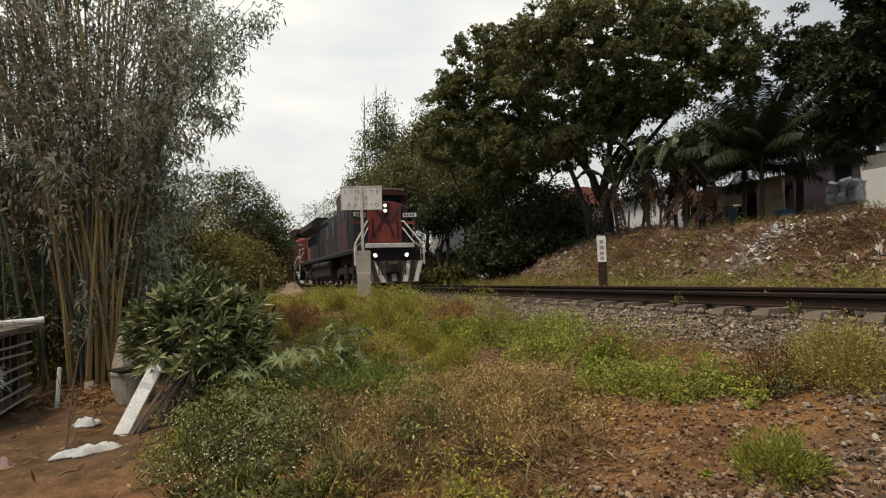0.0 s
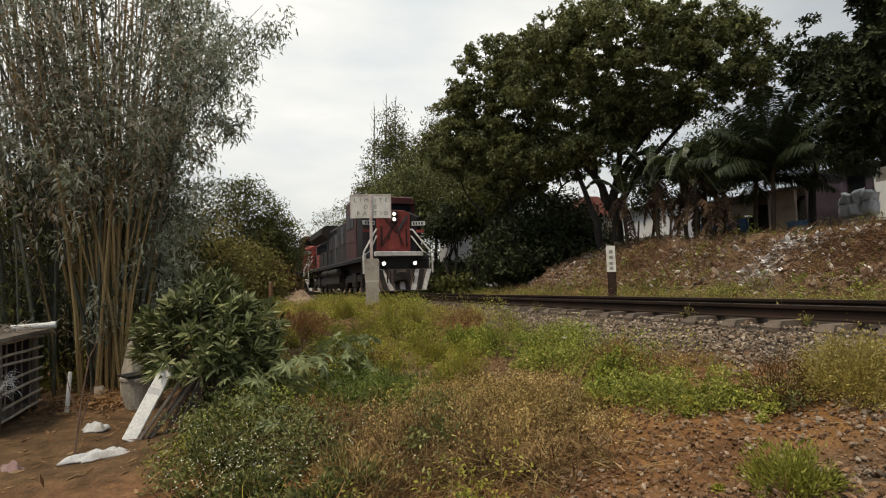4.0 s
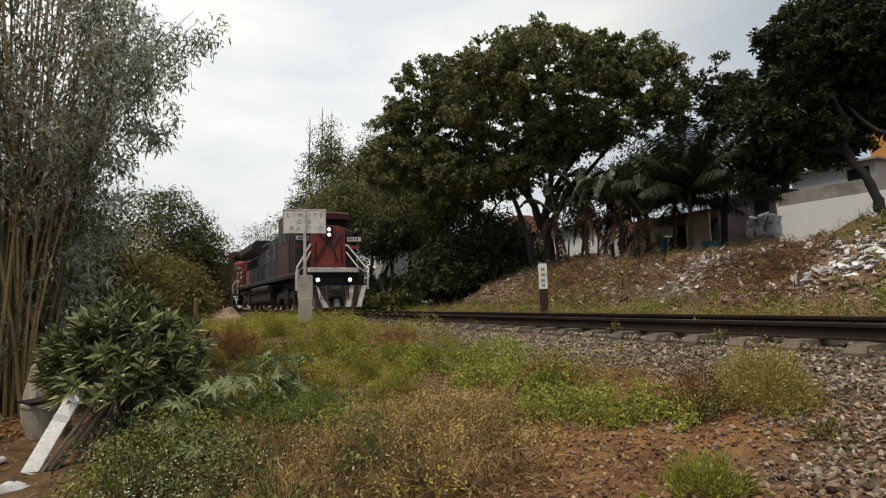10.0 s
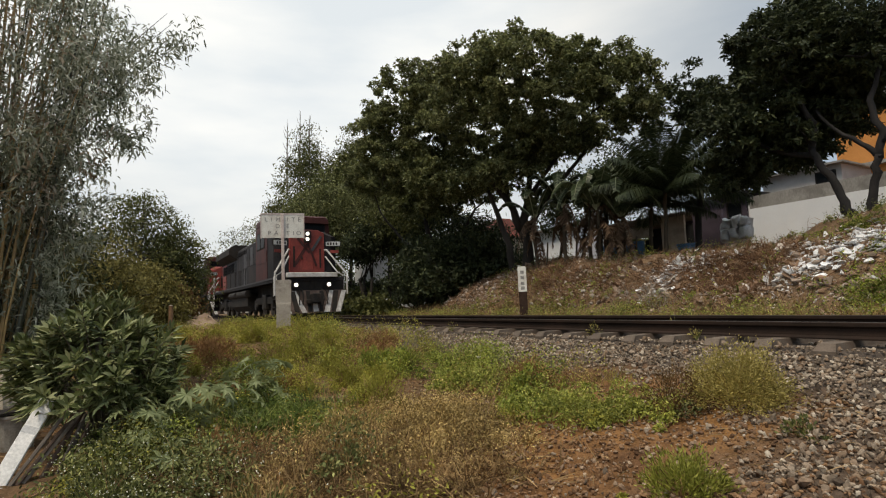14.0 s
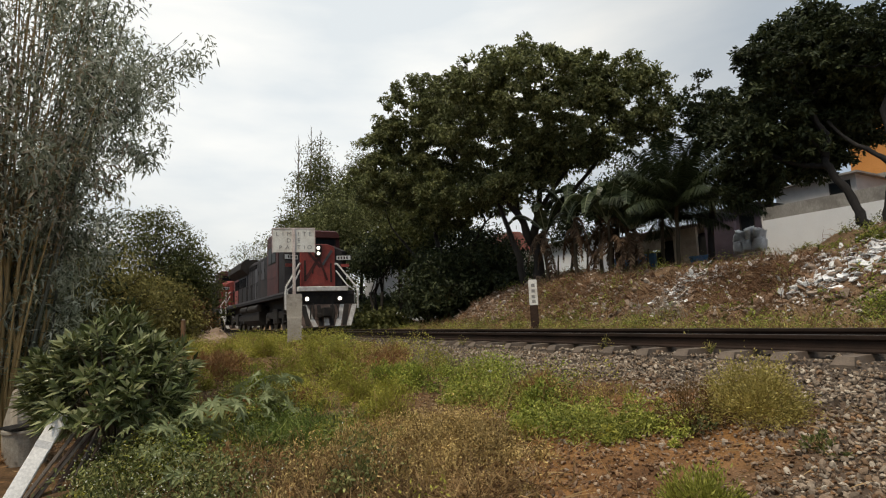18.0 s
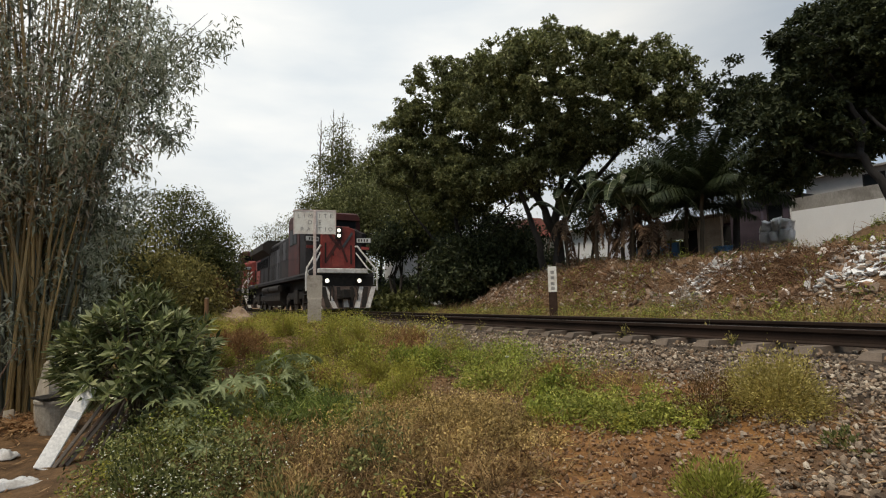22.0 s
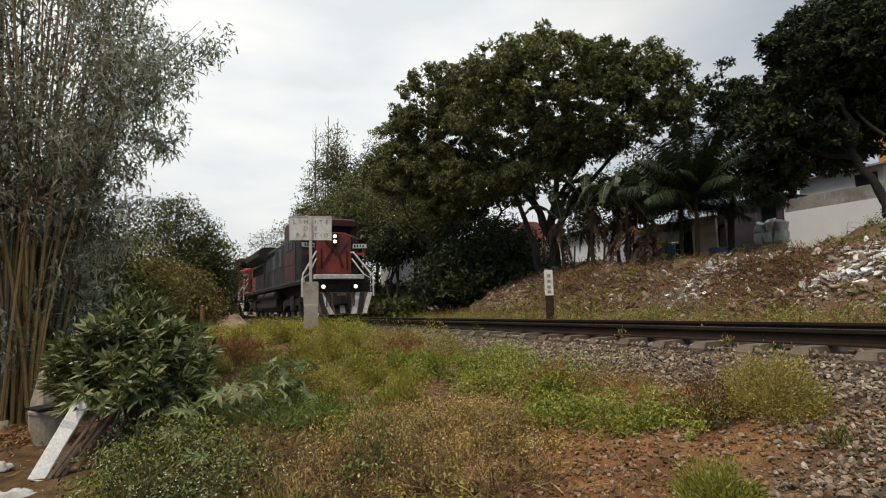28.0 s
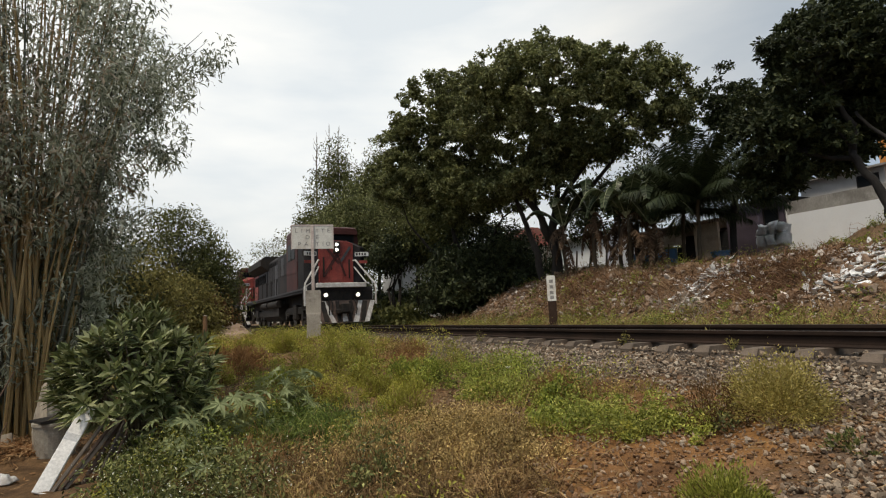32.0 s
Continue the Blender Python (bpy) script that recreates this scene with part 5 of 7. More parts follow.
def scatter_plan(n, x0, x1, y0, y1):
    return rng.uniform(x0, x1, n), rng.uniform(y0, y1, n)


def tall(x, y):
    """Plants stand in drifts of different height."""
    return 0.35 + 1.2 * smooth01((wobble(x, y, 1.15, 21) + 0.35) / 1.0) + 0.45 * wobble(x, y, 3.4, 22)


def herb_leaves(px, py, per, r, h, L, W, up=0.3):
    """Little domes of leaves on thin stalks."""
    n = len(px)
    s = np.minimum((0.45 + 0.55 * rng.gamma(2.2, 0.5, n)) * tall(px, py), 1.45)
    ii = np.repeat(np.arange(n), per)
    a, q = rng.uniform(0, 6.283, n * per), np.sqrt(rng.random(n * per))
    x, y = px[ii] + np.cos(a) * q * r * s[ii], py[ii] + np.sin(a) * q * r * s[ii]
    z = ground_z(x, y) + h * s[ii] * (1 - 0.75 * q ** 2.5) * (1 - 0.75 * rng.random(n * per) ** 2.2)
    return rand_leaves(rng, np.stack([x, y, z], 1), L, W, up=up, droop=0.1)


def blades(px, py, per, r, L, W, lean=0.6):
    """Tufts of long blades in two pieces, bent over."""
    n = len(px)
    ii = np.repeat(np.arange(n), per)
    m = n * per
    x, y = px[ii] + rng.normal(0, r, m), py[ii] + rng.normal(0, r, m)
    P = np.stack([x, y, ground_z(x, y) - 0.01], 1)
    D = unit(np.stack([rng.normal(0, lean, m), rng.normal(0, lean, m), np.ones(m)], 1))
    S = unit(np.cross(D, rng.normal(size=(m, 3))))
    ln = (L * rng.uniform(0.5, 1.3, m))[:, None]
    w = W * rng.uniform(0.6, 1.3, m)[:, None]
    mid = P + D * ln * 0.55
    D2 = unit(D + np.stack([rng.normal(0, 0.6, m), rng.normal(0, 0.6, m), rng.uniform(-0.9, 0.1, m)], 1))
    tip = mid + D2 * ln * 0.45
    V = np.stack([P - S * w / 2, P + S * w / 2, mid + S * w * 0.4, mid - S * w * 0.4, tip], 1).reshape(-1, 3)
    base = np.arange(m)[:, None] * 5
    F = (base + np.array([0, 1, 2, 3])).tolist() + (base + np.array([3, 2, 4])).tolist()
    return V, F


def stuff(name, VF, mat, label, category):
    V, F = VF
    return tagged(link_mesh(name, V, F, mat), label, category, kind="stuff")


def pick(x, y, w):
    k = rng.random(len(x)) < np.clip(w, 0, 1)
    return x[k], y[k]


# near part: fine and dense; far part: coarser
def grow(n, x0, x1, y0, y1, kind, k):
    x, y = scatter_plan(n, x0, x1, y0, y1)
    keep, w = zone(x, y)
    return pick(x, y, keep * w[kind] * k)


for tag, (x0, x1, y0, y1), dens, sc in (("near", (-8.5, -1.0, -1.0, 5.6), 27, 1.0), ("far", (-26, -8.5, -4.5, 5.7), 11, 1.5)):
    area = (int((x1 - x0) * (y1 - y0) * dens), x0, x1, y0, y1)
    per, hk, lk = (160, 1.0, 1.0) if tag == "near" else (110, 1.08, 1.4)
    stuff("weeds", herb_leaves(*grow(*area, "yellow", 0.95), per, 0.23 * sc, 0.32 * hk, 0.031 * lk, 0.013 * lk), M_WEED_Y, "low yellow-green weeds", "weeds")
    stuff("weeds", herb_leaves(*grow(*area, "green", 0.8), per, 0.24 * sc, 0.30 * hk, 0.036 * lk, 0.015 * lk), M_WEED_G, "fresh green low herbs", "weeds")
    stuff("weeds", herb_leaves(*grow(*area, "green", 0.5), per, 0.22 * sc, 0.24 * hk, 0.032 * lk, 0.013 * lk), M_LIME, "bright yellow-green herbs in patches", "weeds")
    stuff("dry_grass", blades(*grow(*area, "dry", 0.75), 42, 0.1 * sc, 0.31, 0.007 * sc, 1.0), M_DRY, "dry tan grass tufts", "grass")
    stuff("weeds", herb_leaves(*grow(*area, "dry", 0.55), 110, 0.2 * sc, 0.33 * hk, 0.022 * lk, 0.010 * lk), M_STRAW, "small straw-coloured weeds in the dry grass", "weeds")
    stuff("dry_grass", blades(*grow(*area, "withered", 0.9), 50, 0.12 * sc, 0.34, 0.008 * sc, 0.8), M_BRUSH_TUFT, "withered reddish-brown tufts among the weeds", "grass")
    stuff("weeds", herb_leaves(*grow(*area, "withered", 0.5), 90, 0.22 * sc, 0.28 * hk, 0.03 * lk, 0.01 * lk), M_BRUSH_TUFT, "withered brown herbs", "weeds")
    stuff("grass", blades(*grow(*area, "yellow", 0.4), 20, 0.06 * sc, 0.26, 0.006 * sc, 0.4), M_WEED_Y, "thin yellowish grass", "grass")
    if tag == "near":
        stuff("green_grass", blades(*grow(*area, "lush", 0.9), 56, 0.13, 0.36, 0.009, 0.5), M_LUSH, "lush deep green grass in patches", "grass")
        stuff("green_herbs", herb_leaves(*grow(*area, "lush", 0.6), 120, 0.25, 0.32, 0.045, 0.018), M_LUSH, "lush low green herbs in patches", "weeds")
        fx, fy = grow(*area, "flower", 0.9)
        stuff("flowering_weeds", herb_leaves(fx, fy, 130, 0.2, 0.34, 0.042, 0.016), M_HERB, "dull green weeds with tiny white flowers", "weeds")
        a = rng.normal(0, 0.12, (3 * len(fx), 2))
        qx, qy = np.repeat(fx, 3) + a[:, 0], np.repeat(fy, 3) + a[:, 1]
        P = np.stack([qx, qy, ground_z(qx, qy) + rng.uniform(0.18, 0.38, len(qx))], 1)
        P = np.repeat(P, 2, 0)
        stuff("small_flowers", rand_leaves(rng, P, 0.011, 0.011, up=0.5, wide=0.5), M_FLOWER, "tiny white flowers", "flowers")

# dark herbs with white flowers along the edge of the yard
fx, fy = np.concatenate([rng.normal((-4.3, -0.12), (0.5, 0.17), (60, 2)), rng.normal((-5.3, -0.22), (0.45, 0.13), (40, 2)), rng.normal((-4.6, 0.4), (0.5, 0.3), (50, 2))]).T
stuff("flowering_weeds", herb_leaves(fx, fy, 120, 0.19, 0.3, 0.04, 0.015), M_HERB, "dull green flowering weeds along the yard", "weeds")
qx, qy = np.repeat(fx, 3) + rng.normal(0, 0.12, 3 * len(fx)), np.repeat(fy, 3) + rng.normal(0, 0.12, 3 * len(fx))
P = np.repeat(np.stack([qx, qy, ground_z(qx, qy) + rng.uniform(0.14, 0.34, len(qx))], 1), 2, 0)
stuff("small_flowers", rand_leaves(rng, P, 0.011, 0.011, up=0.5, wide=0.5), M_FLOWER, "tiny white flowers on the weeds along the yard", "flowers")
# a strip of fresh herbs along the foot of the ballast
px_, py_ = np.concatenate([rng.normal((-3.95, 3.5), (0.45, 0.16), (46, 2)), rng.normal((-3.25, 3.72), (0.22, 0.13), (26, 2)), rng.normal((-5.3, 3.7), (0.7, 0.2), (40, 2))]).T
stuff("weeds", herb_leaves(px_, py_, 190, 0.2, 0.25, 0.03, 0.0125), M_LIME, "strip of bright yellow-green herbs beside the ballast", "weeds")
# mats of bent dead grass in the middle of the weeds
px_, py_ = np.concatenate([rng.normal((-4.4, 1.15), (0.45, 0.22), (95, 2)), rng.normal((-5.3, 0.85), (0.35, 0.2), (60, 2)), rng.normal((-3.8, 2.0), (0.4, 0.25), (80, 2)), rng.normal((-3.4, 1.5), (0.3, 0.3), (40, 2))]).T
stuff("dead_grass_mat", blades(px_, py_, 34, 0.10, 0.33, 0.007, 1.4), M_DRY, "matted dead tan grass bent over", "grass")

# low golden weeds gone to seed before the bare strip
px_, py_ = np.concatenate([rng.normal((-4.7, 2.45), (0.4, 0.18), (60, 2)), rng.normal((-4.0, 2.72), (0.35, 0.14), (46, 2)), rng.normal((-5.1, 2.2), (0.35, 0.15), (30, 2)), rng.normal((-3.9, 2.2), (0.4, 0.2), (30, 2)), rng.normal((-11.0, 4.5), (0.6, 0.25), (26, 2))]).T
stuff("weeds", herb_leaves(px_, py_, 150, 0.19, 0.22, 0.026, 0.010), M_STRAW, "golden straw weeds gone to seed", "weeds")
# tall dry stalks standing above the weeds
x, y = scatter_plan(700, -12, -2.6, -0.3, 4.6)
keep, share = zone(x, y)
x, y = pick(x, y, keep * (0.1 + 0.5 * share["dry"]))
stuff("dry_stalks", blades(x, y, 3, 0.03, 0.62, 0.006, 0.3), M_DRY, "tall dry stalks standing above the weeds", "grass")

# litter of dead stalks lying about
x, y = scatter_plan(5200, -9, -1.2, -0.6, 4.6)
keep, share = zone(x, y)
x, y = pick(x, y, 0.15 + share["dry"] * 0.5)
D = unit(np.stack([rng.normal(size=len(x)), rng.normal(size=len(x)), np.abs(rng.normal(0, 0.25, len(x)))], 1))
V, F = leaf_quads(np.stack([x, y, ground_z(x, y) + rng.uniform(0.0, 0.12, len(x))], 1), D, unit(rng.normal(size=D.shape)), rng.uniform(0.05, 0.3, len(x)), rng.uniform(0.004, 0.010, len(x)), 0.05)
stuff("dead_stalks", (V, F), M_DRY, "brown dead stalks and leaf litter", "plant litter")

# the verge behind the track
x, y = scatter_plan(4200, -23, 2, 9.3, 12.3)
yy = smooth01(1 - np.abs(y - 10.9) / 1.6)
px_, py_ = pick(x, y, yy * (0.5 + 0.4 * wobble(x, y, 0.7, 7)))
stuff("weeds", herb_leaves(px_, py_, 34, 0.2, 0.34, 0.05, 0.02), M_LIME, "yellow-green weeds along the far side of the track", "weeds")
px_, py_ = pick(*scatter_plan(1500, -24, 2, 9.2, 12.6), 0.35)
stuff("grass", blades(px_, py_, 24, 0.14, 0.42, 0.012, 0.5), M_DRY, "long yellowish grass along the far side of the track", "grass")
px_, py_ = pick(*scatter_plan(900, -24, 2, 9.2, 12.8), 0.45)
stuff("weeds", herb_leaves(px_, py_, 30, 0.2, 0.3, 0.06, 0.026), M_HERB, "dull green weeds along the far side of the track", "weeds")

# dead brush and creepers on the slope
x, y = scatter_plan(2600, -21, 1, 11.9, 16.5)
w = np.clip(0.30 + 0.35 * wobble(x, y, 0.8, 9) + 0.9 * np.exp(-(((x + 8.6) / 1.8) ** 2 + ((y - 13.9) / 0.9) ** 2)) + 0.4 * np.exp(-(((x + 14.5) / 3.5) ** 2)), 0, 1)
px_, py_ = pick(x, y, w * 0.5 * np.where((y > 14.9) & (x > -9), 0.25, 1.0))
V, F = blades(px_, py_, 22, 0.2, 0.42, 0.016, 1.6)
M_BRUSH = leafy("dead_brush", [(0.075, 0.04, 0.022), (0.20, 0.105, 0.055), (0.36, 0.23, 0.14)], 0.85, 0.15)
stuff("dead_brush", (V, F), M_BRUSH, "reddish-brown dead creepers on the slope", "brush")
px_, py_ = np.concatenate([rng.normal((-8.3, 14.1), (0.8, 0.5), (210, 2)), rng.normal((-12.6, 13.6), (1.3, 0.5), (120, 2)), rng.normal((-16.0, 13.9), (1.4, 0.5), (110, 2)), rng.normal((-8.0, 14.3), (0.6, 0.3), (70, 2))]).T
stuff("dead_brush", blades(px_, py_, 13, 0.22, 0.5, 0.014, 1.4), M_BRUSH, "heaped reddish-brown dead creepers and twigs", "brush")
px_, py_ = pick(x, y, np.clip(0.08 + 0.3 * wobble(x, y, 0.6, 10) + 1.6 * np.exp(-(((x + 4.2) / 1.2) ** 2 + ((y - 12.7) / 0.6) ** 2)) + 0.5 * np.exp(-(((x + 13.0) / 1.2) ** 2 + ((y - 12.9) / 0.8) ** 2)), 0, 1))
stuff("weeds", herb_leaves(px_, py_, 34, 0.24, 0.4, 0.07, 0.028), M_WEED_G, "green weeds growing on the slope", "weeds")
px_, py_ = rng.normal((-4.1, 12.3), (0.45, 0.32), (60, 2)).T
stuff("weeds", herb_leaves(px_, py_, 60, 0.24, 0.42, 0.06, 0.024), M_WEED_G, "bright green weeds at the foot of the white rubble", "weeds")
px_, py_ = pick(*scatter_plan(500, -20, 1, 15.0, 17.5), 0.55)
stuff("weeds", herb_leaves(px_, py_, 40, 0.26, 0.28, 0.07, 0.027), M_HERB, "dull weeds along the crest of the slope", "weeds")
px_, py_ = rng.normal((-5.6, 15.1), (1.0, 0.35), (80, 2)).T
stuff("weeds", herb_leaves(px_, py_, 60, 0.24, 0.26, 0.06, 0.022), M_WEED_G, "low green weeds on the crest above the white rubble", "weeds")
gx_, gy_ = rng.normal(-10.0, 0.5, 16), rng.normal(12.9, 0.25, 16)
stuff("dry_grass", blades(gx_, gy_, 12, 0.12, 0.55, 0.012, 0.6), leafy("grey_dead_grass", [(0.2, 0.18, 0.15), (0.32, 0.29, 0.25), (0.42, 0.4, 0.36)]), "pale grey dead grass clump on the slope", "grass")

# ---- stones ----
def rock_shapes(k):
    out = []
    r2 = np.random.default_rng(k)
    for i in range(6):
        bm = bmesh.new()
        bmesh.ops.create_icosphere(bm, subdivisions=1, radius=0.5)
        v = np.array([q.co[:] for q in bm.verts])
        f = np.array([[q.index for q in p.verts] for p in bm.faces])
        bm.free()
        v *= r2.uniform(0.55, 1.2, (len(v), 1))
        v *= np.array([r2.uniform(0.9, 1.3), r2.uniform(0.65, 0.95), r2.uniform(0.38, 0.62)])
        # chop a few flat faces
        for _ in range(7):
            nrm = unit(r2.normal(size=3))
            lim = r2.uniform(0.17, 0.34)
            d = v @ nrm
            v -= np.maximum(d - lim, 0)[:, None] * nrm
        out.append((v, f))
    return out


ROCKS = rock_shapes(3)


PLATES = [(v * np.array([1.25, 1.0, 0.34]), f) for v, f in ROCKS]


def rock_field(P, size, sink=0.12, flat=0.7, shapes=None):
    V, F, n0 = [], [], 0
    which = rng.integers(0, 6, len(P))
    for k in range(6):
        m = which == k
        if not m.any():
            continue
        v, f = (shapes or ROCKS)[k]
        p, s = P[m], size[m]
        a, b = rng.uniform(0, 6.283, len(p)), rng.normal(0, flat, len(p))
        ca, sa, cb, sb = np.cos(a), np.sin(a), np.cos(b), np.sin(b)
        x = v[None, :, 0] * cb[:, None] + v[None, :, 2] * sb[:, None]
        z = -v[None, :, 0] * sb[:, None] + v[None, :, 2] * cb[:, None]
        y = np.repeat(v[None, :, 1], len(p), 0)
        X, Y = x * ca[:, None] - y * sa[:, None], x * sa[:, None] + y * ca[:, None]
        W = np.stack([X, Y, z], -1) * s[:, None, None] + p[:, None, :]
        W[..., 2] += (s * (0.3 - sink))[:, None]
        V.append(W.reshape(-1, 3))
        F.append((np.arange(len(p))[:, None, None] * len(v) + f[None] + n0).reshape(-1, 3))
        n0 += len(p) * len(v)
    return np.concatenate(V), np.concatenate(F)


def stone_mat(name, cols):
    m, nt, b = node_mat(name)
    geo = nt.nodes.new("ShaderNodeNewGeometry")
    oi = nt.nodes.new("ShaderNodeObjectInfo")
    add = nt.nodes.new("ShaderNodeMath")
    add.operation = "ADD"
    nt.links.new(geo.outputs["Random Per Island"], add.inputs[0])
    nt.links.new(oi.outputs["Random"], add.inputs[1])
    fr = nt.nodes.new("ShaderNodeMath")
    fr.operation = "FRACT"
    nt.links.new(add.outputs[0], fr.inputs[0])
    col = ramp_of(nt, fr.outputs[0], cols, 0.0, 1.0)
    g = noise_of(nt, 60, 4, 0.65)
    col = mix_of(nt, 0.9, col, ramp_of(nt, g, [(0.65,) * 3, (1.25,) * 3]), "MULTIPLY")
    nt.links.new(col, b.inputs["Base Color"])
    b.inputs["Roughness"].default_value = 0.95
    b.inputs["Specular IOR Level"].default_value = 0.15
    bump_of(nt, b, g, 0.5, 0.008)
    return m


M_STONE = stone_mat("ballast_stone", [(0.075, 0.055, 0.04), (0.20, 0.155, 0.115), (0.34, 0.268, 0.20), (0.195, 0.122, 0.074), (0.27, 0.215, 0.163), (0.52, 0.44, 0.345)])
M_PEBBLE = stone_mat("earthy_pebble", [(0.09, 0.05, 0.028), (0.21, 0.115, 0.06), (0.30, 0.18, 0.10), (0.14, 0.08, 0.048), (0.44, 0.33, 0.23)])
M_RUBBLE = stone_mat("rubble", [(0.12, 0.08, 0.055), (0.42, 0.335, 0.265), (0.30, 0.18, 0.11), (0.21, 0.14, 0.095), (0.70, 0.63, 0.56)])
M_WHITE_RUBBLE = stone_mat("white_rubble", [(0.50, 0.49, 0.48), (0.68, 0.67, 0.66), (0.82, 0.82, 0.82)])

n = 88000
x, y = rng.uniform(-14, 2.0, n), rng.uniform(-0.6, 5.95, n)
edge = 4.45 + 0.75 * smooth01((-x - 6.5) / 4) + 0.15 * wobble(x, y, 1.3, 12)
w = smooth01((y - edge) / 0.35) * np.where(x < -9, 0.4, 1.0)
w = np.maximum(w, smooth01((x + 2.35 + 0.25 * wobble(x, y, 2, 13)) / 0.5) * smooth01((y + 0.9 + 0.9 * wobble(x, y, 1.1, 31)) / 1.8))
w = w * smooth01((1.9 - x + 0.8 * wobble(x, y, 1.0, 32)) / 1.6)
w = np.maximum(w, 0.30 * np.exp(-(((x + 2.6) / 1.1) ** 2 + ((y - 2.1) / 1.0) ** 2)))
w = np.maximum(w, 0.14 * np.exp(-(((x + 3.3) / 1.2) ** 2 + ((y - 3.2) / 0.8) ** 2)))
w = np.maximum(w, 0.8 * np.exp(-(((x + 3.15) / 0.5) ** 2 + ((y - 4.1) / 0.5) ** 2)))
w = np.maximum(w, 0.5 * np.exp(-(((x + 2.6) / 0.5) ** 2 + ((y - 1.9) / 0.5) ** 2)))
w = np.maximum(w, 0.85 * np.exp(-(((x - -2.44) / 0.75) ** 2 + ((y - 4.07) / 0.3) ** 2)))
x, y = pick(x, y, w)
ok = ~((np.abs(((x + 9.83) / 0.6) - np.round((x + 9.83) / 0.6)) < 0.14) & (y > 5.83))
x, y = x[ok], y[ok]
sz = 0.9 * (0.024 + 0.014 * rng.gamma(1.8, 1.0, len(x)).clip(0, 4)) * np.where((x < -2.3) & (y < 4), 0.75, 1.0) * np.where(rng.random(len(x)) < 0.06, 1.6, 1.0)
near = np.hypot(x, y) < 3.75
ballast = thing("ballast", 0, 0, 0, "loose grey and brown crushed ballast stones", "ballast", kind="structure")
keep_idx = np.where(near)[0][:260]
rest = np.ones(len(x), bool)
rest[keep_idx] = False
P = np.stack([x, y, ground_z(x, y)], 1)
earthy = (y < 3.2 + 0.8 * wobble(x, y, 1.2, 33)) & (rng.random(len(x)) < 0.75)
for sel, mt in ((rest & ~earthy, M_STONE), (rest & earthy, M_PEBBLE)):
    V, F = rock_field(P[sel], sz[sel], 0.0, 1.1)
    tagged(link_mesh("gravel", V, F, mt, ballast), kind="stuff")
stone_meshes = []
for mt in (M_STONE, M_PEBBLE):
    for v, f in ROCKS:
        me = bpy.data.meshes.new("stone")
        me.from_pydata(v.tolist(), [], f.tolist())
        me.materials.append(mt)
        stone_meshes.append(me)
for i in keep_idx:
    o = new("stone", stone_meshes[int(i) % 6 + (6 if earthy[i] else 0)])
    o.parent = ballast
    o.matrix_basis = pose(x[i], y[i], P[i][2] + 0.004, rng.normal(0, 18), rng.normal(0, 18), rng.uniform(0, 360)) @ Matrix.Diagonal((sz[i],) * 3 + (1,))
# small pebbles in the bare earth
x, y = rng.uniform(-7.5, -1.2, 26000), rng.uniform(1.2, 4.6, 26000)
keep, share = zone(x, y)
x, y = pick(x, y, 0.75 * (1 - keep) + 0.06)
V, F = rock_field(np.stack([x, y, ground_z(x, y)], 1), rng.uniform(0.012, 0.028, len(x)) * np.where(rng.random(len(x)) < 0.3, 2.5, 1.0))
tagged(link_mesh("pebbles", V, F, M_PEBBLE, ballast), kind="stuff")
# between and beyond the rails
x, y = rng.uniform(-16, 2, 5000), rng.uniform(5.95, 9.3, 5000)
ok = (np.abs(((x + 9.83) / 0.6) - np.round((x + 9.83) / 0.6)) > 0.26) | (y > 8.4)
x, y = x[ok], y[ok]
V, F = rock_field(np.stack([x, y, ground_z(x, y)], 1), rng.uniform(0.04, 0.075, len(x)))
tagged(link_mesh("gravel", V, F, M_STONE, ballast), kind="stuff")

# rubble on the slope
x, y = rng.uniform(-22, 0, 21000), rng.uniform(11.9, 16.2, 21000)
w = 0.55 + 0.8 * wobble(x, y, 0.9, 14) + 0.7 * np.exp(-(((x + 10.4) / 0.9) ** 2 + ((y - 14.3) / 0.7) ** 2)) + 0.5 * np.exp(-(((x + 20) / 1.6) ** 2 + ((y - 13.2) / 0.9) ** 2))
x, y = pick(x, y, w)
V, F = rock_field(np.stack([x, y, ground_z(x, y)], 1), rng.uniform(0.035, 0.13, len(x)) * np.where(rng.random(len(x)) < 0.14, rng.uniform(1.6, 3.0, len(x)), 1), 0.1, 0.9)
stuff("rubble", (V, F), M_RUBBLE, "brown and grey rubble strewn on the slope", "rubble")
pile = thing("rubble_heap", -5.6, 13.6, gz(-5.6, 13.6), "heap of broken white plaster and concrete rubble", "rubble")
cl = np.concatenate([rng.normal((-6.4, 13.35), (0.30, 0.28), (600, 2)), rng.normal((-5.3, 14.25), (0.7, 0.35), (800, 2)), rng.normal((-6.4, 14.5), (0.6, 0.25), (300, 2)), rng.normal((-9.8, 14.1), (0.5, 0.5), (620, 2)), rng.normal((-4.0, 14.3), (1.1, 0.45), (500, 2)), rng.normal((-8.0, 14.6), (1.0, 0.2), (160, 2))])
sz = np.minimum(0.035 + 0.04 * rng.gamma(1.2, 1.0, len(cl)), 0.24)
P = np.stack([cl[:, 0], cl[:, 1], ground_z(cl[:, 0], cl[:, 1]) + 0.01], 1) - np.array([-5.6, 13.6, gz(-5.6, 13.6)])
grey = rng.random(len(cl)) < 0.45
V, F = rock_field(P[grey], sz[grey])
tagged(link_mesh("grey_chip", V, F, M_RUBBLE, pile), kind="stuff")
V, F = rock_field(P[~grey], sz[~grey] * 1.25, 0.0, 0.5, PLATES)
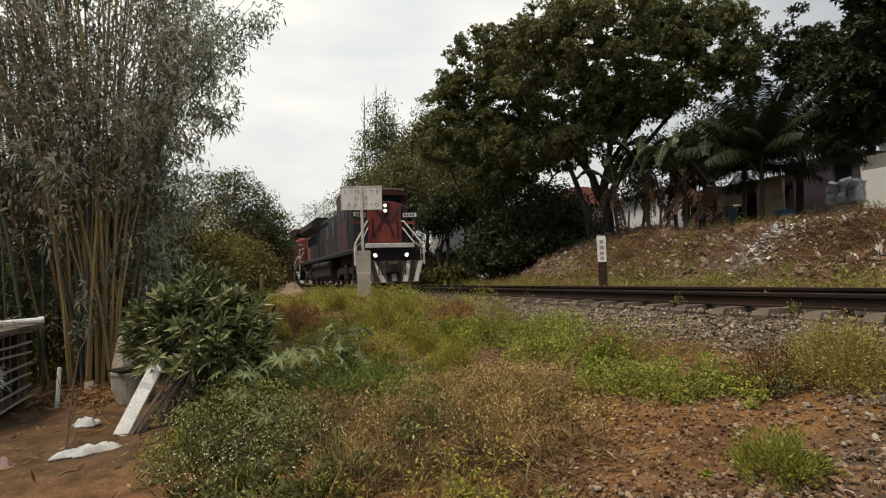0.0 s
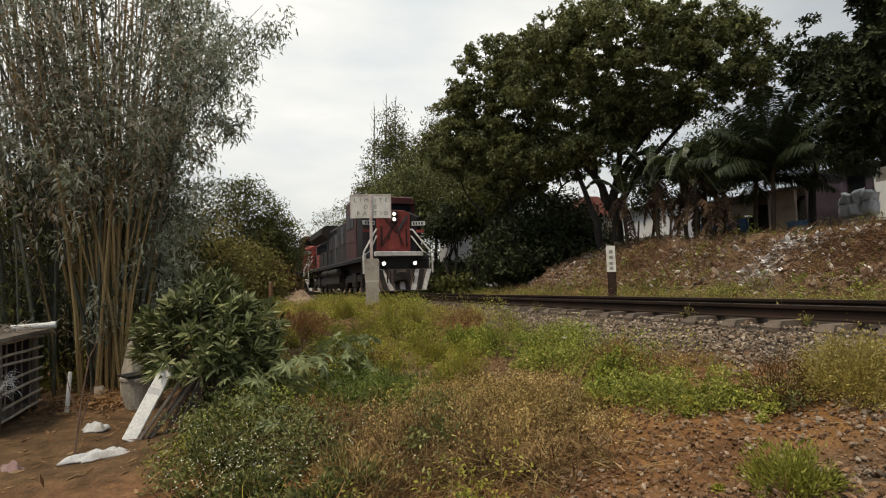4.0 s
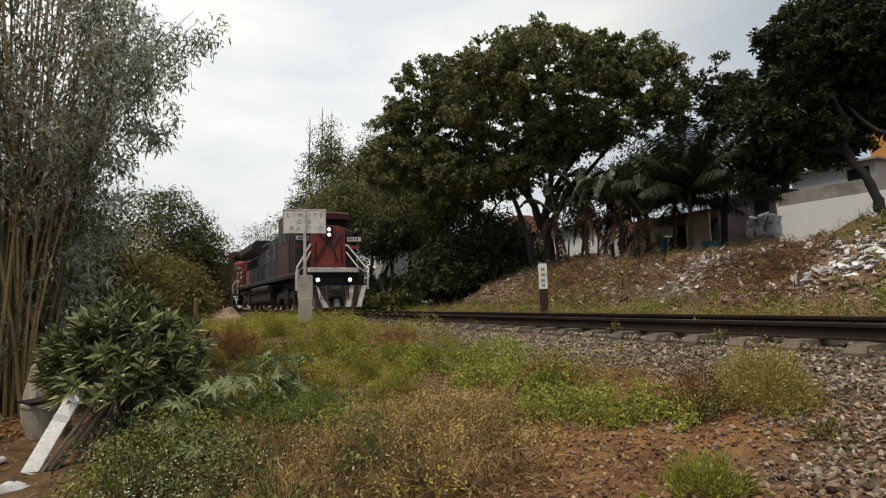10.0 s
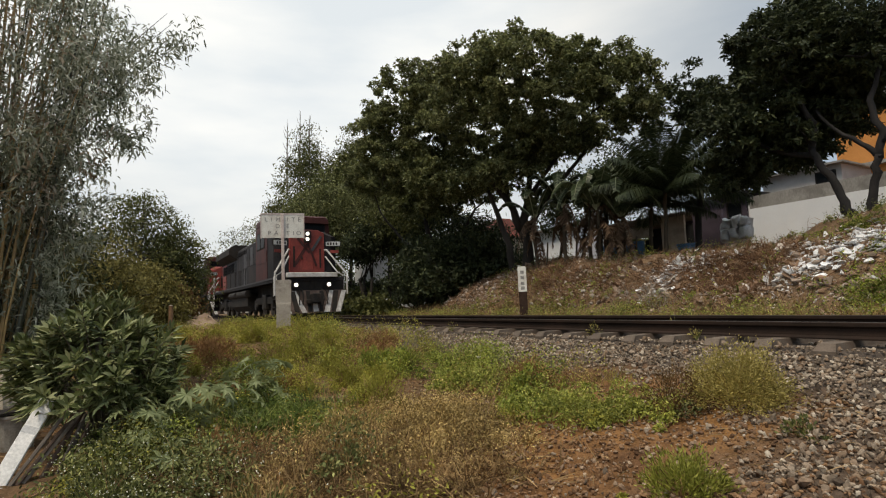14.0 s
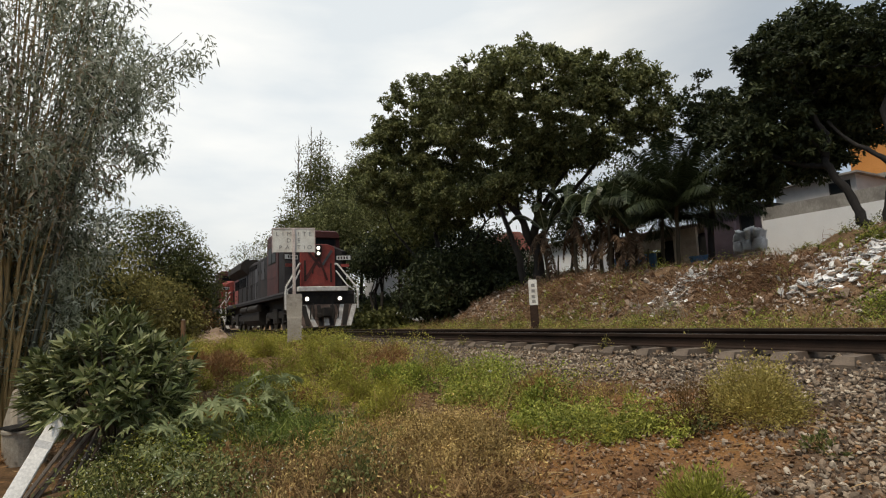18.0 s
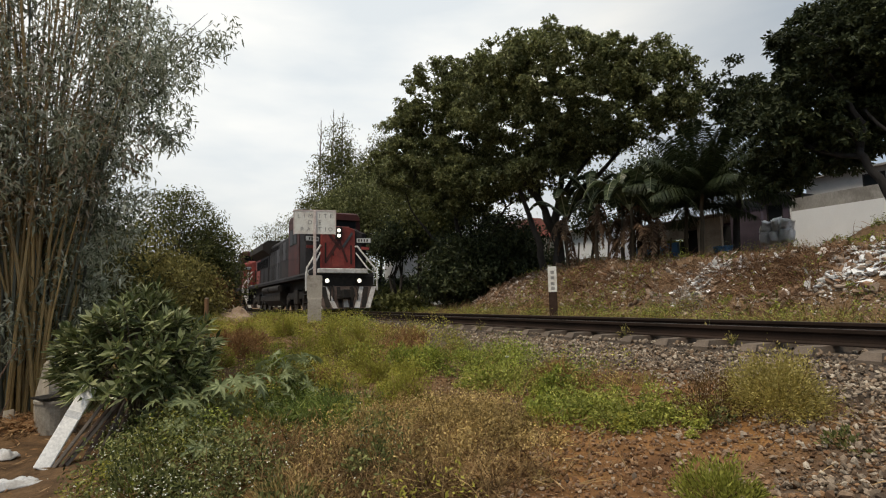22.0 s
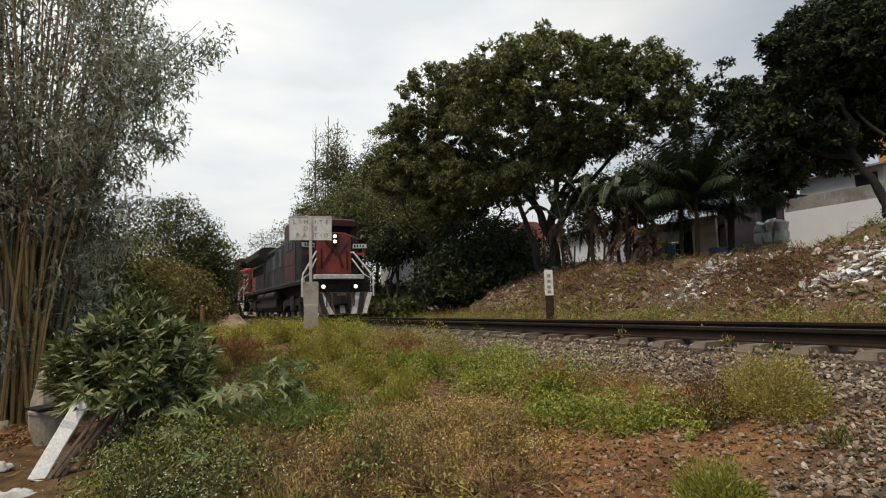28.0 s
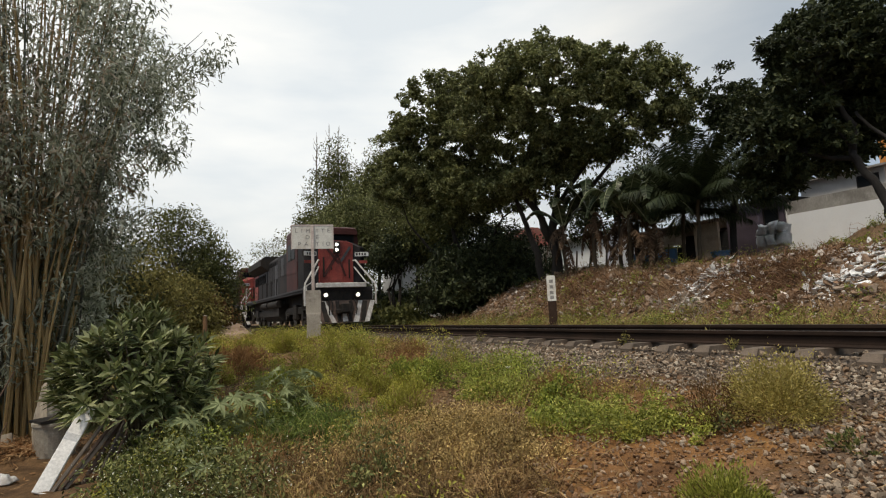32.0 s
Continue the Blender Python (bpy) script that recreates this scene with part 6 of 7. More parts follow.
tagged(link_mesh("white_chip", V, F, M_WHITE_RUBBLE, pile), kind="stuff")
for i in range(170):
    c0 = ((-6.4, 13.35, 0.30, 0.28), (-5.2, 14.2, 0.6, 0.3), (-3.9, 14.4, 0.9, 0.35), (-5.7, 13.9, 0.5, 0.35))[i % 4]
    qx, qy = rng.normal(c0[0], c0[2]), rng.normal(c0[1], c0[3])
    n = int(rng.integers(5, 8))
    an = np.sort(rng.uniform(0, 6.283, n))
    r = rng.uniform(0.07, 0.2)
    ring = [(math.cos(t) * r * rng.uniform(0.7, 1.1), math.sin(t) * r * 0.7 * rng.uniform(0.7, 1.1)) for t in an]
    bm = bmesh.new()
    th = rng.uniform(0.02, 0.05)
    lo, hi = [bm.verts.new((u, v, 0)) for u, v in ring], [bm.verts.new((u, v, th)) for u, v in ring]
    bm.faces.new(lo[::-1])
    bm.faces.new(hi)
    for k in range(n):
        bm.faces.new((lo[k], lo[(k + 1) % n], hi[(k + 1) % n], hi[k]))
    o = part("slab_piece", bm, M_WHITE_RUBBLE if i % 5 else M_RUBBLE, pile)
    o.matrix_basis = Matrix.Translation((qx + 5.6, qy - 13.6, gz(qx, qy) - gz(-5.6, 13.6) + 0.03)) @ Euler((rng.normal(0.5, 0.3), rng.normal(0, 0.3), rng.normal(0, 0.7))).to_matrix().to_4x4()

# ---- two round weeds by the stones, a dark tuft, the castor plants ----
def round_weed(x, y, r, h, n, mat, label, L, W, up):
    t = thing("weed_bush", x, y, gz(x, y) - 0.02, label, "weed")
    m = n // 45
    g = unit(rng.normal(size=(m, 3)))
    g[:, 2] = np.abs(g[:, 2])
    G = g * (rng.random(m) ** 0.33 * rng.uniform(0.75, 1.12, m))[:, None] * np.array([r, r, h])
    i = rng.integers(0, m, n)
    d = g[i]
    P = G[i] + rng.normal(0, 0.10, (n, 3)) * np.array([r, r, h])
    P[:, 2] = np.abs(P[:, 2])
    D = unit(d + np.array([0, 0, up]) + rng.normal(0, 0.4, (n, 3)))
    k = rng.uniform(0.6, 1.3, n)
    V, F = leaf_quads(P, D, unit(rng.normal(size=(n, 3))), L * k, W * k, 0.0)
    link_mesh("foliage", V, F, mat, t)
    st = []
    for i in range(60):
        e = P[rng.integers(n)]
        st.append(([(rng.normal() * 0.03, rng.normal() * 0.03, 0), tuple(e * 0.55 + rng.normal(size=3) * 0.02), tuple(e)], [0.005, 0.004, 0.002]))
    V, F = tubes(st, 4)
    link_mesh("stalk", V, F, M_DRY, t)
    return t


M_BUSH_Y = leafy("straw_green_leaflets", [(0.24, 0.19, 0.055), (0.36, 0.30, 0.085), (0.5, 0.41, 0.15)], 0.65, 0.2)
M_BUSH_G = leafy("lime_sprigs", [(0.13, 0.135, 0.023), (0.27, 0.28, 0.048), (0.43, 0.42, 0.1)], 0.6, 0.25)
round_weed(-2.60, 4.30, 0.40, 0.46, 17000, M_BUSH_Y, "rounded straw-yellow weed bush among the stones", 0.021, 0.011, 0.1)
round_weed(-2.95, 3.95, 0.27, 0.36, 2600, M_RUSTLEAF, "withered dark brown weed among the stones", 0.026, 0.008, 0.3)
round_weed(-2.06, 2.80, 0.27, 0.27, 4200, M_BUSH_G, "bright green feathery weed tuft", 0.034, 0.009, 0.5)
round_weed(-1.95, 3.95, 0.16, 0.14, 500, M_HERB, "small dark green tuft among the stones", 0.03, 0.014, 0.3)

# mounded weeds, each a plant of its own, between the castor plants and the bare earth
r7 = np.random.default_rng(71)
KINDS = {"flower": (M_HERB, "dull green mounded weed", 0.034, 0.015), "green": (M_WEED_G, "fresh green mounded weed", 0.034, 0.015), "withered": (M_BRUSH_TUFT, "withered brown mounded weed", 0.05, 0.008), "dry": (M_STRAW, "straw-coloured mounded weed", 0.034, 0.009),
         "yellow": (M_WEED_Y, "yellow-green mounded weed", 0.03, 0.013), "lush": (M_LUSH, "deep green mounded weed", 0.045, 0.014)}
for wx, wy in np.concatenate([r7.uniform((-8.0, -0.2), (-3.0, 4.2), (78, 2)), r7.uniform((-15, 0.3), (-8.0, 4.6), (44, 2))]):
    keep, share = zone(np.array([wx]), np.array([wy]))
    if keep[0] < 0.45 or (abs(wx + 6.2) < 0.5 and abs(wy - 0.6) < 0.4):
        continue
    mt, lb, L, W = KINDS[max(share, key=lambda k: share[k][0])]
    far = float(1 + 0.3 * smooth01((-wx - 6) / 5))
    rr = r7.uniform(0.15, 0.32) * far
    tuft_ = mt is M_BRUSH_TUFT
    round_weed(wx, wy, rr, rr * r7.uniform(0.9, 1.5), int((1900 if tuft_ else 1600) * rr / 0.25), mt, lb + " among the grass", L * far, W * far, 0.5 if tuft_ else 0.4)

M_CASTOR = leafy("castor_leaves", [(0.07, 0.09, 0.036), (0.135, 0.165, 0.068), (0.25, 0.28, 0.135)], 0.5, 0.2, 0.25)


def castor_leaf_mesh(seed):
    r2 = random.Random(seed)
    bm = bmesh.new()
    c = bm.verts.new((0, 0, 0.0))
    ring = []
    lobes = 8
    for i in range(lobes):
        a = math.radians(-150 + 300 * i / (lobes - 1))
        r = 0.17 * (1.0 if 1 < i < 6 else 0.75) * r2.uniform(0.9, 1.1)
        for da, k, dz in ((-0.22, 0.42, 0.0), (-0.11, 0.75, -0.012), (0, 1.0, -0.035), (0.11, 0.75, -0.012)):
            ring.append(bm.verts.new((math.cos(a + da) * r * k, math.sin(a + da) * r * k, dz + 0.01 * r2.random())))
    for i in range(len(ring) - 1):
        bm.faces.new((c, ring[i], ring[i + 1]))
    me = bpy.data.meshes.new("leaf")
    bm.to_mesh(me)
    bm.free()
    me.materials.append(M_CASTOR)
    return me


castor_meshes = [castor_leaf_mesh(s) for s in range(4)]
for cx, cy, hh, nl in ((-6.05, 0.12, 0.6, 10), (-6.1, 0.32, 0.68, 11), (-6.3, 0.55, 0.72, 12), (-6.35, 0.8, 0.6, 9), (-5.5, 0.2, 0.36, 5), (-5.6, 0.55, 0.4, 6), (-7.4, 1.5, 0.72, 11), (-7.2, 1.75, 0.5, 9), (-7.9, 1.55, 0.6, 8), (-6.9, 1.25, 0.4, 6)):
    cz = gz(cx, cy)
    t = thing("castor_plant", cx, cy, cz - 0.02, "young castor plant with star-shaped grey-green leaves", "plant", "castor plants in the weeds")
    for i in range(int(nl * 1.15)):
        a, q = rng.uniform(0, 6.283), rng.uniform(0.08, 0.40)
        e = Vector((math.cos(a) * q, math.sin(a) * q, hh * rng.uniform(0.45, 1.0)))
        V, F = tubes([([(0, 0, 0), (e.x * 0.3, e.y * 0.3, e.z * 0.7), tuple(e)], [0.008, 0.006, 0.004])], 5)
        link_mesh("leaf_stalk", V, F, M_HERB, t)
        o = new("leaf", castor_meshes[i % 4])
        o.parent = t
        sc = rng.uniform(0.7, 1.15)
        o.matrix_basis = Matrix.Translation(e) @ Euler((rng.normal(0, 0.3), 0.55 + rng.normal(0, 0.25), a + rng.normal(0, 0.3))).to_matrix().to_4x4() @ Matrix.Diagonal((sc, sc, sc, 1))

for qx, qy, qz, r in ((-5.88, 6.15, -0.02, 0.11), (-4.17, 6.12, -0.02, 0.09), (-5.1, 6.95, -0.03, 0.13), (-9.6, 5.9, -0.03, 0.12), (-12.0, 6.0, -0.03, 0.16), (-13.2, 5.9, -0.03, 0.18)):
    t = thing("weed_tuft", qx, qy, qz, "small pale weed growing beside the rail", "weed", "weeds beside the rail")
    D = unit(rng.normal(size=(60, 3)) * np.array([1, 1, 0.5]) + np.array([0, 0, 0.9]))
    V, F = leaf_quads(D * rng.uniform(0.05, 1.0, (60, 1)) * r * np.array([1, 1, 1.7]), D, unit(rng.normal(size=(60, 3))), rng.uniform(0.02, 0.05, 60), rng.uniform(0.008, 0.016, 60))
    link_mesh("foliage", V, F, M_BUSH_Y, t)
    for k in range(6):
        V, F = tubes([([(0, 0, -0.02), tuple(D[k] * r * 0.9 * np.array([1, 1, 1.7])), tuple(D[k] * r * np.array([1.1, 1.1, 2.0]))], [0.004, 0.003, 0.002])], 4)
        link_mesh("stalk", V, F, M_HERB, t)
fl = thing("flower", -5.35, 3.62, gz(-5.35, 3.62), "single white flower on a thin stalk", "flower")
V, F = tubes([([(0, 0, 0), (0.02, 0.01, 0.2), (0.0, 0.02, 0.36)], [0.004, 0.003, 0.003])], 5)
link_mesh("stalk", V, F, M_HERB, fl)
for k in range(7):
    a_ = 6.283 * k / 7
    V, F = leaf_quads(np.array([[0, 0.02, 0.36]]), unit(np.array([[math.cos(a_), math.sin(a_), 0.8]])), np.array([[0, 0, 1.0]]), np.array([0.045]), np.array([0.025]))
    link_mesh("petal", V, F, M_FLOWER, fl)

# pale debris dumped beside the line
heap = thing("debris_heap", -30.2, 14.0, gz(-30.2, 14.0), "pale heap of dumped debris beside the line", "debris")
P = np.stack([rng.normal(0, 0.8, 160), rng.normal(0, 0.9, 160), np.zeros(160)], 1)
P[:, 2] = [gz(-30.2 + a, 14.0 + b) - gz(-30.2, 14.0) + 0.5 * math.exp(-a * a - b * b) * rng.random() for a, b in P[:, :2]]
V, F = rock_field(P, rng.uniform(0.12, 0.4, 160))
tagged(link_mesh("lump", V, F, M_WHITE_RUBBLE, heap), kind="stuff")

# ---- the yard: coop, bucket, boards, sacks ----
M_OLDWOOD = surface("weathered_wood", [(0.09, 0.073, 0.058), (0.2, 0.165, 0.135)], 3, 40, 0.9, bump=0.4, dist=0.006, stretch=(1, 1, 0.2), per_object=0.3)
M_BROWNWOOD = surface("brown_plank", [(0.06, 0.038, 0.027), (0.12, 0.08, 0.058)], 3, 40, 0.9, bump=0.4, dist=0.006, per_object=0.3)
M_WHITEBOARD = surface("scuffed_white_board", [(0.74, 0.72, 0.68), (0.83, 0.81, 0.77)], 1.2, 40, 0.6, bump=0.1, dist=0.003, dirt=(0.5, 0.46, 0.40), dirt_amt=0.35)
M_SACK = surface("dirty_white_sack", [(0.45, 0.45, 0.45), (0.68, 0.67, 0.65)], 6, 60, 0.8, bump=0.3, dist=0.01, dirt=(0.26, 0.22, 0.18), dirt_amt=0.6)
M_BUCKET = surface("cement_crusted_bucket", [(0.30, 0.27, 0.22), (0.44, 0.41, 0.35)], 5, 50, 0.85, bump=0.3, dist=0.006, dirt=(0.16, 0.12, 0.09), dirt_amt=0.6)
M_PVC = surface("white_pipe", [(0.66, 0.66, 0.64), (0.78, 0.78, 0.76)], 4, 40, 0.4, bump=0.0)
M_STUMP = surface("bleached_wood", [(0.30, 0.25, 0.19), (0.46, 0.40, 0.32)], 5, 30, 0.9, bump=0.6, dist=0.02, stretch=(1, 1, 0.2))
# the coop's inner shade, painted as a near-black wall colour
M_COOPSHADE = surface("coop_inner_shade", [(0.02, 0.018, 0.016), (0.04, 0.035, 0.03)], 4, 30, 0.9, bump=0.0)


def rod(a, b, r0, r1, name, mat, parent, label="", sides=6, n=3, jit=0.0):
    a, b = np.array(a, float), np.array(b, float)
    pts = [tuple(a + (b - a) * i / n + (rng.normal(size=3) * jit if 0 < i < n else 0)) for i in range(n + 1)]
    V, F = tube_data(pts, list(np.linspace(r0, r1, n + 1)), sides)
    return link_mesh(name, V, F, mat, parent, label)


rng = np.random.default_rng(77)
GZ = -0.86
coop = thing("chicken_coop", -7.5, -2.27, GZ, "rough wooden chicken coop with slatted sides and a flat roof", "coop")
# local x along the side that faces the yard, -y inwards
for px0, py0 in ((0.72, 0.02), (-0.62, 0.0), (0.72, -1.5), (-0.62, -1.5), (0.62, 0.03)):
    rod((px0, py0, -0.05), (px0 + rng.normal(0, 0.02), py0, 0.98), 0.034, 0.03, "post", M_OLDWOOD, coop, jit=0.01)
for z in (0.12, 0.26, 0.40, 0.53, 0.66, 0.79, 0.92):
    rod((-0.72, 0.05, z), (0.85, 0.05, z + rng.normal(0, 0.015)), 0.016, 0.014, "side_rail", M_STUMP, coop, jit=0.008)
for k in range(6):
    xx = -0.58 + 0.25 * k
    rod((xx, 0.03, 0.12), (xx + rng.normal(0, 0.015), 0.03, 0.95), 0.010, 0.009, "slat", M_OLDWOOD, coop, jit=0.005)
for k in range(7):
    rod((0.74, -0.2 - 0.2 * k, 0.05), (0.74, -0.2 - 0.2 * k, 0.95), 0.014, 0.013, "slat", M_OLDWOOD, coop, jit=0.005)
for z in (0.3, 0.62, 0.92):
    rod((0.76, 0.0, z), (0.76, -1.5, z), 0.02, 0.02, "side_rail", M_OLDWOOD, coop, jit=0.008)
part("back_wall", boxes((-0.6, 0.68, -1.48, -1.44, 0.0, 0.95), (-0.6, -0.56, -1.44, -0.05, 0.0, 0.95)), M_COOPSHADE, coop)
part("floor_board", boxes((-0.58, 0.7, -1.42, -0.02, 0.1, 0.13)), M_OLDWOOD, coop)
for k in range(6):
    bm = bmesh.new()
    box(bm, -0.85, 0.95, 0.08 - 0.29 * (k + 1), 0.08 - 0.29 * k, 0.97 + 0.012 * (k % 2), 1.0 + 0.012 * (k % 2))
    part("roof_board", bm, M_OLDWOOD, coop)
part("front_lintel", boxes((-0.85, 0.95, 0.081, 0.10, 0.955, 1.0)), M_OLDWOOD, coop)
twigs = thing("twig_pile", -7.0, -2.55, GZ + 1.01, "heap of dry twigs lying on the coop roof", "twigs")
for k in range(110):
    a, q = rng.uniform(0, 6.28), rng.normal(0, 0.2, 2)
    d = rng.uniform(0.1, 0.28)
    rod((q[0] * 1.8, q[1], 0.012 + 0.1 * rng.random()), (q[0] * 1.8 + d * math.cos(a), q[1] + d * math.sin(a), 0.015 + 0.14 * rng.random()), 0.006, 0.003, "twig", M_STUMP if k % 3 else M_TWIG, twigs, sides=4, n=2, jit=0.015)
pipe = thing("pipe", -7.72, -2.22, GZ + 1.02, "white plastic pipe lying on the coop roof", "pipe", rz=90)
rod((-0.18, 0, 0.035), (0.20, 0.05, 0.05), 0.035, 0.035, "tube", M_PVC, pipe, sides=12)
rod((0.20, 0.05, 0.05), (0.25, 0.055, 0.052), 0.042, 0.042, "socket", M_PVC, pipe, sides=12)
tuft = thing("plastic_scrap", -6.75, -2.2, GZ + 0.45, "shredded white plastic caught on the coop slats", "plastic scrap")
P = rng.normal(0, 0.06, (110, 3)) * np.array([1.2, 0.3, 0.9]) + np.array([0, 0.08, 0.1])
for k in range(110):
    V, F = rand_leaves(rng, P[k:k + 1], 0.12, 0.007, up=0.0, droop=0.3)
    link_mesh("strip", V, F, M_SACK, tuft)

bucket = thing("bucket", -7.6, -1.03, GZ, "cement-crusted bucket with a dark lid", "bucket")
bm = bmesh.new()
bmesh.ops.create_cone(bm, cap_ends=True, segments=28, radius1=0.18, radius2=0.225, depth=0.38, matrix=Matrix.Translation((0, 0, 0.19)))
part("body", bm, M_BUCKET, bucket, smooth=False)
bm = bmesh.new()
disc(bm, (0, 0, 0.385), "z", 0.235, 0.03, 28)
part("rim", bm, M_BUCKET, bucket)
bm = bmesh.new()
box(bm, -0.25, 0.22, -0.2, 0.24, -0.012, 0.012, m=Matrix.Translation((-0.02, -0.01, 0.425)) @ Euler((0.06, -0.05, 0.4)).to_matrix().to_4x4())
part("lid", bm, M_BLACK, bucket, "dark flat lid")
stump = thing("wood_stump", -7.98, -1.12, GZ, "bleached split wood standing behind the bucket", "wood")
rings = []
for z, r in ((0, 0.17), (0.25, 0.15), (0.45, 0.12), (0.62, 0.08), (0.76, 0.05), (0.80, 0.02)):
    rings.append([(math.cos(a) * r * (1 + 0.25 * math.sin(5 * a + z * 3)) - 0.05 * z, math.sin(a) * r * (1 + 0.25 * math.sin(5 * a + z * 3)) - 0.1 * z, z) for a in [6.283 * i / 16 for i in range(16)]])
part("block", skin(rings), M_STUMP, stump)


def leaning(name, label, cat, a, b, w, th, mat, side=(0.0, 1.0, 0.0), tilt=0.0):
    """A board from its foot a to its head b."""
    a, b = Vector(a), Vector(b)
    d = (b - a).normalized()
    s = (Vector(side) - d * d.dot(Vector(side))).normalized()
    s = (Matrix.Rotation(tilt, 3, d) @ s).normalized()
    nrm = d.cross(s)
    t = new(name)
    t.matrix_basis = Matrix.Translation(a) @ Matrix((s, nrm, d)).transposed().to_4x4()
    tagged(t, label, cat)
    L = (b - a).length
    part("board", boxes((-w / 2, w / 2, -th / 2, th / 2, 0, L), bevel=0.006), mat, t)
    return t, L


wb, L = leaning("white_board", "scuffed white board leaning against the shrub", "board", (-6.0, -0.92, GZ), (-6.28, -0.60, -0.20), 0.13, 0.035, M_WHITEBOARD, (0.35, 1, 0), 0.25)
part("scuff_band", boxes((-0.0655, 0.0655, -0.0187, -0.0179, L * 0.60, L * 0.68)), M_SACK, wb)
for i, (fx, fy, tx, ty, tz, w) in enumerate(((-5.99, -0.83, -6.30, -0.44, -0.30, 0.032), (-6.0, -0.78, -6.32, -0.38, -0.34, 0.03), (-6.03, -0.74, -6.34, -0.33, -0.33, 0.035), (-6.1, -0.62, -6.36, -0.34, -0.36, 0.04), (-6.14, -0.50, -6.34, -0.30, -0.38, 0.06), (-6.16, -0.42, -6.3, -0.27, -0.44, 0.045))):
    leaning("plank", "weathered brown plank leaning in a stack", "plank", (fx, fy, GZ), (tx, ty, tz), w, 0.022, M_BROWNWOOD if i % 2 else M_OLDWOOD, (0.5, 1, 0), 0.5 + 0.2 * i)[0]["group"] = "planks leaning on the shrub"


def crumple(name, label, cat, x, y, rx, ry, h, rz, mat, seed, lumps=7):
    """A slack sack or cloth: a ragged-edged sheet thrown in folds, with a thickness."""
    t = thing(name, x, y, GZ, label, cat, rz=rz)
    bm = bmesh.new()
    n, m = 44, 12
    rows = []
    for j in range(m + 1):
        q = j / m
        row = []
        for i in range(n):
            a = 6.283 * i / n
            k = 1 + 0.22 * math.sin(2 * a + seed) + 0.16 * math.sin(5 * a + 2 * seed) + 0.08 * math.sin(lumps * 2 * a + seed * 3)
            px_, py_ = math.cos(a) * rx * k * q, math.sin(a) * ry * k * q
            fold = 1 - abs(noise.noise(Vector((px_ * 4 + seed, py_ * 9, 1.0)))) * 2.0
            crease = 1 - abs(noise.noise(Vector((px_ * 9 + py_ * 6, py_ * 14 + seed, 5.0)))) * 2.0
            z = h * (1 - q ** 3) * max(0.12, 0.62 * fold + 0.38 * crease) + 0.006
            row.append(bm.verts.new((px_, py_, z)))
        rows.append(row)
    for j in range(1, m):
        for i in range(n):
            i2 = (i + 1) % n
            bm.faces.new((rows[j][i], rows[j + 1][i], rows[j + 1][i2], rows[j][i2]))
    bmesh.ops.remove_doubles(bm, verts=rows[0], dist=0.001)
    for i in range(n):
        c = next(v for v in rows[0] if v.is_valid)
        bm.faces.new((c, rows[1][i], rows[1][(i + 1) % n]))
    base = [bm.verts.new((v.co.x, v.co.y, -0.004)) for v in rows[m]]
    for i in range(n):
        i2 = (i + 1) % n
        bm.faces.new((rows[m][i], base[i], base[i2], rows[m][i2]))
    bm.faces.new(base[::-1])
    bmesh.ops.recalc_face_normals(bm, faces=bm.faces)
    part("cloth", bm, mat, t, smooth=True)
    return t


crumple("sack", "empty dirty white sack lying on the earth", "sack", -5.58, -1.09, 0.23, 0.12, 0.075, 115, M_SACK, 2.9)
crumple("rag", "crumpled white rag on the earth", "rag", -6.68, -1.32, 0.13, 0.09, 0.09, 100, M_SACK, 4.1, 9)
crumple("rag", "faded reddish scrap of cloth on the earth", "rag", -5.45, -1.66, 0.12, 0.09, 0.09, 20, surface("faded_red_cloth", [(0.2, 0.1, 0.09), (0.34, 0.25, 0.23)], 6, 60, 0.9), 7.0, 9)
chunk = thing("concrete_chunk", -8.4, -1.62, GZ, "broken pale concrete chunk at the foot of the bamboo", "concrete")
part("block", skin([[(-0.1, -0.06, 0), (0.1, -0.06, 0), (0.1, 0.06, 0), (-0.1, 0.06, 0)], [(-0.09, -0.05, 0.14), (0.05, -0.06, 0.2), (0.08, 0.05, 0.22), (-0.08, 0.05, 0.12)]]), M_STUMP, chunk)
stick = thing("stake", -7.7, -1.83, GZ, "thin white-painted wooden stake", "stake")
rod((0, 0, -0.05), (0.0, 0.03, 0.5), 0.026, 0.02, "stick", M_WHITEBOARD, stick)
sap = thing("sapling", -5.65, -1.28, GZ, "leafless thin sapling in the yard", "sapling")
M_SAPBARK = surface("reddish_sapling_bark", [(0.10, 0.055, 0.035), (0.2, 0.125, 0.085)], 6, 40, 0.85)
for pts, r in ((((0, 0, 0), (-0.1, 0.03, 0.5), (-0.15, 0.07, 0.84), (-0.15, 0.18, 1.09)), 0.0095), (((-0.1, 0.02, 0.25), (-0.15, 0.08, 0.5), (-0.15, 0.15, 0.67)), 0.008), (((-0.06, 0.02, 0.3), (-0.1, -0.06, 0.55), (-0.1, -0.1, 0.75)), 0.005), (((-0.13, 0.07, 0.84), (-0.14, 0.04, 0.92)), 0.006), (((-0.14, 0.09, 0.55), (-0.15, 0.08, 0.72)), 0.006)):
    V, F = tube_data(pts, list(np.linspace(r, r * 0.45, len(pts))), 6)
    link_mesh("branch", V, F, M_SAPBARK, sap)
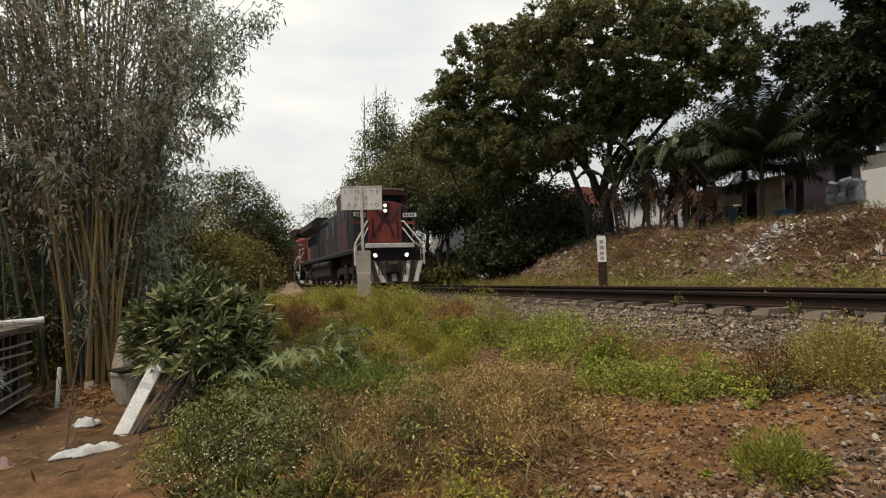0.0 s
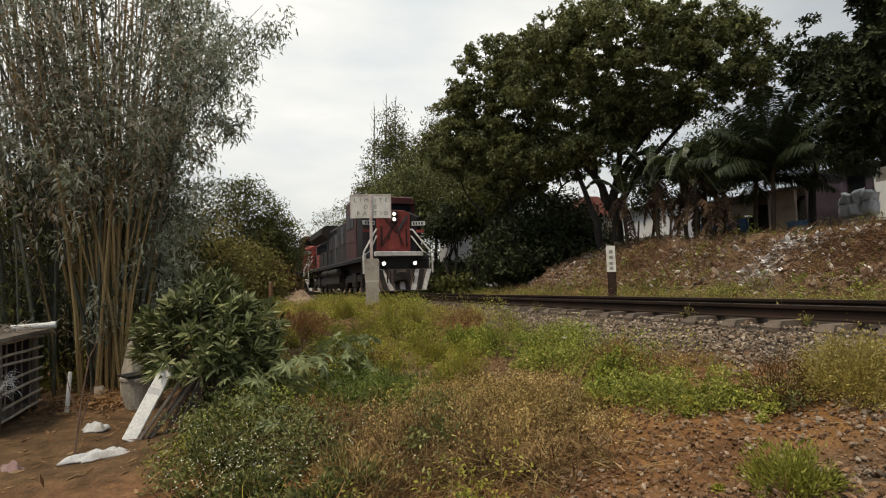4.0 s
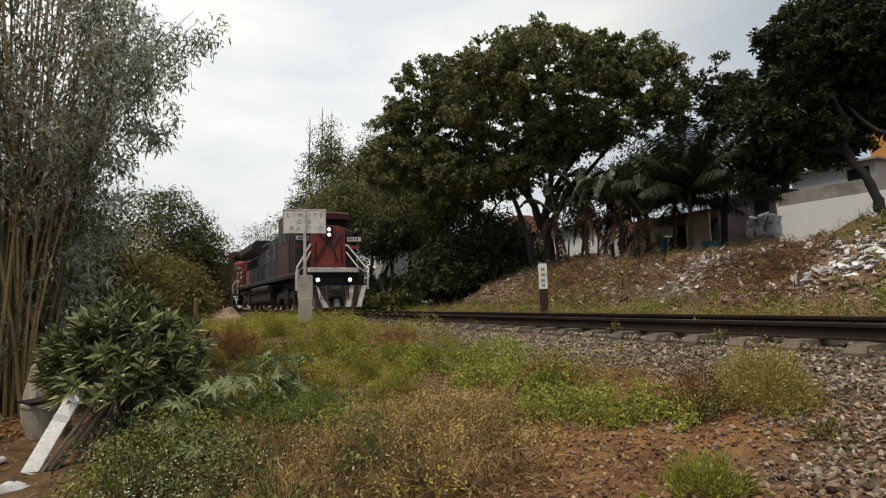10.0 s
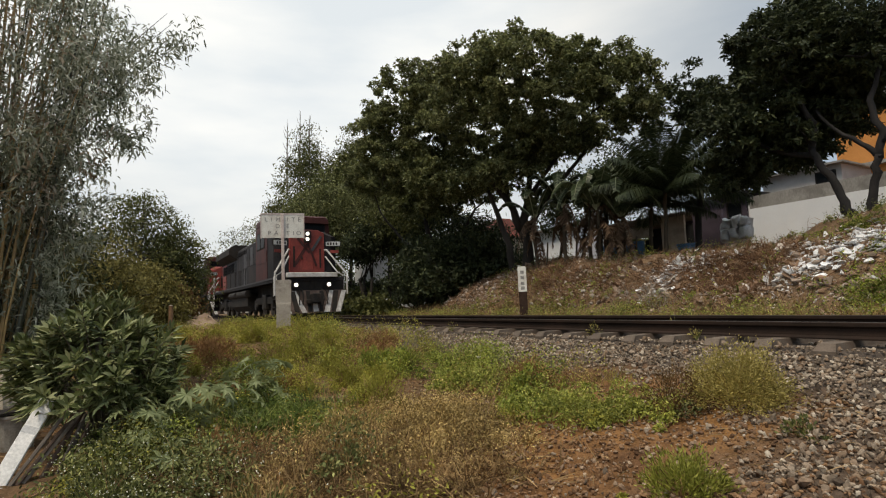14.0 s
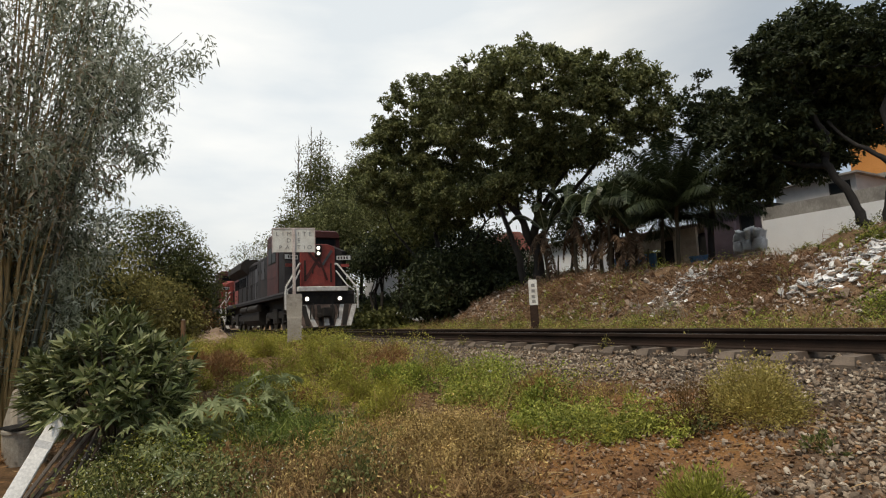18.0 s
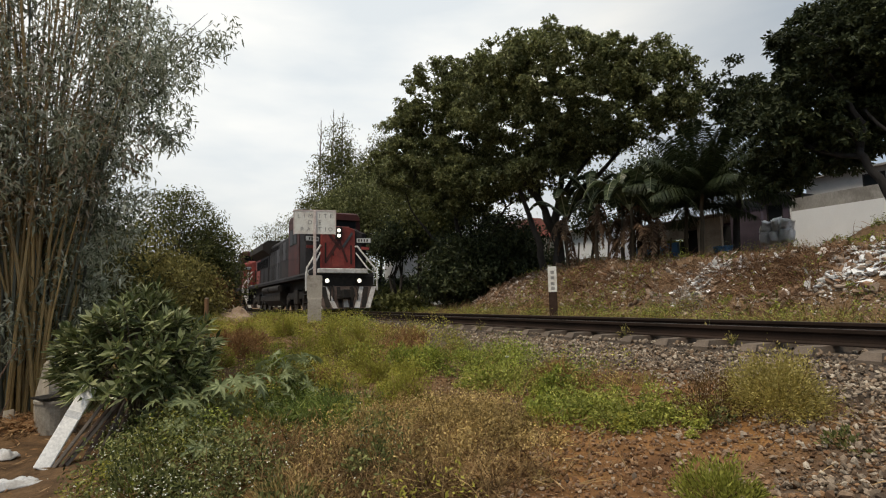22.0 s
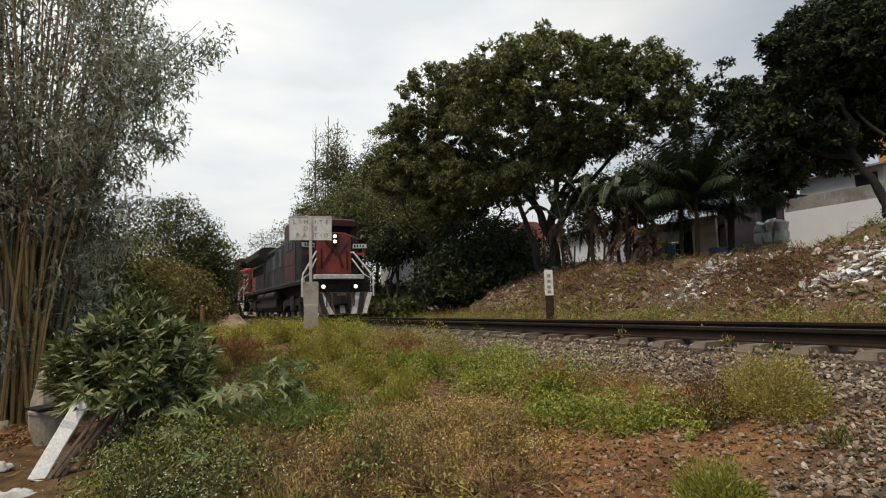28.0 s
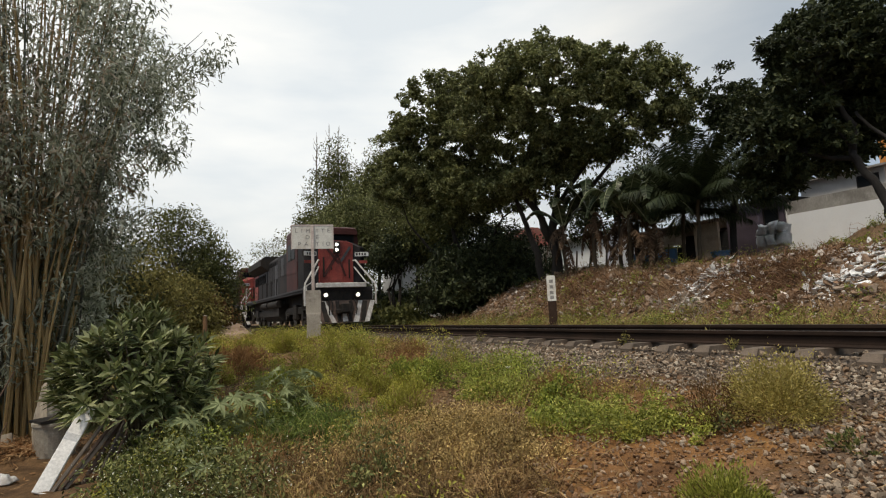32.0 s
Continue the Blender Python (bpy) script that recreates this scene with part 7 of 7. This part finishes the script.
# fallen bamboo leaves
n = 1500
x = np.concatenate([rng.normal(-8.1, 0.35, n), rng.uniform(-9, -4, 500)])
y = np.concatenate([rng.normal(-1.5, 0.3, n), rng.uniform(-2.8, -0.5, 500)])
D = unit(np.stack([rng.normal(size=len(x)), rng.normal(size=len(x)), rng.normal(0, 0.3, len(x))], 1))
z = ground_z(x, y) + np.where(np.arange(len(x)) < n, rng.uniform(0, 0.1, len(x)), 0.006)
M_FALLEN = leafy("fallen_leaves", [(0.16, 0.075, 0.03), (0.28, 0.15, 0.07), (0.36, 0.24, 0.13)], 0.8, 0.2)
stuff("fallen_leaves", leaf_quads(np.stack([x, y, z], 1), D, unit(rng.normal(size=D.shape) + np.array([0, 0, 2])), rng.uniform(0.05, 0.14, len(x)), rng.uniform(0.015, 0.03, len(x))), M_FALLEN, "orange-brown fallen bamboo leaves", "leaf litter")

# ---- banana plants and palm on the bank ----
M_BANANA = leafy("banana_leaf", [(0.022, 0.032, 0.014), (0.045, 0.06, 0.028), (0.10, 0.12, 0.065)], 0.35, 0.25, 0.25)
M_BANANA_DRY = leafy("dead_banana_leaf", [(0.06, 0.034, 0.02), (0.12, 0.07, 0.042), (0.26, 0.18, 0.115)], 0.8, 0.2)
M_MIDRIB = surface("pale_leaf_midrib", [(0.22, 0.24, 0.14), (0.34, 0.36, 0.22)], 4, 30, 0.5, bump=0.0)
M_BSTEM = surface("banana_stem", [(0.04, 0.029, 0.017), (0.09, 0.066, 0.04)], 3, 25, 0.8, bump=0.3, stretch=(2, 2, 0.4))
M_PALM = leafy("palm_leaflets", [(0.014, 0.022, 0.010), (0.03, 0.042, 0.017), (0.055, 0.065, 0.03)], 0.5, 0.2)


def banana_leaf(base, az, length, rise, drop, width, mat, parent, tatter=0.4):
    """An arching blade in torn strips on a midrib."""
    mid = []
    for i in range(25):
        s = i / 24
        r = length * s * (1 - 0.15 * s)
        mid.append(np.array([math.cos(az) * r, math.sin(az) * r, rise * math.sin(min(s * 1.6, 1.57)) - drop * s ** 2.4]) + np.array(base))
    V, F = [], []
    side = np.array([-math.sin(az), math.cos(az), 0])
    for sg in (-1, 1):
        wf, dr = 0.95, 0.3
        for i in range(2, 24):
            w = width * math.sin(math.pi * (i + 0.6) / 25.5) ** 0.6
            for h in (0, 0.5):
                torn = rng.random() < tatter * 0.5
                if torn:
                    wf, dr = rng.uniform(0.8, 1.0), rng.uniform(0.15, 0.2 + tatter)
                a, b = mid[i] * (1 - h) + mid[min(i + 1, 24)] * h, mid[i] * (0.5 - h) + mid[min(i + 1, 24)] * (0.5 + h)
                o = side * sg * w * wf + np.array([0, 0, -dr * w])
                n0 = len(V)
                V += [tuple(a), tuple(b), tuple(b + o), tuple(a + o * (0.93 if torn else 1.0) + (b - a) * (0.25 if torn else 0))]
                F.append((n0, n0 + 1, n0 + 2, n0 + 3))
    blade = link_mesh("leaf", V, F, mat, parent)
    V, F = tube_data([tuple(p + np.array([0, 0, 0.012])) for p in mid], [0.032 * (1 - 0.85 * i / 24) for i in range(25)], 5)
    link_mesh("midrib", V, F, M_MIDRIB if mat is M_BANANA else mat, blade, "pale midrib" if mat is M_BANANA else "")
    return blade


for bx, by, hs, nl, sd in ((-17.2, 14.9, 2.3, 5, 8), (-16.1, 15.5, 2.5, 7, 1), (-14.3, 15.5, 2.2, 9, 3), (-15.4, 16.2, 2.6, 7, 5), (-14.8, 16.6, 2.3, 6, 6), (-13.5, 15.9, 1.6, 6, 7)):
    bz = gz(bx, by)
    t = thing("banana_plant", bx, by, bz - 0.05, "banana plant with torn arching leaves and dead brown ones", "banana plant", "banana plants on the bank")
    rod((0, 0, 0), (rng.normal(0, 0.1), rng.normal(0, 0.1), hs), 0.09, 0.05, "stem", M_BSTEM, t, sides=9, n=4, jit=0.02)
    for i in range(nl):
        banana_leaf((0, 0, hs - 0.1), 6.283 * i / nl + rng.uniform(-0.3, 0.3), rng.uniform(1.6, 2.4), rng.uniform(1.3, 2.3), rng.uniform(0.8, 1.7), 0.30, M_BANANA, t)
    for i in range(9):
        banana_leaf((0, 0, hs - 0.1 - 0.12 * i), rng.uniform(0, 6.28), rng.uniform(0.35, 1.2), rng.uniform(0.1, 0.5), rng.uniform(0.7, 1.9), rng.uniform(0.1, 0.26), M_BANANA_DRY, t, 1.6)
    rod((0.35, 0.2, 0), (0.45, 0.25, hs * 0.5), 0.05, 0.03, "sucker", M_BSTEM, t, sides=8)


def palm(bx, by, trunk_h, n_fronds, flen, seed):
    t = thing("palm_tree", bx, by, gz(bx, by) - 0.05, "young coconut palm with long drooping dark fronds", "palm")
    rod((0, 0, -0.1), (0.15, 0.05, trunk_h), 0.075, 0.06, "trunk", M_BSTEM, t, sides=10, n=5, jit=0.02)
    for i in range(n_fronds):
        az = 2.399 * i
        el = 0.05 + 1.35 * (i / n_fronds) ** 0.8
        L = flen * rng.uniform(0.85, 1.1)
        mid = []
        for j in range(15):
            s = j / 14
            r = L * s * math.cos(el) * (1 - 0.1 * s)
            mid.append(np.array([0.15 + math.cos(az) * r, 0.05 + math.sin(az) * r, trunk_h + L * s * math.sin(el) - 0.30 * L * s ** 2.2]))
        V, F = tube_data([tuple(p) for p in mid], [0.025 * (1 - 0.85 * j / 14) for j in range(15)], 4)
        m2 = np.array(mid)
        ss = np.linspace(1.5, 13.9, 92)
        k0 = ss.astype(int)
        P = m2[k0] + (m2[np.minimum(k0 + 1, 14)] - m2[k0]) * (ss - k0)[:, None]
        T = unit(m2[np.minimum(k0 + 1, 14)] - m2[k0])
        S = unit(np.cross(T, np.array([0, 0, 1.0])))
        for sg in (-1, 1):
            D = unit(T * 0.75 + S * sg * 0.9 + np.array([0, 0, -0.45]) + rng.normal(0, 0.1, P.shape))
            ln = 0.72 * np.sin(np.pi * (ss / 15 * 0.85 + 0.12)) * rng.uniform(0.8, 1.1, len(ss))
            v, f = leaf_quads(P, D, unit(np.cross(D, T)), ln, np.full(len(ss), 0.032), 0.4, 0.35)
            F += [tuple(int(q) + len(V) for q in ff) for ff in f]
            V += [tuple(q) for q in v]
        link_mesh("frond", V, F, M_PALM, t)


palm(-12.0, 16.3, 2.3, 40, 3.4, 1)
palm(-13.4, 17.3, 2.1, 26, 3.0, 3)

# ---- houses behind the bank ----
M_WHITEWALL = surface("whitewashed_wall", [(0.70, 0.70, 0.71), (0.80, 0.80, 0.80)], 1.2, 30, 0.85, bump=0.05, dist=0.003, dirt=(0.6, 0.58, 0.56), dirt_amt=0.2)
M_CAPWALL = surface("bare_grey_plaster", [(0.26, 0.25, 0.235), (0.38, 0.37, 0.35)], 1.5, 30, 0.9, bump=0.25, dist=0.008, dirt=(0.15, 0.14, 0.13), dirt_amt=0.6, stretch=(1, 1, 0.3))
M_PURPLE = surface("dull_mauve_wall", [(0.055, 0.042, 0.06), (0.095, 0.075, 0.1)], 1.2, 30, 0.9, bump=0.15)
M_CREAM = surface("stained_cream_wall", [(0.42, 0.36, 0.28), (0.60, 0.53, 0.43)], 1.4, 30, 0.9, bump=0.15, dirt=(0.22, 0.17, 0.12), dirt_amt=0.6)
M_BLUE = surface("faded_blue_paint", [(0.05, 0.13, 0.26), (0.09, 0.21, 0.38)], 2, 30, 0.8, bump=0.1)
M_ORANGE = surface("orange_wall", [(0.52, 0.21, 0.05), (0.62, 0.27, 0.08)], 1.0, 30, 0.85, bump=0.1)
M_TIN = surface("corrugated_roof", [(0.2, 0.19, 0.18), (0.32, 0.31, 0.29)], 1.5, 30, 0.7, 0.1, bump=0.1, dirt=(0.22, 0.12, 0.07), dirt_amt=0.6)
M_REDROOF = surface("red_roof", [(0.12, 0.035, 0.025), (0.2, 0.06, 0.042)], 2, 30, 0.8)
# near-black: shade in and under the houses, put into the colour
M_HOUSESHADE = surface("house_shade", [(0.008, 0.008, 0.009), (0.02, 0.02, 0.02)], 2, 20, 0.9, bump=0.0)

M_CLEANWHITE = surface("clean_whitewash", [(0.75, 0.78, 0.82), (0.82, 0.845, 0.87)], 0.7, 50, 0.85, bump=0.04, dist=0.003, dirt=(0.62, 0.60, 0.58), dirt_amt=0.15, grain_amt=0.2)
wall = thing("boundary_wall", -6.0, 23.5, 1.4, "low white boundary wall with a bare grey upper course", "wall")
part("white_base", boxes((-6.85, 12.0, -0.09, 0.09, -0.6, 2.66)), M_CLEANWHITE, wall, "whitewashed lower part")
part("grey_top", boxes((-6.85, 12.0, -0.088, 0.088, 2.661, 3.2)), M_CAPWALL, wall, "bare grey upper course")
part("end_pier", boxes((-6.95, -6.85, -0.1, 0.1, -0.6, 3.22)), M_WHITEWALL, wall)

h1 = thing("house", -14.65, 23.4, 2.1, "dull mauve house with a dark window opening", "house")
part("wall", boxes((-1.3, 0.75, 0, 0.15, -0.6, 2.7), (1.45, 1.74, 0, 0.15, -0.6, 2.7), (0.75, 1.45, 0, 0.15, -0.6, 1.4), (0.75, 1.45, 0, 0.15, 2.4, 2.7)), M_PURPLE, h1)
part("gable_wall", boxes((-1.3, -1.15, 0.15, 4, -0.6, 2.7)), M_PURPLE, h1)
part("back_wall", boxes((-1.15, 1.7, 3.85, 4, -0.6, 2.7)), M_HOUSESHADE, h1)
win = part("window", boxes((0.75, 0.8, 0.02, 0.1, 1.4, 2.4), (1.4, 1.45, 0.02, 0.1, 1.4, 2.4), (0.8, 1.4, 0.02, 0.1, 1.4, 1.44), (0.8, 1.4, 0.02, 0.1, 2.36, 2.4)), M_BLACK, h1)
part("pane", boxes((0.8, 1.4, 0.05, 0.06, 1.44, 2.36)), M_GLASSDARK, win)
part("roof", boxes((-1.5, 1.9, -0.3, 4.2, 2.7, 2.8)), M_HOUSESHADE, h1)
wash = thing("stacked_sacks", -11.45, 19.9, 2.42, "stack of whitish filled sacks before the mauve house", "sacks")
M_CLEANSACK = surface("pale_woven_sack", [(0.7, 0.7, 0.71), (0.88, 0.88, 0.88)], 9, 60, 0.8, bump=0.5, dist=0.02, dirt=(0.3, 0.28, 0.26), dirt_amt=0.25)
for i, (sx, sz_, hw, hh, tl) in enumerate(((-0.42, 0.0, 0.19, 0.26, 0.05), (-0.05, 0.02, 0.2, 0.24, -0.1), (0.32, 0.0, 0.19, 0.27, 0.08), (-0.36, 0.44, 0.2, 0.22, 0.2), (0.02, 0.42, 0.17, 0.26, -0.12), (0.36, 0.46, 0.18, 0.2, 0.3))):
    bm = bmesh.new()
    bmesh.ops.create_icosphere(bm, subdivisions=3, radius=0.5)
    for v in bm.verts:
        w3 = 0.06 * noise.noise(Vector((v.co.x * 7 + i * 3.1, v.co.y * 7, v.co.z * 3))) - 0.05 * abs(noise.noise(Vector((v.co.x * 14, v.co.y * 9, v.co.z * 5 + i))))
        q = Vector((math.copysign(abs(v.co.x * 2) ** 0.25, v.co.x) * (hw + 2.4 * w3), v.co.y * 0.5 + w3, math.copysign(abs(v.co.z * 2) ** 0.25, v.co.z) * (hh + 2.4 * w3)))
        v.co = Matrix.Rotation(tl, 3, "Y") @ q + Vector((sx, 0.04 * math.sin(i * 5.0), sz_ + hh))
    part("sack", bm, M_CLEANSACK, wash, smooth=True)
h2 = thing("house", -15.6, 21.0, 1.6, "small cream shed with a blue painted base and tin roof", "house")
part("wall", boxes((0.0, 1.15, 0, 0.15, -0.3, 2.35)), M_CREAM, h2, "stained cream wall")
# bay and doorway are flat sheets coloured as the shade inside
part("opening", boxes((-1.15, 0.0, 0.3, 0.35, -0.3, 1.5)), M_HOUSESHADE, h2, "near-black sheet for the shade in the open bay")
part("blue_wall", boxes((-3.6, -1.15, 0.1, 0.25, -0.3, 1.5)), M_BLUE, h2, "faded blue wall")
part("door", boxes((1.2, 1.58, 0.05, 0.1, -0.3, 1.9)), M_HOUSESHADE, h2, "near-black sheet for the shade in the doorway")
part("side_wall", boxes((1.6, 2.9, 0.0, 0.15, -0.3, 2.3)), M_PURPLE, h2, "dull mauve side wall")
part("lintel", boxes((-3.3, -0.6, -0.1, 0.2, 1.62, 2.1)), M_CREAM, h2)
wave = [(-3.8 + 0.06 * k, 2.40 + 0.02 * math.sin(k * math.pi / 2)) for k in range(90)]
V = [(u, v, w) for v in (-0.7, 3.5) for u, w in wave] + [(u, v, w - 0.012) for v in (-0.7, 3.5) for u, w in wave]
F = []
for k in range(89):
    F += [(k, k + 1, 91 + k, 90 + k), (180 + k, 270 + k, 271 + k, 181 + k), (k, 180 + k, 181 + k, k + 1), (90 + k, 91 + k, 271 + k, 270 + k)]
link_mesh("roof", V, F, M_TIN, h2, "corrugated tin roof")
part("back_wall", boxes((-3.2, 1.8, 3.2, 3.35, -0.3, 2.38)), M_HOUSESHADE, h2)
barrel = thing("blue_tub", -12.35, 18.2, gz(-12.35, 18.2), "blue plastic tub on the bank", "tub")
bm = bmesh.new()
bmesh.ops.create_cone(bm, cap_ends=True, segments=24, radius1=0.36, radius2=0.44, depth=0.34, matrix=Matrix.Translation((0, 0, 0.17)))
part("body", bm, M_BLUE, barrel)
bm = bmesh.new()
disc(bm, (0, 0, 0.335), "z", 0.46, 0.04, 24)
part("rim", bm, M_BLUE, barrel)
h3 = thing("house", -26.6, 24.0, 2.0, "white house with a pale sloping roof among the trees", "house")
part("wall", boxes((-2.0, 2.6, 0, 0.2, -0.5, 3.0), (-2.0, -1.8, 0.2, 5, -0.5, 3.0), (2.4, 2.6, 0.2, 5, -0.5, 3.0)), M_CLEANWHITE, h3)
part("roof", skin([[(-2.3, -0.4, 2.9), (2.9, -0.4, 3.0), (2.9, 5.2, 3.9), (-2.3, 5.2, 3.8)], [(-2.3, -0.4, 3.02), (2.9, -0.4, 3.12), (2.9, 5.2, 4.02), (-2.3, 5.2, 3.92)]]), M_TIN, h3)
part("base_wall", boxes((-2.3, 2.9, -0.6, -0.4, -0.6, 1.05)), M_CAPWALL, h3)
h4 = thing("house", -10.2, 28.6, 2.8, "orange house with a concrete roof edge above the wall", "house")
part("wall", boxes((-1.25, 9, 0, 0.2, -1, 6.0), (-1.25, -1.05, 0.2, 6, -1, 6.0)), M_ORANGE, h4)
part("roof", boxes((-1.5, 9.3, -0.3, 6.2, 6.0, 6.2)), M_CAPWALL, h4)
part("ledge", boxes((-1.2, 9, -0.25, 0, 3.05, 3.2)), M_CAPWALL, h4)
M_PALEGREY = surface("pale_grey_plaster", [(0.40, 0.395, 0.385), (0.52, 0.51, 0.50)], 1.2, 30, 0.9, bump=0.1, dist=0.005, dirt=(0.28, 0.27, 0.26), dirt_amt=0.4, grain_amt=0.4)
h5 = thing("house", -12.4, 25.5, 2.7, "unpainted grey block building behind the white wall", "house")
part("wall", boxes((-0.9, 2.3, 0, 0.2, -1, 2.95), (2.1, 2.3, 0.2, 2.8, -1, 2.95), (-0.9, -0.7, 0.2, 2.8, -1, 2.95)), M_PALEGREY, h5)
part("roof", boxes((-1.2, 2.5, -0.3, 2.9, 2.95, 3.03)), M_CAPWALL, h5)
win = part("window", boxes((1.3, 2.1, -0.02, 0.02, 2.2, 2.75)), M_BLACK, h5)
part("pane", boxes((1.36, 2.04, -0.03, -0.022, 2.26, 2.69)), M_GLASSDARK, win)
h6 = thing("house", -47.5, 19.6, 0.4, "pale distant house seen between the trees", "house")
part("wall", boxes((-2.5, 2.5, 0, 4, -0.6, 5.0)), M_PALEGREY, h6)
part("roof", boxes((-2.8, 2.8, -0.3, 4.3, 5.0, 5.2)), M_TIN, h6)
h7 = thing("house", -33.5, 22.0, 0.9, "distant house with a red roof behind the trees", "house")
part("wall", boxes((-3, 3, 0, 4, -1, 4.2)), M_CREAM, h7)
part("roof", skin([[(-3.3, -0.3, 4.2), (3.3, -0.3, 4.2), (3.3, 4.3, 4.2), (-3.3, 4.3, 4.2)], [(-2.6, 1.6, 5.6), (2.6, 1.6, 5.6), (2.6, 2.4, 5.6), (-2.6, 2.4, 5.6)]]), M_REDROOF, h7)

# ---- small things along the line: post, earth mound, pale rubble at the foot of the slope ----
M_RUSTPOST = surface("brown_post_wood", [(0.14, 0.075, 0.04), (0.28, 0.16, 0.085)], 4, 40, 0.9, bump=0.4, dist=0.006, stretch=(1, 1, 0.2))
fp = thing("fence_post", -13.97, 0.92, gz(-13.97, 0.92), "short weathered brown wooden post in the weeds", "post")
top_h = 0.74 - gz(-13.97, 0.92)
rod((0, 0, -0.2), (0.02, 0.0, top_h), 0.055, 0.05, "post", M_RUSTPOST, fp, sides=8, n=4, jit=0.006)
part("sawn_top", boxes((-0.03, 0.06, -0.04, 0.04, top_h - 0.01, top_h + 0.015), bevel=0.01), M_STUMP, fp, "pale sawn top")
M_MOUND = surface("tan_earth", [(0.2, 0.13, 0.085), (0.42, 0.31, 0.23)], 2.5, 30, 0.95, spec=0.1, bump=0.6, dist=0.04)
mound = thing("earth_mound", -23.0, 2.5, gz(-23.0, 2.5), "low mound of bare reddish earth beside the locomotives", "earth mound")
base_z = gz(-23.0, 2.5)
rings = []
for q in (1.15, 1.0, 0.8, 0.6, 0.4, 0.2, 0.05):
    ring = []
    for i in range(28):
        a = 6.283 * i / 28
        u, v = math.cos(a) * 2.0 * q, math.sin(a) * 0.95 * q
        h = (0.56 - base_z) * max(0.0, 1 - q * q) * (0.7 + 0.6 * noise.noise(Vector((u * 1.6, v * 1.6, 3.0))))
        ring.append((u, v, max(h, 0) - (0.15 if q > 1 else 0)))
    rings.append(ring)
part("earth", skin(rings), M_MOUND, mound, smooth=True)
for i in range(24):
    a, q = rng.uniform(0, 6.28), math.sqrt(rng.random()) * 0.9
    u, v = math.cos(a) * 2.0 * q, math.sin(a) * 0.95 * q
    o = new("clod", stone_meshes[i % 6])
    o.parent = mound
    s = rng.uniform(0.08, 0.2)
    o.matrix_basis = Matrix.Translation((u, v, (0.56 - base_z) * (1 - q * q) * 0.9)) @ Matrix.Diagonal((s, s, s, 1))
toe = thing("rubble_heap", -20.9, 13.3, gz(-20.9, 13.3), "pale rubble scattered at the foot of the slope", "rubble")
P = rng.normal(0, 1, (320, 3)) * np.array([0.8, 0.5, 0.0])
P[:, 2] = [gz(-20.9 + a, 13.3 + b) - gz(-20.9, 13.3) for a, b in P[:, :2]]
V, F = rock_field(P, rng.uniform(0.07, 0.26, 320), 0.05, 0.6, PLATES)
tagged(link_mesh("chip", V, F, M_RUBBLE, toe), kind="stuff")
chute = thing("rubble_heap", -9.9, 14.0, gz(-9.9, 14.0), "heaped grey and white rubble tipped down the slope", "rubble")
P = rng.normal(0, 1, (900, 3)) * np.array([0.42, 0.62, 0.0])
P[450:, 0] += 0.55
P[450:, 1] = 0.35 + 0.5 * P[450:, 1]
P[:, 2] = [gz(-9.9 + a, 14.0 + b) - gz(-9.9, 14.0) + 0.26 * math.exp(-(a / 0.45) ** 2 - (b / 0.6) ** 2) * rng.random() for a, b in P[:, :2]]
cs = rng.uniform(0.05, 0.2, 900)
order = rng.permutation(900)
P = P[order]
V, F = rock_field(P[:380], cs[:380], 0.05, 0.7, PLATES)
tagged(link_mesh("chip", V, F, M_RUBBLE, chute), kind="stuff")
V, F = rock_field(P[380:], cs[380:] * 1.1, 0.0, 0.6, PLATES)
tagged(link_mesh("white_chip", V, F, M_WHITE_RUBBLE, chute), kind="stuff")
